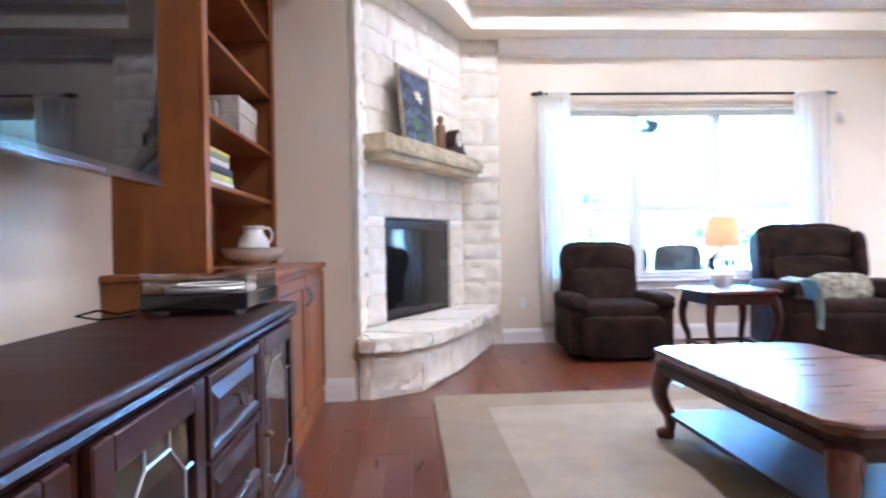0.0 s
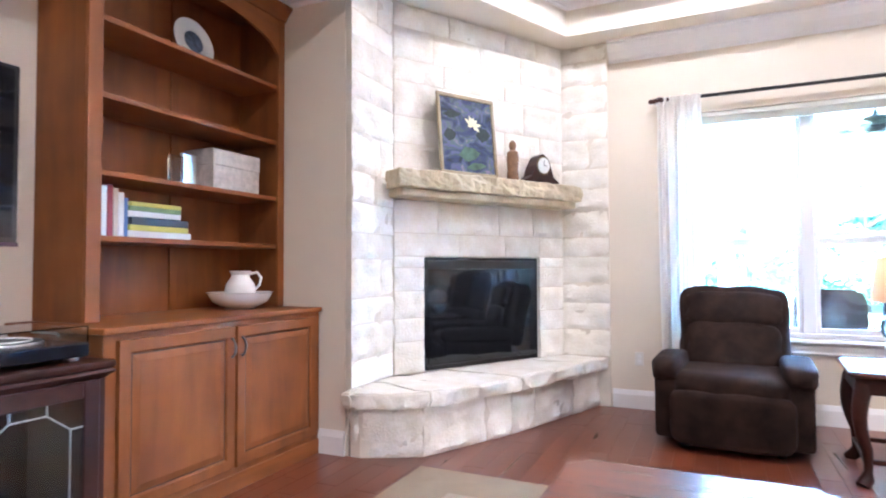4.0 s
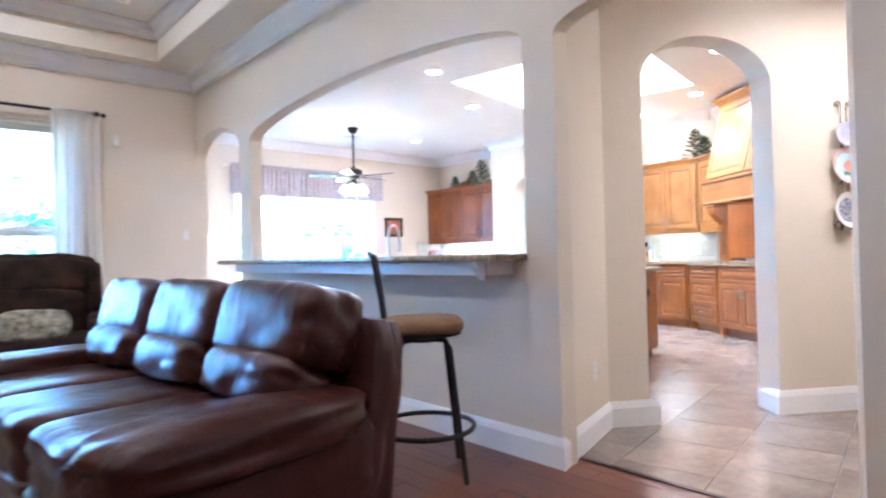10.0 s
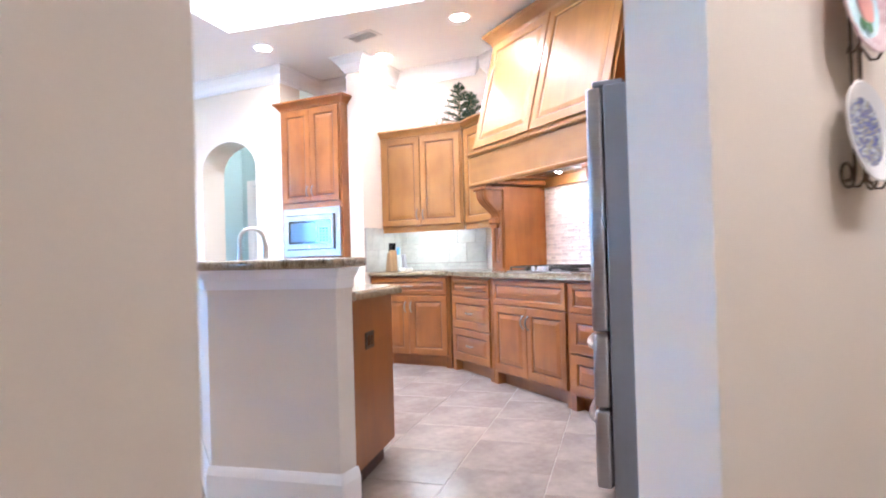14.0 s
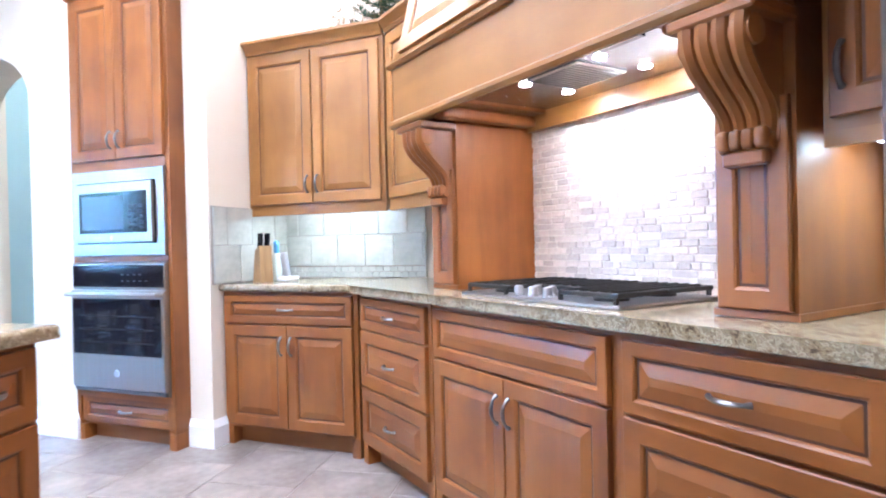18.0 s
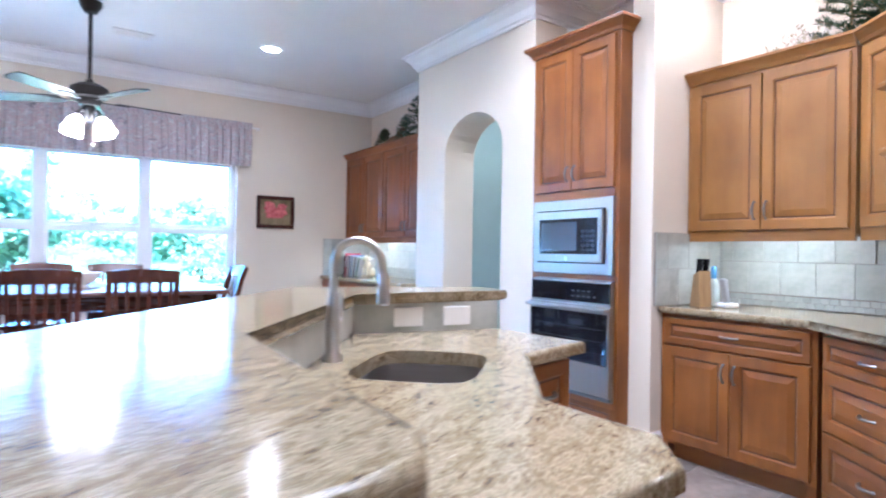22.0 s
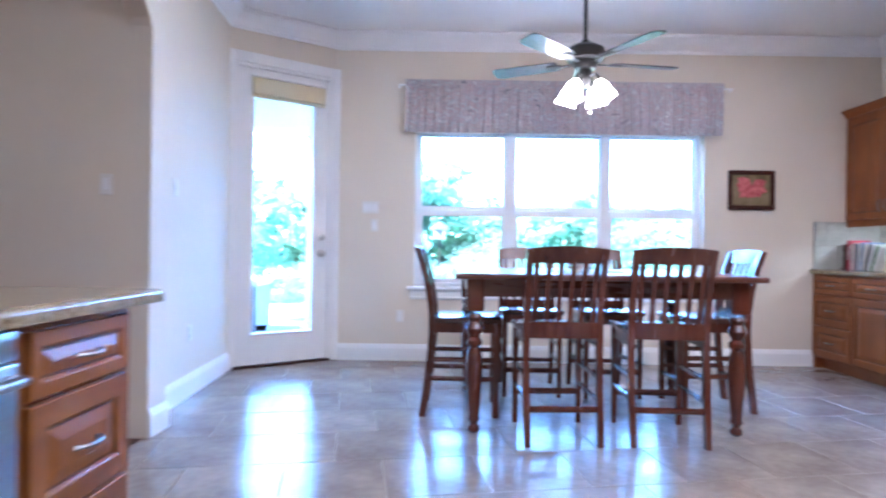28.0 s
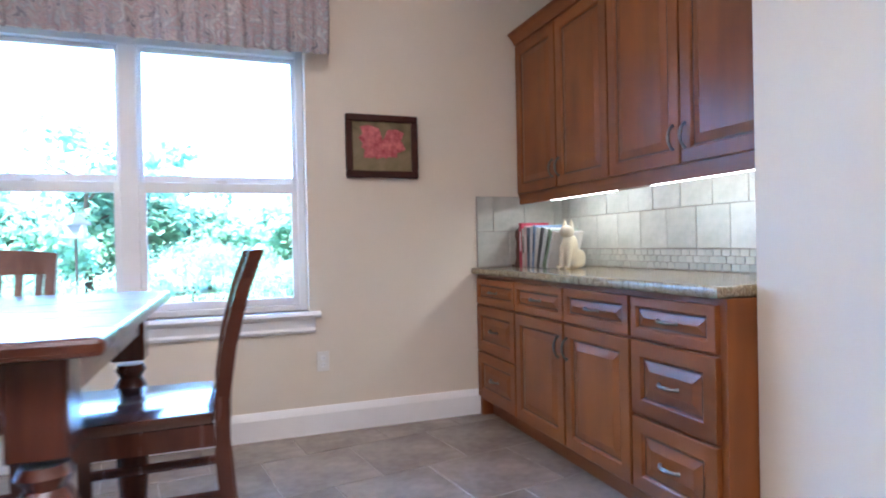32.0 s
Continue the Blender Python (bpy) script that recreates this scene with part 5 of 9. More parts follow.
part("outlet", bx(4.035, 4.042, 4.98, 5.10, 0.945, 1.02, 0.003), M_PLATE, t, "white outlet plate")
t = thing("dishwasher", "stainless steel dishwasher with a bar handle", "dishwasher", at(FACE_W, 4.70, 4.575))
part("case", bx(0.0, 0.60, 0.02, 0.58, 0.10, 0.868), M_BLACK, t)
part("toe_kick", bx(0.0, 0.60, 0.07, 0.5, 0.0, 0.10), M_BLACK, t)
d = part("door", bx(0.004, 0.596, -0.035, 0.018, 0.105, 0.80, 0.008, 2), M_STEEL, t, smooth=True)
part("control_strip", bx(0.004, 0.596, -0.030, 0.018, 0.803, 0.866, 0.006, 2), M_STEEL, t, smooth=True)
part("display", bx(0.03, 0.16, -0.033, -0.029, 0.825, 0.85, 0.002), M_BLACK, t, "small black display")
part("handle", tube(bmesh.new(), [(0.03, -0.035, 0.765), (0.04, -0.07, 0.768), (0.30, -0.082, 0.772), (0.56, -0.07, 0.768), (0.57, -0.035, 0.765)], 0.012, 10), M_STEEL, d, "bowed steel handle", smooth=True)
bm = bmesh.new()
lathe(bm, [(0.014, 0), (0.012, 0.004)], 14, Matrix.Translation((0.30, -0.035, 0.19)) @ pose(0, 0, 0, 90, 0, 0))
part("badge", bm, M_NICKEL, d, "round maker's badge")

for y in (2.50,):
    t = thing("bar_bracket", "small white moulded bracket under the bar top", "bracket", pose(3.70, y, 0))
    bm = bmesh.new()
    prism(bm, [(-0.075, 1.045), (-0.075, 1.03), (-0.05, 1.015), (-0.035, 0.99), (-0.012, 0.97), (-0.001, 0.95), (-0.001, 1.045)], -0.02, 0.02, Matrix(((1, 0, 0, 0), (0, 0, 1, 0), (0, 1, 0, 0), (0, 0, 0, 1))))
    part("scroll", bm, M_TRIM, t)

# ---- living room ----
def cabriole(h, r=0.035, out=0.05):
    """A cabriole leg bowing outward along local +x, knee at the top, pad foot at the floor."""
    pts, rr = [], []
    for k in range(15):
        u = k / 14
        z = h * (1 - u)
        off = out * (0.9 * math.sin(math.pi * min(1, u * 1.6)) * (u < 0.625) - 0.55 * math.sin(math.pi * max(0, (u - 0.55) / 0.45)) * (u > 0.55) * 0.6 + (0.75 if u > 0.92 else 0) * (u - 0.92) / 0.08)
        pts.append((off, 0, max(z, 0.004)))
        rr.append(r * (1.25 - 0.78 * u + (0.45 if u > 0.9 else 0)))
    return pts, rr


def leg_at(name, parent, x, y, h, ang, r, out, material):
    pts, rr = cabriole(h, r, out)
    bm = tube(bmesh.new(), pts, rr, 10)
    ob = part(name, bm, material, parent, smooth=True)
    ob.matrix_basis = pose(x, y, 0, 0, 0, ang)
    return ob


def cut_rect(x0, x1, y0, y1, c):
    return [(x0 + c, y0), (x1 - c, y0), (x1, y0 + c), (x1, y1 - c), (x1 - c, y1), (x0 + c, y1), (x0, y1 - c), (x0, y0 + c)]


# rug
t = thing("area_rug", "beige woven area rug with darker border bands on the wood floor", "rug")
part("rug_top", bx(-1.43, 1.23, 1.35, 5.06, 0.001, 0.012, 0.004), M_RUGB, t, "tan rug border")
part("field", bx(-1.10, 0.90, 1.68, 4.73, 0.012, 0.015, 0.001), M_RUG, t, "pale beige rug field")

# coffee table
t = thing("coffee_table", "cherry-stained coffee table with clipped corners, cabriole legs and a lower shelf", "table", pose(0.115, 3.42, 0.013))
hx, hy = 0.415, 0.685
part("tabletop", prism(bmesh.new(), cut_rect(-hx, hx, -hy, hy, 0.07), 0.445, 0.470), M_TABLE, t)
prof = [(0, 0.445), (-0.0, 0.47), (0.012, 0.468), (0.016, 0.455), (0.006, 0.445), (-0.004, 0.425), (-0.01, 0.422), (-0.01, 0.445)]
edge = cut_rect(-hx, hx, -hy, hy, 0.07)
part("edge_moulding", sweep(bmesh.new(), [(-a, b) for a, b in prof], edge, True), M_TABLE, t, smooth=False)
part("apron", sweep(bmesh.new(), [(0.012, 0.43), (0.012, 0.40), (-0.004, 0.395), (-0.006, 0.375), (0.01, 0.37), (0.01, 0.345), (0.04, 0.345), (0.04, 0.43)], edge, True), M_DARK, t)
for sx in (-1, 1):
    for sy in (-1, 1):
        leg_at("leg", t, sx * (hx - 0.055), sy * (hy - 0.055), 0.36, math.degrees(math.atan2(sy, sx)), 0.044, 0.045, M_TLEG)
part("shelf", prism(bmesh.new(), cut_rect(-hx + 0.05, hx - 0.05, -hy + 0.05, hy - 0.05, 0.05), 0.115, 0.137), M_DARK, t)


def rolled_arm(parent, x, w, y0, y1, z, material, r=None):
    """A padded arm along y with a rounded top."""
    r = r or w / 2
    bm = bx(x - w * 0.40, x + w * 0.40, y0 + 0.03, y1, 0.06, z - r * 0.9, 0.03, 2)
    ob = part("arm", bm, material, parent, smooth=True)
    bm = pillow(bmesh.new(), x, (y0 + y1) / 2, z - r * 0.75, w * 1.12, y1 - y0 + 0.03, r * 1.55, 0.5, 8, wob=0.05)
    part("arm_pad", bm, material, ob, smooth=True)


def recliner(m, w, h, wing, label):
    """An upholstered recliner; front to local -y, origin on the floor."""
    t = thing("recliner", label, "armchair", m, "recliners by the window")
    hw = w / 2
    part("base", bx(-hw + 0.13, hw - 0.13, -0.36, 0.34, 0.03, 0.30, 0.03, 2), M_BROWN, t, smooth=True)
    part("footrest", pillow(bmesh.new(), 0, -0.40, 0.22, w - 0.24, 0.14, 0.36, 0.3, 8, wob=0.03), M_BROWN, t, smooth=True)
    part("seat", pillow(bmesh.new(), 0, -0.10, 0.40, w - 0.24, 0.70, 0.22, 0.35, 10, sag=0.015, wob=0.05), M_BROWN, t, smooth=True)
    tilt = pose(0, 0.26, 0.42, -12, 0, 0)
    part("backrest", pillow(bmesh.new(), 0, 0.06, (h - 0.42) / 2, w * (0.80 if wing else 0.76), 0.26, h - 0.36, 0.28, 12, tilt, wob=0.05), M_BROWN, t, smooth=True)
    part("back_cushion", pillow(bmesh.new(), 0, -0.05, (h - 0.42) * 0.30, w * 0.64, 0.17, (h - 0.42) * 0.60, 0.4, 10, tilt, wob=0.08), M_BROWN, t, smooth=True)
    part("headrest", pillow(bmesh.new(), 0, -0.04, (h - 0.42) * 0.76, w * (0.72 if wing else 0.66), 0.17, (h - 0.42) * 0.42, 0.4, 10, tilt, wob=0.08), M_BROWN, t, smooth=True)
    for s in (-1, 1):
        rolled_arm(t, s * (hw - 0.09), 0.18, -0.42, 0.30, 0.58 if not wing else 0.66, M_BROWN, 0.10)
        if wing:
            part("wing", pillow(bmesh.new(), s * w * 0.39, -0.02, (h - 0.42) * 0.60, 0.10, 0.30, (h - 0.42) * 0.62, 0.4, 8, tilt, wob=0.05), M_BROWN, t, smooth=True)
    for sx in (-1, 1):
        for y in (-0.3, 0.28):
            part("foot", lathe(bmesh.new(), [(0.03, 0.0), (0.035, 0.035)], 10, Matrix.Translation((sx * (hw - 0.2), y, 0))), M_IRON, t)
    return t


recliner(pose(0.29, 6.46, 0, 0, 0, -3), 0.96, 1.02, False, "dark brown velour recliner beside the window")
recliner(pose(2.26, 6.28, 0, 0, 0, -12), 1.14, 1.16, True, "large dark brown velour wing recliner beside the window")
M_FLORAL = surface("floral_cloth", (0.04, 0.10, 0.08), 0.9, var=0.7, scale=16, grain=60, bump=0.2, alt=(0.60, 0.55, 0.42))
t = thing("lumbar_pillow", "teal and cream floral lumbar pillow on the large recliner", "pillow", pose(2.22, 6.02, 0.60, -18, 0, -12))
part("cover", pillow(bmesh.new(), 0, 0, 0, 0.50, 0.13, 0.26, 0.55, 10, wob=0.08), M_FLORAL, t, smooth=True)
t = thing("throw_blanket", "pale teal throw draped over the recliner arm", "blanket", pose(1.82, 6.10, 0, 0, 0, -12))
bm = bmesh.new()
prof = [(-0.135, 0.28), (-0.14, 0.45), (-0.13, 0.60), (-0.08, 0.69), (0.0, 0.705), (0.08, 0.68)]
sweep(bm, [(a, b) for a, b in prof] + [(a * 0.93, b - 0.012) for a, b in prof[::-1]], [(0, -0.30), (0, -0.1), (0.01, 0.05)])
part("cloth", bm, surface("teal_throw", (0.26, 0.36, 0.36), 0.95, var=0.3, scale=9, grain=120, bump=0.4), t)

# end table with its lamp
t = thing("end_table", "dark cherry end table with cabriole legs and a low stretcher", "table", pose(1.19, 6.02, 0, 0, 0, -4))
part("tabletop", prism(bmesh.new(), cut_rect(-0.31, 0.31, -0.32, 0.32, 0.04), 0.595, 0.620), M_DARK, t)
part("edge_moulding", sweep(bmesh.new(), [(0, 0.62), (-0.012, 0.615), (-0.014, 0.603), (0.0, 0.590), (0.02, 0.59)], cut_rect(-0.31, 0.31, -0.32, 0.32, 0.04), True), M_TABLE, t)
part("apron", sweep(bmesh.new(), [(0.02, 0.595), (0.02, 0.50), (0.04, 0.50), (0.04, 0.595)], cut_rect(-0.31, 0.31, -0.32, 0.32, 0.04), True), M_DARK, t)
for sx in (-1, 1):
    for sy in (-1, 1):
        leg_at("leg", t, sx * 0.25, sy * 0.26, 0.55, math.degrees(math.atan2(sy, sx)), 0.036, 0.045, M_DARK)
for sy in (-1, 1):
    part("stretcher", bx(-0.25, 0.25, sy * 0.25 - 0.012, sy * 0.25 + 0.012, 0.12, 0.145, 0.004), M_DARK, t)
for sx in (-1, 1):
    part("stretcher", bx(sx * 0.25 - 0.012, sx * 0.25 + 0.012, -0.25, 0.25, 0.121, 0.144, 0.004), M_DARK, t)
t = thing("table_lamp", "glass table lamp with a glowing cream drum shade", "lamp", pose(1.19, 6.10, 0.620))
part("base", lathe(bmesh.new(), [(0.055, 0), (0.058, 0.008), (0.085, 0.04), (0.10, 0.09), (0.096, 0.12), (0.05, 0.135)], 24), M_PORC, t, "white ribbed ceramic base", smooth=True)
part("body", lathe(bmesh.new(), [(0.05, 0.135), (0.11, 0.16), (0.125, 0.21), (0.11, 0.27), (0.05, 0.31), (0.02, 0.33)], 24), glass("lamp_glass", (0.8, 0.92, 0.97)), t, "clear glass body", smooth=True)
part("stem", lathe(bmesh.new(), [(0.012, 0.135), (0.008, 0.33), (0.012, 0.34), (0.012, 0.40)], 10), M_NICKEL, t)
bm = bmesh.new()
n = 32
rg = []
for r_, z_ in ((0.165, 0.365), (0.128, 0.625), (0.125, 0.625), (0.162, 0.365)):
    rg.append([bm.verts.new((r_ * math.cos(2 * math.pi * k / n), r_ * math.sin(2 * math.pi * k / n), z_)) for k in range(n)])
for i in range(4):
    for k in range(n):
        bm.faces.new((rg[i][k], rg[i][(k + 1) % n], rg[(i + 1) % 4][(k + 1) % n], rg[(i + 1) % 4][k]))
part("shade", bm, M_SHADE, t, "cream fabric shade", smooth=True)
part("bulb", lathe(bmesh.new(), [(0.012, 0.40), (0.03, 0.45), (0.03, 0.48), (0.01, 0.51)], 12), M_BULB, t, "lit bulb", smooth=True)
lamp("lamp_light", (1.19, 6.10, 1.16), 0.22, WARM, 0.05)

# leather sofa: local x from the far end to the near end, front to local -y
t = thing("sofa", "dark brown leather reclining sofa with three seats and pillow backs", "sofa", Matrix(((0.11, 0.994, 0, 1.64), (-0.994, 0.11, 0, 4.20), (0, 0, 1, 0), (0, 0, 0, 1))))
SW, AW = 2.22, 0.27
part("base", bx(0.06, SW - 0.06, 0.10, 0.86, 0.03, 0.34, 0.02), M_LEATHER, t)
part("back_panel", pillow(bmesh.new(), SW / 2, 0.06, 0.45, SW - 0.05, 0.18, 0.80, 0.14, 10, pose(0, 0.76, 0.03, -9, 0, 0), wob=0.02), M_LEATHER, t, smooth=True)
cw = (SW - 2 * AW + 0.06) / 3
for k in range(3):
    cx = AW - 0.03 + cw * (k + 0.5)
    s = part("seat", pillow(bmesh.new(), cx, 0.32, 0.425, cw + 0.012, 0.72, 0.28, 0.34, 14, sag=0.012, wob=0.05), M_LEATHER, t, smooth=True)
    part("footrest", pillow(bmesh.new(), cx, 0.045, 0.19, cw - 0.005, 0.13, 0.27, 0.3, 10, wob=0.05), M_LEATHER, t, smooth=True)
    part("welt", pillow(bmesh.new(), cx, 0.015, 0.315, cw - 0.01, 0.12, 0.07, 0.4, 8, wob=0.04), M_LEATHER, t, smooth=True)
    bw = (SW - 0.24) / 3
    tl = Matrix.Translation((bw * (k - 1), 0, 0)) @ Matrix.Translation((SW / 2, 0.70, 0.50)) @ pose(0, 0, 0, -17, 0, 0)
    part("lumbar", pillow(bmesh.new(), 0, -0.085, 0.115, cw + 0.02, 0.25, 0.20, 0.45, 14, tl, wob=0.07), M_LEATHER, t, smooth=True)
    part("back_pillow", pillow(bmesh.new(), 0, -0.03, 0.325, bw + 0.02, 0.29, 0.32, 0.36, 18, tl, wob=0.045), M_LEATHER, t, smooth=True)
for s in (0, 1):
    x = AW / 2 if s == 0 else SW - AW / 2
    a = part("arm", pillow(bmesh.new(), x, 0.42, 0.27, AW - 0.02, 0.86, 0.50, 0.14, 10, wob=0.02), M_LEATHER, t, smooth=True)
    part("arm_pad", pillow(bmesh.new(), x, 0.38, 0.54, AW + 0.06, 0.90, 0.19, 0.50, 12, wob=0.10), M_LEATHER, a, smooth=True)
    if s:
        bm = lathe(bmesh.new(), [(0.055, 0), (0.055, 0.012), (0.035, 0.012), (0.03, 0.004)], 18, Matrix.Translation((SW - 0.012, 0.30, 0.33)) @ pose(0, 0, 0, 0, 90, 0))
        part("recliner_lever", bm, M_BLACK, a, "round black recliner pull", smooth=True)
for x in (0.15, SW - 0.15):
    for y in (0.15, 0.8):
        part("foot", lathe(bmesh.new(), [(0.03, 0), (0.035, 0.035)], 10, Matrix.Translation((x, y, 0))), M_BLACK, t)

# bar stool
M_TANSEAT = surface("tan_suede", (0.26, 0.15, 0.075), 0.8, var=0.25, scale=9, grain=160, bump=0.25)
t = thing("bar_stool", "black metal swivel bar stool with a round tan suede seat", "stool", pose(3.38, 2.61, 0, 0, 0, 142))
part("seat", pillow(bmesh.new(), 0, 0, 0.745, 0.40, 0.40, 0.085, 0.55, 12), M_TANSEAT, t, "round tan suede cushion", smooth=True)
part("seat_ring", lathe(bmesh.new(), [(0.16, 0.69), (0.19, 0.695), (0.195, 0.715), (0.16, 0.72)], 28), M_IRON, t, smooth=True)
part("swivel", lathe(bmesh.new(), [(0.07, 0.66), (0.09, 0.665), (0.09, 0.685), (0.07, 0.69)], 20), M_IRON, t)
for k in range(4):
    a = math.pi / 4 + k * math.pi / 2
    c, s = math.cos(a), math.sin(a)
    part("leg", tube(bmesh.new(), [(0.05 * c, 0.05 * s, 0.675), (0.14 * c, 0.14 * s, 0.675), (0.175 * c, 0.175 * s, 0.64), (0.20 * c, 0.20 * s, 0.45), (0.26 * c, 0.26 * s, 0.008)], 0.0135, 10), M_IRON, t, smooth=True)
part("foot_ring", tube(bmesh.new(), [(0.245 * math.cos(2 * math.pi * k / 28), 0.245 * math.sin(2 * math.pi * k / 28), 0.24) for k in range(29)], 0.0125, 8), M_IRON, t, smooth=True)
for s in (-1, 1):
    part("back_post", tube(bmesh.new(), [(0.17, s * 0.11, 0.69), (0.19, s * 0.115, 0.78), (0.205, s * 0.135, 0.92), (0.235, s * 0.15, 1.09)], 0.0115, 8), M_IRON, t, smooth=True)
part("top_rail", tube(bmesh.new(), [(0.235, -0.15, 1.085), (0.255, -0.08, 1.10), (0.26, 0, 1.105), (0.255, 0.08, 1.10), (0.235, 0.15, 1.085)], 0.0115, 8), M_IRON, t, smooth=True)
part("cross_bar", tube(bmesh.new(), [(0.197, -0.125, 0.86), (0.205, 0, 0.865), (0.197, 0.125, 0.86)], 0.008, 8), M_IRON, t, smooth=True)
part("splat", tube(bmesh.new(), [(0.205, -0.09, 0.865), (0.225, 0.03, 0.95), (0.23, 0.06, 1.02), (0.245, -0.02, 1.09)], 0.007, 8), M_IRON, t, smooth=True)
part("splat", tube(bmesh.new(), [(0.205, 0.09, 0.865), (0.225, -0.03, 0.95), (0.23, -0.06, 1.02), (0.245, 0.02, 1.09)], 0.007, 8), M_IRON, t, smooth=True)

# media console
M_BRASS = surface("aged_brass", (0.16, 0.115, 0.06), 0.4, 1.0, var=0.3, grain=90, bump=0.1)
M_LEAD = surface("lead_came", (0.32, 0.32, 0.33), 0.4, 0.9, var=0.15)
CL = 2.12
t = thing("media_console", "dark mahogany media console with glazed doors and three-drawer stacks", "console", at(FACE_W, -2.08, 1.38))
part("top", bx(-0.03, CL + 0.03, -0.03, 0.50, 0.795, 0.825, 0.010, 3), M_DARK, t)
part("back_panel", bx(0, CL, 0.46, 0.48, 0.10, 0.79), M_DARK, t)
part("side_panel", bx(0, 0.03, 0.0, 0.46, 0.10, 0.79), M_DARK, t)
part("side_panel", bx(CL - 0.03, CL, 0.0, 0.46, 0.10, 0.79), M_DARK, t)
part("bottom_shelf", bx(0.03, CL - 0.03, 0.0, 0.46, 0.10, 0.13), M_DARK, t)
part("top_rail", bx(0.03, CL - 0.03, 0.0, 0.46, 0.76, 0.79), M_DARK, t)
for x in (0.52, 0.565, 1.06, 1.535):
    part("divider", bx(x - 0.012, x + 0.012, 0.0, 0.46, 0.13, 0.76), M_DARK, t)
part("plinth", sweep(bmesh.new(), [(0, 0), (-0.035, 0), (-0.035, 0.07), (-0.02, 0.09), (0, 0.105)], [(0, 0.46), (0, 0), (CL, 0), (CL, 0.46)]), M_DARK, t)
part("cornice", sweep(bmesh.new(), [(0, 0.795), (-0.025, 0.79), (-0.03, 0.78), (-0.012, 0.765), (0, 0.755)], [(0, 0.46), (0, 0), (CL, 0), (CL, 0.46)]), M_DARK, t)


def glazed_door(parent, x0, x1, z0, z1):
    f = 0.065
    bm = bx(x0, x0 + f, -0.022, 0.0, z0, z1, 0.004)
    box(bm, x1 - f, x1, -0.022, 0.0, z0, z1, 0.004)
    box(bm, x0 + f, x1 - f, -0.022, 0.0, z0, z0 + f, 0.004)
    box(bm, x0 + f, x1 - f, -0.022, 0.0, z1 - f, z1, 0.004)
    d = part("door", bm, M_DARK, parent)
    g = part("pane", bx(x0 + f, x1 - f, -0.012, -0.008, z0 + f, z1 - f), M_GLASS, d, "leaded clear glass")
    a0, a1, b0, b1 = x0 + f, x1 - f, z0 + f, z1 - f
    w_, h_ = a1 - a0, b1 - b0
    oct_ = [(a0 + 0.12 * w_, b0 + 0.20 * h_), (a0 + 0.30 * w_, b0 + 0.08 * h_), (a0 + 0.70 * w_, b0 + 0.08 * h_), (a0 + 0.88 * w_, b0 + 0.20 * h_), (a0 + 0.88 * w_, b0 + 0.78 * h_), (a0 + 0.66 * w_, b0 + 0.92 * h_), (a0 + 0.34 * w_, b0 + 0.92 * h_), (a0 + 0.12 * w_, b0 + 0.78 * h_)]
    part("lead_came", tube(bmesh.new(), [(x, -0.013, z) for x, z in oct_ + oct_[:1]], 0.004, 6), M_LEAD, d)
    for (x, z), (u, v) in zip((oct_[0], oct_[3], oct_[4], oct_[7], oct_[5], oct_[6]), ((a0, oct_[0][1]), (a1, oct_[3][1]), (a1, oct_[4][1]), (a0, oct_[7][1]), (oct_[5][0], b1), (oct_[6][0], b1))):
        part("lead_came", tube(bmesh.new(), [(x, -0.013, z), (u, -0.013, v)], 0.004, 6), M_LEAD, d)
    return d


def bail_pull(parent, x, y, z):
    bm = tube(bmesh.new(), [(x - 0.045, y, z + 0.012), (x - 0.045, y - 0.018, z + 0.01), (x - 0.042, y - 0.022, z - 0.015), (x, y - 0.024, z - 0.03), (x + 0.042, y - 0.022, z - 0.015), (x + 0.045, y - 0.018, z + 0.01), (x + 0.045, y, z + 0.012)], 0.0045, 8)
    part("handle", bm, M_BRASS, parent, "aged brass bail pull", smooth=True)


for x0, x1 in ((0.03, 0.515), (0.57, 1.05), (1.55, CL - 0.035)):
    d = glazed_door(t, x0, x1, 0.125, 0.755)
    part("knob", lathe(bmesh.new(), [(0.006, 0), (0.007, 0.012), (0.012, 0.02), (0.008, 0.028)], 10, Matrix.Translation((x1 - 0.03 if x0 < 1.2 else x0 + 0.03, -0.022, 0.45)) @ pose(0, 0, 0, 90, 0, 0)), M_BRASS, d, smooth=True)
for k in range(3):
    z0 = 0.13 + k * 0.21
    bm = panel_mesh(0.465, 0.20, 0.022, 0.024)
    bmesh.ops.translate(bm, verts=bm.verts, vec=(1.07, 0, z0))
    d = part("drawer", bm, M_DARK, t)
    bail_pull(d, 1.30, -0.024, z0 + 0.10)
# what the console holds
t = thing("radio_receiver", "black audio receiver inside the console", "receiver", at(FACE_W, -2.16, 2.98))
part("case", bx(0, 0.38, 0, 0.33, 0.131, 0.26, 0.004), M_BLACK, t)
part("dial", lathe(bmesh.new(), [(0.02, 0), (0.018, 0.015)], 14, Matrix.Translation((0.3, 0.0, 0.2)) @ pose(0, 0, 0, 90, 0, 0)), M_NICKEL, t)
t = thing("storage_basket", "tan wicker basket with papers inside the console", "basket", at(FACE_W, -2.18, 2.05))
part("basket", bx(0, 0.30, 0, 0.26, 0.131, 0.29, 0.02), M_TWIG, t)
part("papers", bx(0.04, 0.26, 0.03, 0.22, 0.291, 0.34), surface("blue_paper", (0.10, 0.22, 0.42), 0.6, var=0.4, scale=20), t)

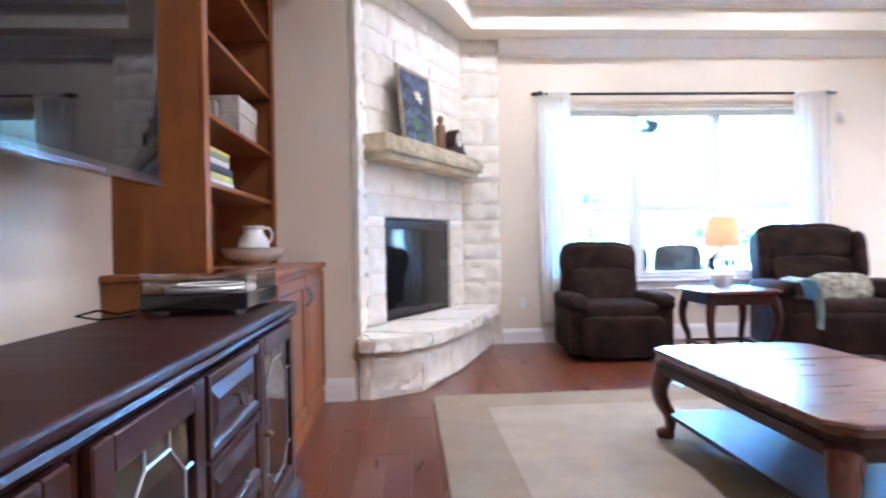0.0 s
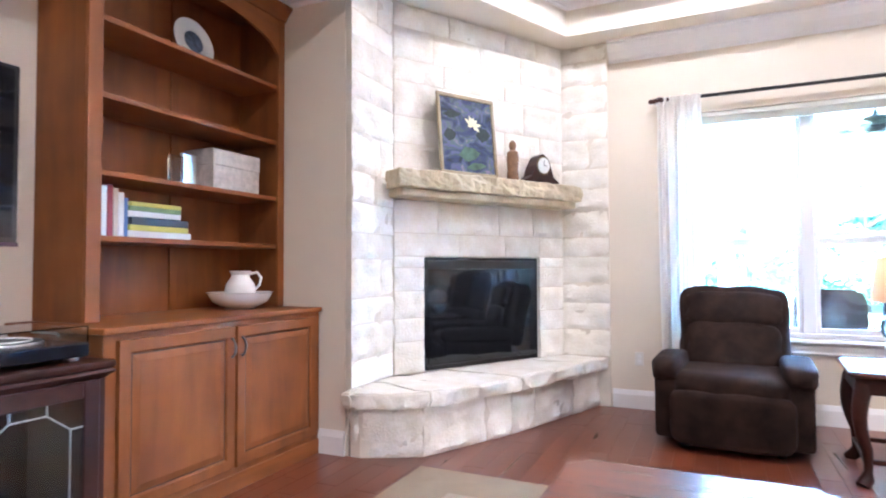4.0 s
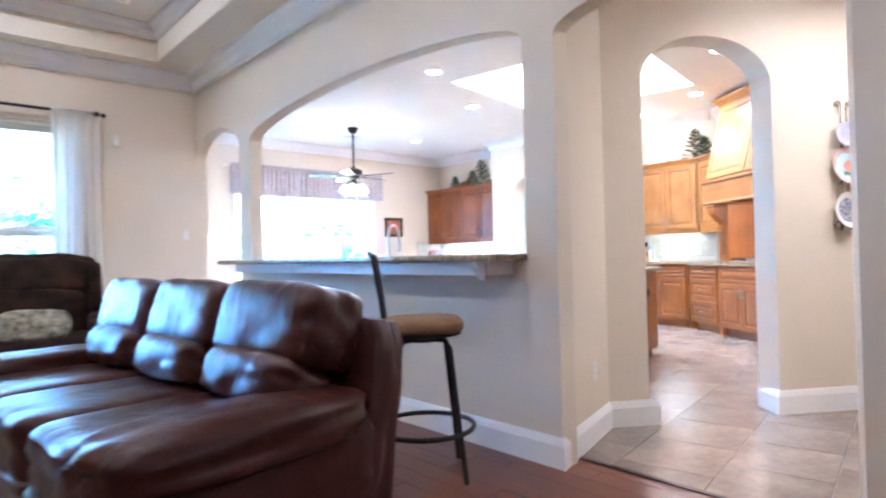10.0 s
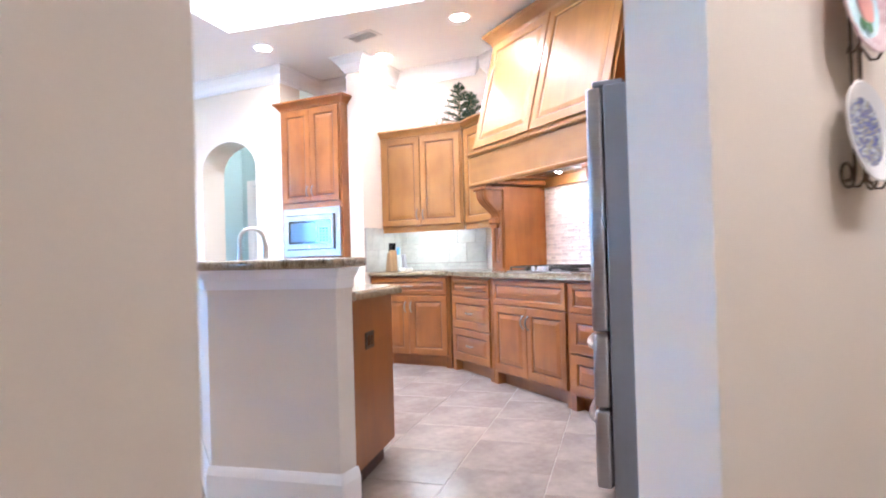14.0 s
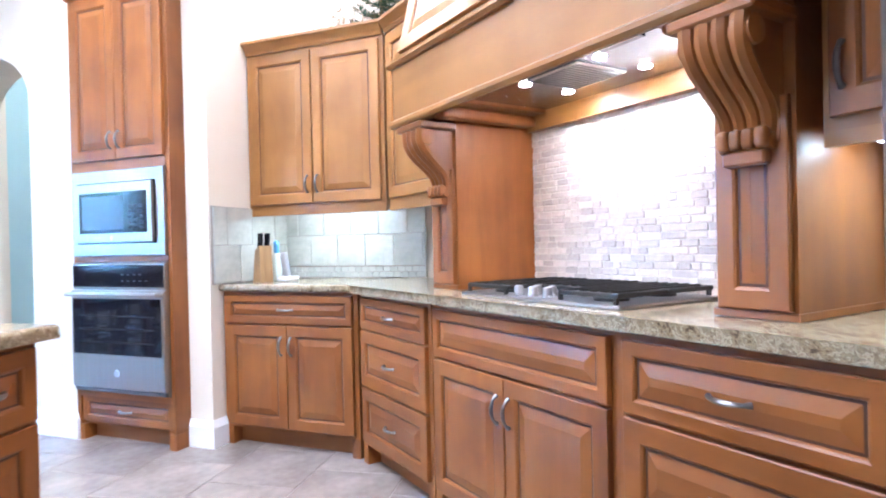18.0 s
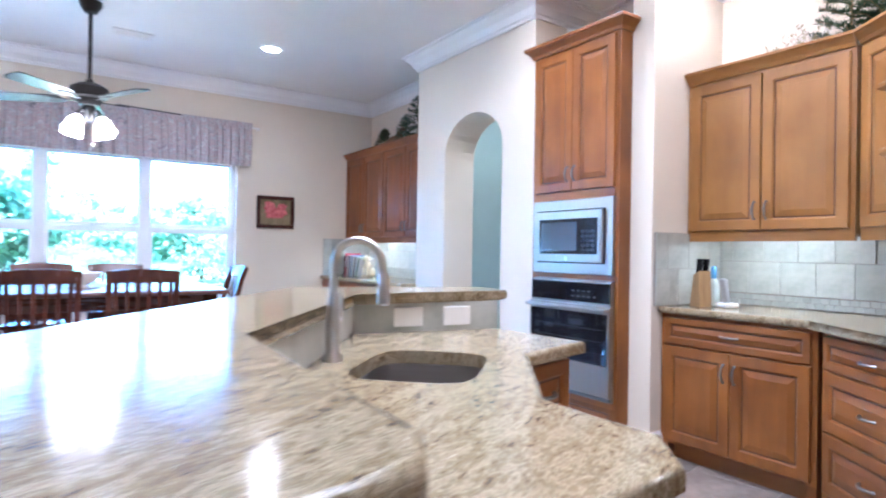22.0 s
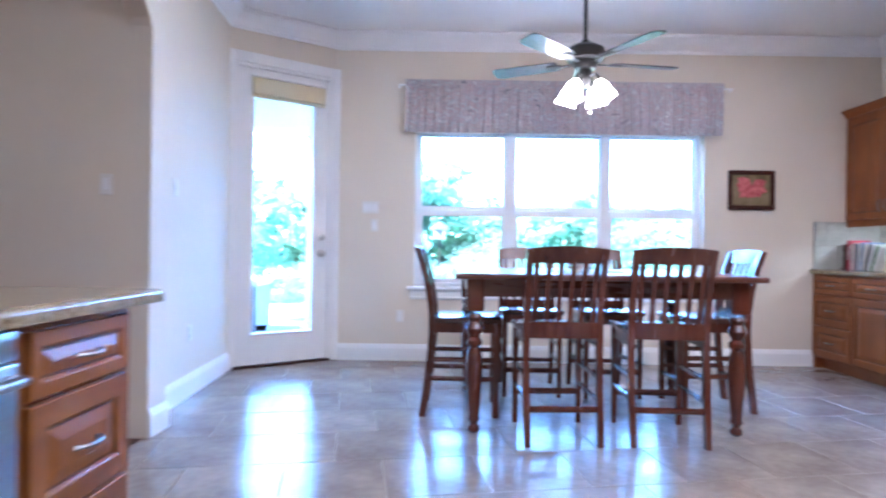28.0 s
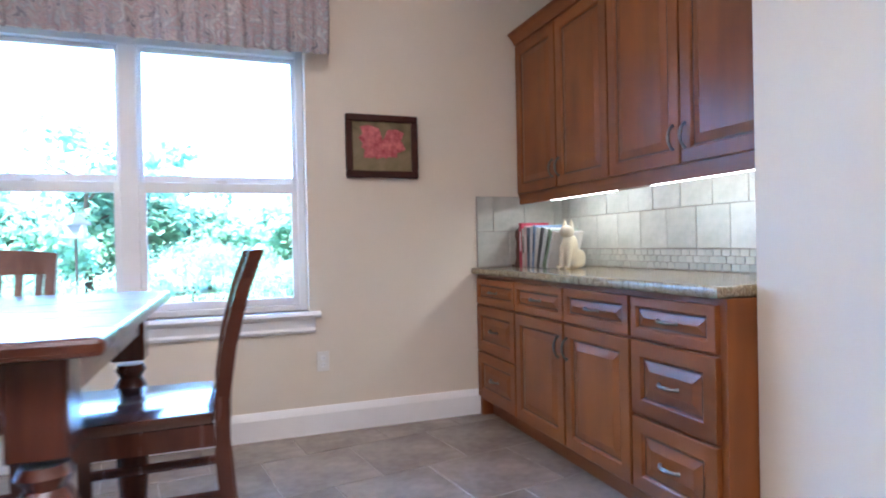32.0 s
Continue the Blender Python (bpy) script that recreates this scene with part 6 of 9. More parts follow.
# turntable
t = thing("turntable", "black record player with a clear dust cover on the console", "turntable", at(FACE_W, -2.12, 3.03, 0.826))
part("plinth", bx(0, 0.43, 0.0, 0.35, 0.018, 0.075, 0.006, 2), M_BLACK, t)
part("platter", lathe(bmesh.new(), [(0.15, 0.076), (0.152, 0.086), (0.148, 0.092)], 32, Matrix.Translation((0.18, 0.175, 0))), M_NICKEL, t, smooth=True)
part("slip_mat", lathe(bmesh.new(), [(0.145, 0.0925), (0.144, 0.095)], 32, Matrix.Translation((0.18, 0.175, 0))), M_IRON, t)
part("mat_emblem", tube(bmesh.new(), [(0.18 + 0.11 * math.cos(2 * math.pi * k / 24), 0.175 + 0.11 * math.sin(2 * math.pi * k / 24), 0.096) for k in range(25)], 0.004, 6), M_PLATE, t)
part("tonearm", tube(bmesh.new(), [(0.37, 0.29, 0.11), (0.37, 0.12, 0.11), (0.34, 0.06, 0.105)], 0.005, 8), M_NICKEL, t, smooth=True)
cv = glass("acrylic_cover", (0.92, 0.94, 0.95))
bm = bx(0.004, 0.426, 0.004, 0.346, 0.137, 0.141)
for a in ((0.004, 0.008, 0.004, 0.346), (0.422, 0.426, 0.004, 0.346), (0.008, 0.422, 0.004, 0.008), (0.008, 0.422, 0.342, 0.346)):
    box(bm, *a, 0.0765, 0.137)
o = part("dust_cover", bm, cv, t, "clear acrylic dust cover")
o.visible_shadow = False
for x in (0.045, 0.385):
    for y in (0.045, 0.30):
        part("foot", lathe(bmesh.new(), [(0.024, 0), (0.026, 0.006), (0.026, 0.018)], 14, Matrix.Translation((x, y, 0))), M_NICKEL, t, "silver foot", smooth=True)
t = thing("power_cord", "black power cord behind the turntable", "cable")
part("cord", tube(bmesh.new(), [(-2.50, 3.05, 0.83), (-2.56, 2.95, 0.832), (-2.60, 2.90, 0.85), (-2.575, 2.98, 0.858), (-2.57, 3.1, 0.832), (-2.57, 3.4, 0.83)], 0.004, 6), M_BLACK, t, smooth=True)

# television
t = thing("television", "large flat black television mounted on the wall", "television", at(FACE_W, -2.55, 1.98, 0))
part("panel", bx(0, 1.44, 0.0, 0.045, 1.295, 2.085, 0.008, 2), M_BLACK, t)
part("screen", bx(0.025, 1.415, -0.003, 0.0, 1.335, 2.065), surface("tv_glass", (0.004, 0.004, 0.006), 0.03, var=0.1, bump=0.0, spec=0.20), t, "dark glossy screen")
part("lower_edge", bx(0.0, 1.44, -0.004, 0.0, 1.295, 1.312), surface("tv_edge", (0.06, 0.025, 0.045), 0.1, var=0.1, bump=0), t)
part("mount", bx(0.6, 0.85, 0.045, 0.309, 1.6, 1.8), M_IRON, t)

# built-in bookcase: lower cabinet and arched shelves
t = thing("bookcase", "reddish-brown maple bookcase with an arched top over a two-door cabinet", "bookcase", at(FACE_W, -2.17, 3.555))
BW = 1.495
bm = bx(0, BW, 0.0, 0.685, 0.095, 0.915)
part("cabinet", bm, M_SHELFW, t)
part("plinth", bx(0, BW, -0.008, 0.6, 0.0, 0.095, 0.004), M_SHELFH, t)
part("counter", bx(-0.02, BW, -0.03, 0.685, 0.915, 0.945, 0.008, 2), M_SHELFH, t)
front(t, "door", 0.06, 0.74, 0.13, 0.885, "rt", material=M_SHELFW)
front(t, "door", 0.755, BW - 0.05, 0.13, 0.885, "lt", material=M_SHELFW)
U0, U1, FY = 0.11, BW, 0.31
part("side_panel", bx(U0, U0 + 0.03, FY, 0.688, 0.946, 2.92), M_SHELFW, t)
part("side_panel", bx(U1 - 0.03, U1, FY, 0.688, 0.946, 2.92), M_SHELFW, t)
part("back_panel", bx(U0 + 0.03, U1 - 0.03, 0.665, 0.688, 0.946, 2.92), M_SHELFW, t)
bm = bx(U0, U0 + 0.075, FY - 0.02, FY, 0.946, 2.92, 0.003)
part("stile", bm, M_SHELFW, t)
part("stile", bx(U1 - 0.06, U1, FY - 0.02, FY, 0.946, 2.92, 0.003), M_SHELFW, t)
bm = bmesh.new()
n = 18
a0, a1, zs, za = U0 + 0.075, U1 - 0.06, 2.62, 2.80
low = [((a0 + a1) / 2 - (a1 - a0) / 2 * math.cos(math.pi * k / n), zs + (za - zs) * math.sin(math.pi * k / n)) for k in range(n + 1)]
for (xa, za_), (xb, zb_) in zip(low, low[1:]):
    prism(bm, [(xa, za_), (xb, zb_), (xb, 2.92), (xa, 2.92)], -FY, -FY + 0.02, Matrix(((1, 0, 0, 0), (0, 0, -1, 0), (0, 1, 0, 0), (0, 0, 0, 1))))
bmesh.ops.remove_doubles(bm, verts=bm.verts, dist=0.0005)
part("arched_valance", bm, M_SHELFH, t)
part("top", bx(U0, U1, FY, 0.688, 2.92, 2.94), M_SHELFW, t)
part("crown", sweep(bmesh.new(), [(0, 2.885), (-0.012, 2.885), (-0.02, 2.905), (-0.055, 2.95), (-0.065, 2.955), (-0.065, 2.975), (0, 2.975)], [(U0, 0.688), (U0, FY - 0.02), (U1, FY - 0.02)]), M_SHELFH, t)
for z in (2.44, 2.06, 1.68, 1.36):
    part("shelf", bx(U0 + 0.03, U1 - 0.03, FY + 0.002, 0.664, z - 0.028, z, 0.003), M_SHELFH, t)
part("centre_stile", bx(0.88, 0.93, 0.65, 0.665, 0.95, 2.9), M_SHELFW, t)


def book(m, w, h, d, col, label, flat=False):
    t = thing("book", label, "book", m, "books")
    part("cover", bx(0, w, 0, d, 0, h, 0.0015), col, t)
    part("pages", bx(0.002, w - 0.002, d, d + 0.002, 0.003, h - 0.003), M_PLATE, t)
    return t


BK = [surface("book_white", (0.62, 0.60, 0.57), 0.6, var=0.1), surface("book_red", (0.30, 0.04, 0.05), 0.5, var=0.15), surface("book_blue", (0.07, 0.14, 0.32), 0.5, var=0.15), surface("book_black", (0.03, 0.03, 0.035), 0.5, var=0.2), surface("book_yellow", (0.55, 0.50, 0.10), 0.5, var=0.15), surface("book_green", (0.16, 0.24, 0.10), 0.5, var=0.15), surface("book_tan", (0.48, 0.38, 0.28), 0.5, var=0.15)]
BKN = ["white", "red", "blue", "black", "yellow", "green", "tan"]
y = 3.765
for k, (c, w, h) in enumerate(((3, 0.020, 0.23), (0, 0.028, 0.25), (1, 0.030, 0.26), (6, 0.026, 0.245), (0, 0.028, 0.225), (2, 0.020, 0.20))):
    book(at(FACE_W, -2.53, y, 1.361), w, h, 0.17, BK[c], f"upright {BKN[c]} hardback book on the shelf")
    y += w + 0.003
z = 1.361
for k, (c, w, h) in enumerate(((0, 0.40, 0.035), (4, 0.37, 0.03), (3, 0.36, 0.04), (0, 0.33, 0.03), (5, 0.32, 0.025), (4, 0.31, 0.022))):
    book(at(FACE_W, -2.53, 3.93 + 0.012 * (k % 3), z), w, h, 0.22, BK[c], f"large {BKN[c]} book lying in a stack")
    z += h + 0.001
M_BOXP = surface("floral_paper", (0.52, 0.48, 0.44), 0.7, var=0.25, scale=22, grain=60, alt=(0.66, 0.60, 0.55))
t = thing("keepsake_box", "pale floral paper-covered keepsake box with a lid", "box", at(FACE_W, -2.54, 4.50, 1.681))
part("body", bx(0.004, 0.40, 0.004, 0.24, 0, 0.15, 0.003), M_BOXP, t)
part("lid", bx(0, 0.404, 0, 0.244, 0.15, 0.25, 0.004), M_BOXP, t)
t = thing("glass_block", "small clear glass frame on the shelf", "frame", at(FACE_W, -2.60, 4.24, 1.681))
part("frame", bx(0, 0.10, 0, 0.02, 0, 0.17, 0.003), glass("frame_glass"), t)
t = thing("photo_frame", "small silver photo frame behind the box", "frame", at(FACE_W, -2.64, 4.36, 1.681))
part("frame", bx(0, 0.11, 0, 0.02, 0, 0.20, 0.004), M_NICKEL, t)
t = thing("wash_bowl", "white porcelain wash bowl on the bookcase counter", "bowl", pose(-2.53, 4.72, 0.9455))
part("bowl", lathe(bmesh.new(), [(0.09, 0), (0.095, 0.010), (0.12, 0.018), (0.165, 0.045), (0.185, 0.075), (0.195, 0.10), (0.205, 0.105), (0.19, 0.105), (0.155, 0.055), (0.09, 0.03), (0.02, 0.028)], 32), M_PORC, t, smooth=True)
t = thing("pitcher", "white porcelain pitcher standing in the wash bowl", "pitcher", pose(-2.53, 4.72, 0.974, 0, 0, -48))
part("body", lathe(bmesh.new(), [(0.055, 0), (0.06, 0.008), (0.085, 0.05), (0.095, 0.09), (0.085, 0.13), (0.06, 0.165), (0.055, 0.185), (0.068, 0.21), (0.062, 0.21), (0.05, 0.185), (0.02, 0.18)], 28), M_PORC, t, smooth=True)
part("handle", tube(bmesh.new(), [(0.0, 0.055, 0.19), (0.0, 0.10, 0.20), (0.0, 0.125, 0.165), (0.0, 0.115, 0.12), (0.0, 0.085, 0.09)], 0.009, 8), M_PORC, t, smooth=True)
t = thing("display_plate", "white china plate with a painted scene on a stand", "plate", pose(-2.72, 4.50, 2.60))
ob = part("plate", lathe(bmesh.new(), [(0.09, 0.0), (0.15, 0.012), (0.152, 0.016), (0.10, 0.008), (0.02, 0.006)], 32), M_PORC, t, smooth=True)
ob.matrix_basis = pose(0, 0, 0, 0, 78, 0)
ob2 = part("painted_scene", lathe(bmesh.new(), [(0.07, 0.0095), (0.069, 0.0115)], 20), surface("plate_scene", (0.10, 0.14, 0.22), 0.3, var=0.6, scale=30), ob)
part("stand", bx(-0.09, 0.05, -0.06, 0.06, -0.16, -0.146, 0.004), M_IRON, t)

# fireplace
t = thing("stone_fireplace", "cream limestone corner fireplace with a raised stone hearth", "fireplace")
FO, FQ = Vector((-1.93, 5.59)), Vector((-1.055, 7.075))
FU = (FQ - FO).normalized()
FN = Vector((-FU.y, FU.x))
FMX = Matrix(((FU.x, FN.x, 0, FO.x), (FU.y, FN.y, 0, FO.y), (0, 0, 1, 0), (0, 0, 0, 1)))   # x along the face, y into the wall
FL = (FQ - FO).length


def stone(parent, m, w, h, d, seed, rough=0.010):
    """One ashlar block with a rock face to -y and chipped arrises."""
    bm = bmesh.new()
    nx, nz = max(4, int(w / 0.036)), max(4, int(h / 0.034))
    vs = {}
    for i in range(nx + 1):
        for k in range(nz + 1):
            e = (i in (0, nx)) or (k in (0, nz))
            x, z = w * i / nx, h * k / nz
            nn = noise.noise(Vector((x * 7 + seed * 3.7, z * 10, seed * 1.3)))
            nn += 0.6 * noise.noise(Vector((x * 19 + seed, z * 26, seed * 2.1)))
            y = -d + rough * 0.8 + (rough * 0.55 + rough * 0.45 * nn if e else rough * 0.95 * nn)
            jx = 0.004 * noise.noise(Vector((x * 14, z * 14, seed))) if e else 0
            vs[i, k] = bm.verts.new((min(max(x + jx, 0.002), w - 0.002), y, min(max(z + jx, 0.002), h - 0.002)))
    for i in range(nx):
        for k in range(nz):
            bm.faces.new((vs[i, k], vs[i + 1, k], vs[i + 1, k + 1], vs[i, k + 1]))
    rim = [vs[i, 0] for i in range(nx)] + [vs[nx, k] for k in range(nz)] + [vs[i, nz] for i in range(nx, 0, -1)] + [vs[0, k] for k in range(nz, 0, -1)]
    back = [bm.verts.new((v.co.x, 0, v.co.z)) for v in rim]
    for k in range(len(rim)):
        bm.faces.new((rim[k], back[k], back[(k + 1) % len(rim)], rim[(k + 1) % len(rim)]))
    ob = part("stone", bm, M_STONE, parent, smooth=True)
    ob.matrix_basis = m
    return ob


rng = random.Random(5)


def courses(m, w, z0, z1, hole=None, d=0.05, wide=0.42, seed=0, rough=0.010):
    z, row = z0, 0
    while z < z1 - 0.02:
        h = rng.choice((0.17, 0.20, 0.23, 0.26))
        if z1 - z - h < 0.10:
            h = z1 - z
        if hole:
            for zc in (hole[2], hole[3]):
                if z < zc - 0.01 < z + h:
                    h = zc - z
        spans = [(0, w)]
        if hole and z + h / 2 > hole[2] and z + h / 2 < hole[3]:
            spans = [(0, hole[0]), (hole[1], w)]
        for a, b in spans:
            x = a
            while x < b - 0.01:
                ww = wide * rng.uniform(0.65, 1.35)
                if b - x - ww < 0.16:
                    ww = b - x
                stone(t, m @ Matrix.Translation((x + 0.002, 0, z + 0.002)), ww - 0.004, h - 0.004, d, row * 7 + seed + x * 11, rough)
                x += ww
        z += h
        row += 1


part("mortar", prism(bmesh.new(), [(-1.968, 5.062), (-1.945, 5.062), (-1.935, 5.60), (-1.06, 7.085), (-0.635, 7.10), (-0.635, 7.128), (-1.10, 7.128), (-1.968, 5.66)], 0.0, 3.149), M_MORTAR, t)
HOLE = (0.26, 1.435, 0.43, 1.285)
bm = bmesh.new()
for a in ((0.0, FL, HOLE[3], 3.148), (0.0, HOLE[0] - 0.006, 0.43, HOLE[3]), (HOLE[1] + 0.006, FL, 0.43, HOLE[3])):
    box(bm, a[0], a[1], -0.031, 0.0, a[2], a[3])
part("mortar_bed", bm, M_MORTAR, t).matrix_basis = FMX
part("mortar_bed", bx(-1.944, -1.914, 5.047, 5.585, 0.43, 3.148), M_MORTAR, t)
part("mortar_bed", bx(-1.05, -0.627, 7.072, 7.10, 0.43, 3.148), M_MORTAR, t)
courses(FMX, FL, 0.43, 3.148, HOLE, 0.066, 0.50, 0, 0.022)
mw, lw = frame_on((-1.925, 5.045), (-1.925, 5.60))
courses(mw @ Matrix.Translation((0, 0.02, 0)), lw - 0.02, 0.43, 3.148, None, 0.068, 0.40, 50, 0.026)
mw2, lw2 = frame_on((-1.055, 7.10), (-0.625, 7.10))
courses(mw2, lw2, 0.43, 3.148, None, 0.064, 0.40, 90, 0.026)
# firebox
fb = part("firebox", bx(HOLE[0] + 0.01, HOLE[1] - 0.01, -0.012, 0.0, HOLE[2], HOLE[3] - 0.01), M_BLACK, t, "black steel gas firebox")
fb.matrix_basis = FMX
g = part("firebox_glass", bx(HOLE[0] + 0.05, HOLE[1] - 0.05, -0.018, -0.012, HOLE[2] + 0.05, HOLE[3] - 0.12), M_DARKGLASS, fb, "dark firebox glass")
part("louvre", bx(HOLE[0] + 0.03, HOLE[1] - 0.03, -0.028, -0.012, HOLE[3] - 0.10, HOLE[3] - 0.03, 0.004), M_IRON, fb)
part("louvre", bx(HOLE[0] + 0.03, HOLE[1] - 0.03, -0.026, -0.012, HOLE[2] + 0.005, HOLE[2] + 0.035, 0.004), M_IRON, fb)
# hearth: faced stones under thick overhanging slabs
hl_ = [(-1.95, 5.045), (-1.86, 5.03), (-1.47, 5.22), (-1.12, 5.95), (-0.70, 7.10)]
part("hearth_core", prism(bmesh.new(), [(-1.93, 5.06), (-1.86, 5.06), (-1.50, 5.24), (-1.15, 5.96), (-0.74, 7.09), (-1.06, 7.08), (-1.93, 5.59)], 0, 0.33), M_MORTAR, t)
for p_, q_ in zip(hl_, hl_[1:]):
    mh, lh = frame_on(p_, q_)
    x = 0.0
    while x < lh - 0.02:
        ww = 0.40 * rng.uniform(0.6, 1.4)
        if lh - x - ww < 0.2:
            ww = lh - x
        stone(t, mh @ Matrix.Translation((x, 0.05, 0)), ww - 0.006, 0.33, 0.065, x * 5 + 3 + p_[0], 0.036)
        x += ww
tops = [(-1.96, 4.98), (-1.84, 4.94), (-1.43, 5.17), (-1.06, 5.92), (-0.64, 7.10)]
cuts = []
for p_, q_ in zip(tops, tops[1:]):
    n_ = max(1, round((Vector(q_) - Vector(p_)).length / 0.36))
    for k in range(n_):
        cuts.append(Vector(p_).lerp(Vector(q_), k / n_))
cuts.append(Vector(tops[-1]))
bk = [Vector((-1.93, 5.08)).lerp(Vector((-1.93, 5.6)), min(1, k / 4)) if k < 4 else FO.lerp(FQ, (k - 3) / (len(cuts) - 4)) for k in range(len(cuts))]
for k in range(len(cuts) - 1):
    a, b = cuts[k], cuts[k + 1]
    mid = (a + b) / 2
    nrm = Vector((b.y - a.y, a.x - b.x)).normalized() * rng.uniform(0.0, 0.05)
    bm = prism(bmesh.new(), [a.to_tuple(), (mid + nrm).to_tuple(), b.to_tuple(), bk[k + 1].to_tuple(), bk[k].to_tuple()], 0.328, 0.425 + rng.uniform(-0.004, 0.004))
    bmesh.ops.bevel(bm, geom=bm.edges[:], offset=0.012, segments=2, affect="EDGES")
    bmesh.ops.subdivide_edges(bm, edges=[e for e in bm.edges if e.calc_length() > 0.06], cuts=4, use_grid_fill=True)
    for v in bm.verts:
        v.co += Vector((noise.noise(v.co * 13), noise.noise(v.co * 13 + Vector((5, 0, 0))), 0.4 * noise.noise(v.co * 9))) * 0.030
    part("hearth_slab", bm, M_STONE, t, "rough-edged cream limestone slab", smooth=True)
# mantel shelf
M_MANTEL = surface("mantel_stone", (0.60, 0.50, 0.32), 0.9, var=0.3, scale=6, grain=40, bump=0.6, dist=0.008, alt=(0.76, 0.67, 0.48))
bm = bx(-0.10, FL - 0.02, -0.29, -0.03, 1.755, 1.885, 0.012, 2)
bmesh.ops.subdivide_edges(bm, edges=[e for e in bm.edges if e.calc_length() > 0.3], cuts=44, use_grid_fill=True)
bmesh.ops.subdivide_edges(bm, edges=[e for e in bm.edges if e.calc_length() > 0.08], cuts=3, use_grid_fill=True)
for v in bm.verts:
    v.co += Vector((0, noise.noise(v.co * 22), noise.noise(v.co * 14 + Vector((3, 1, 0))) * 0.35)) * (0.026 if v.co.y < -0.25 else 0.008)
ob = part("mantel_shelf", bm, M_MANTEL, t, "rough tan limestone mantel shelf")
ob.matrix_basis = FMX
bm = bx(-0.06, FL - 0.06, -0.25, -0.03, 1.70, 1.757, 0.012, 2)
ob = part("mantel_bed", bm, M_MANTEL, t)
ob.matrix_basis = FMX

# mantel things
def paint_mat(name, cols, scale, dist=1.5, stretch=(1, 1, 1)):
    """Brushed blotches of paint in the given colours."""
    mt, nt, b = nodes_of(name)
    L = nt.links.new
    tc = nt.nodes.new("ShaderNodeTexCoord")
    mp = nt.nodes.new("ShaderNodeMapping")
    mp.inputs["Scale"].default_value = stretch
    n = nt.nodes.new("ShaderNodeTexNoise")
    n.inputs["Scale"].default_value, n.inputs["Detail"].default_value, n.inputs["Distortion"].default_value = scale, 3, dist
    L(tc.outputs["Object"], mp.inputs["Vector"])
    L(mp.outputs["Vector"], n.inputs["Vector"])
    r = nt.nodes.new("ShaderNodeValToRGB")
    while len(r.color_ramp.elements) < len(cols):
        r.color_ramp.elements.new(0.5)
    for e, (p_, c) in zip(r.color_ramp.elements, cols):
        e.position, e.color = p_, (*c, 1)
    L(n.outputs["Fac"], r.inputs["Fac"])
    L(r.outputs["Color"], b.inputs["Base Color"])
    b.inputs["Roughness"].default_value = 0.55
    return mt


def petal(bm, cx, cz, ang, ln, wd, y):
    c, s = math.cos(ang), math.sin(ang)
    pts = [(0, 0), (0.35 * ln, wd), (0.75 * ln, wd * 0.7), (ln, 0), (0.75 * ln, -wd * 0.7), (0.35 * ln, -wd)]
    prism(bm, [(cx + c * a - s * b, cz + s * a + c * b) for a, b in pts], -y - 0.002, -y, Matrix(((1, 0, 0, 0), (0, 0, -1, 0), (0, 1, 0, 0), (0, 0, 0, 1))))


t = thing("water_lily_painting", "framed water lily painting leaning on the stone mantel", "painting", FMX @ Matrix.Translation((0.30, -0.19, 1.886)) @ pose(0, 0, 0, -6, 0, 0) @ Matrix.Diagonal((0.87, 1, 1, 1)))
M_FRAMEW = surface("gilt_frame", (0.36, 0.29, 0.18), 0.5, 0.2, var=0.3, grain=60)
for a in ((0, 0.62, 0, 0.03), (0, 0.62, 0.60, 0.63), (0, 0.03, 0.03, 0.60), (0.59, 0.62, 0.03, 0.60)):
    part("frame_rail", bx(a[0], a[1], -0.022, 0.0, a[2], a[3], 0.004), M_FRAMEW, t)
cvs = part("canvas", bx(0.03, 0.59, -0.010, 0.0, 0.03, 0.60), paint_mat("pond_paint", ((0.32, (0.012, 0.022, 0.030)), (0.43, (0.035, 0.045, 0.13)), (0.50, (0.06, 0.095, 0.10)), (0.56, (0.10, 0.10, 0.24)), (0.63, (0.08, 0.13, 0.10)), (0.72, (0.24, 0.19, 0.30))), 6.5, 1.2, (1, 1, 1.6)), t, "dark blue and violet pond")
bm = bmesh.new()
for k, (a, ln) in enumerate(((-25, 0.085), (10, 0.10), (45, 0.075), (80, 0.07), (115, 0.085), (150, 0.10), (185, 0.06))):
    petal(bm, 0.37, 0.40, radians(a), ln, 0.015, -0.0125 - 0.001 * k)
part("lily", bm, surface("lily_paint", (0.80, 0.75, 0.50), 0.5, var=0.1), cvs, "cream water lily")
M_PADP = surface("pad_paint", (0.018, 0.03, 0.03), 0.5, var=0.5, scale=20)
M_REEDP = surface("reed_paint", (0.07, 0.13, 0.08), 0.5, var=0.5, scale=14)
for cx, cz, ln, wd, mt_ in ((0.40, 0.33, 0.17, 0.06, M_PADP), (0.05, 0.30, 0.14, 0.05, M_PADP), (0.06, 0.46, 0.20, 0.03, M_PADP), (0.20, 0.16, 0.24, 0.06, M_REEDP), (0.28, 0.07, 0.22, 0.03, M_REEDP)):
    bm = bmesh.new()
    petal(bm, cx, cz, 0.12, ln, wd, -0.0115)
    part("lily_pad", bm, mt_, cvs)
t = thing("wooden_figure", "small carved wooden figurine on the mantel", "figurine", FMX @ Matrix.Translation((1.03, -0.16, 1.886)))
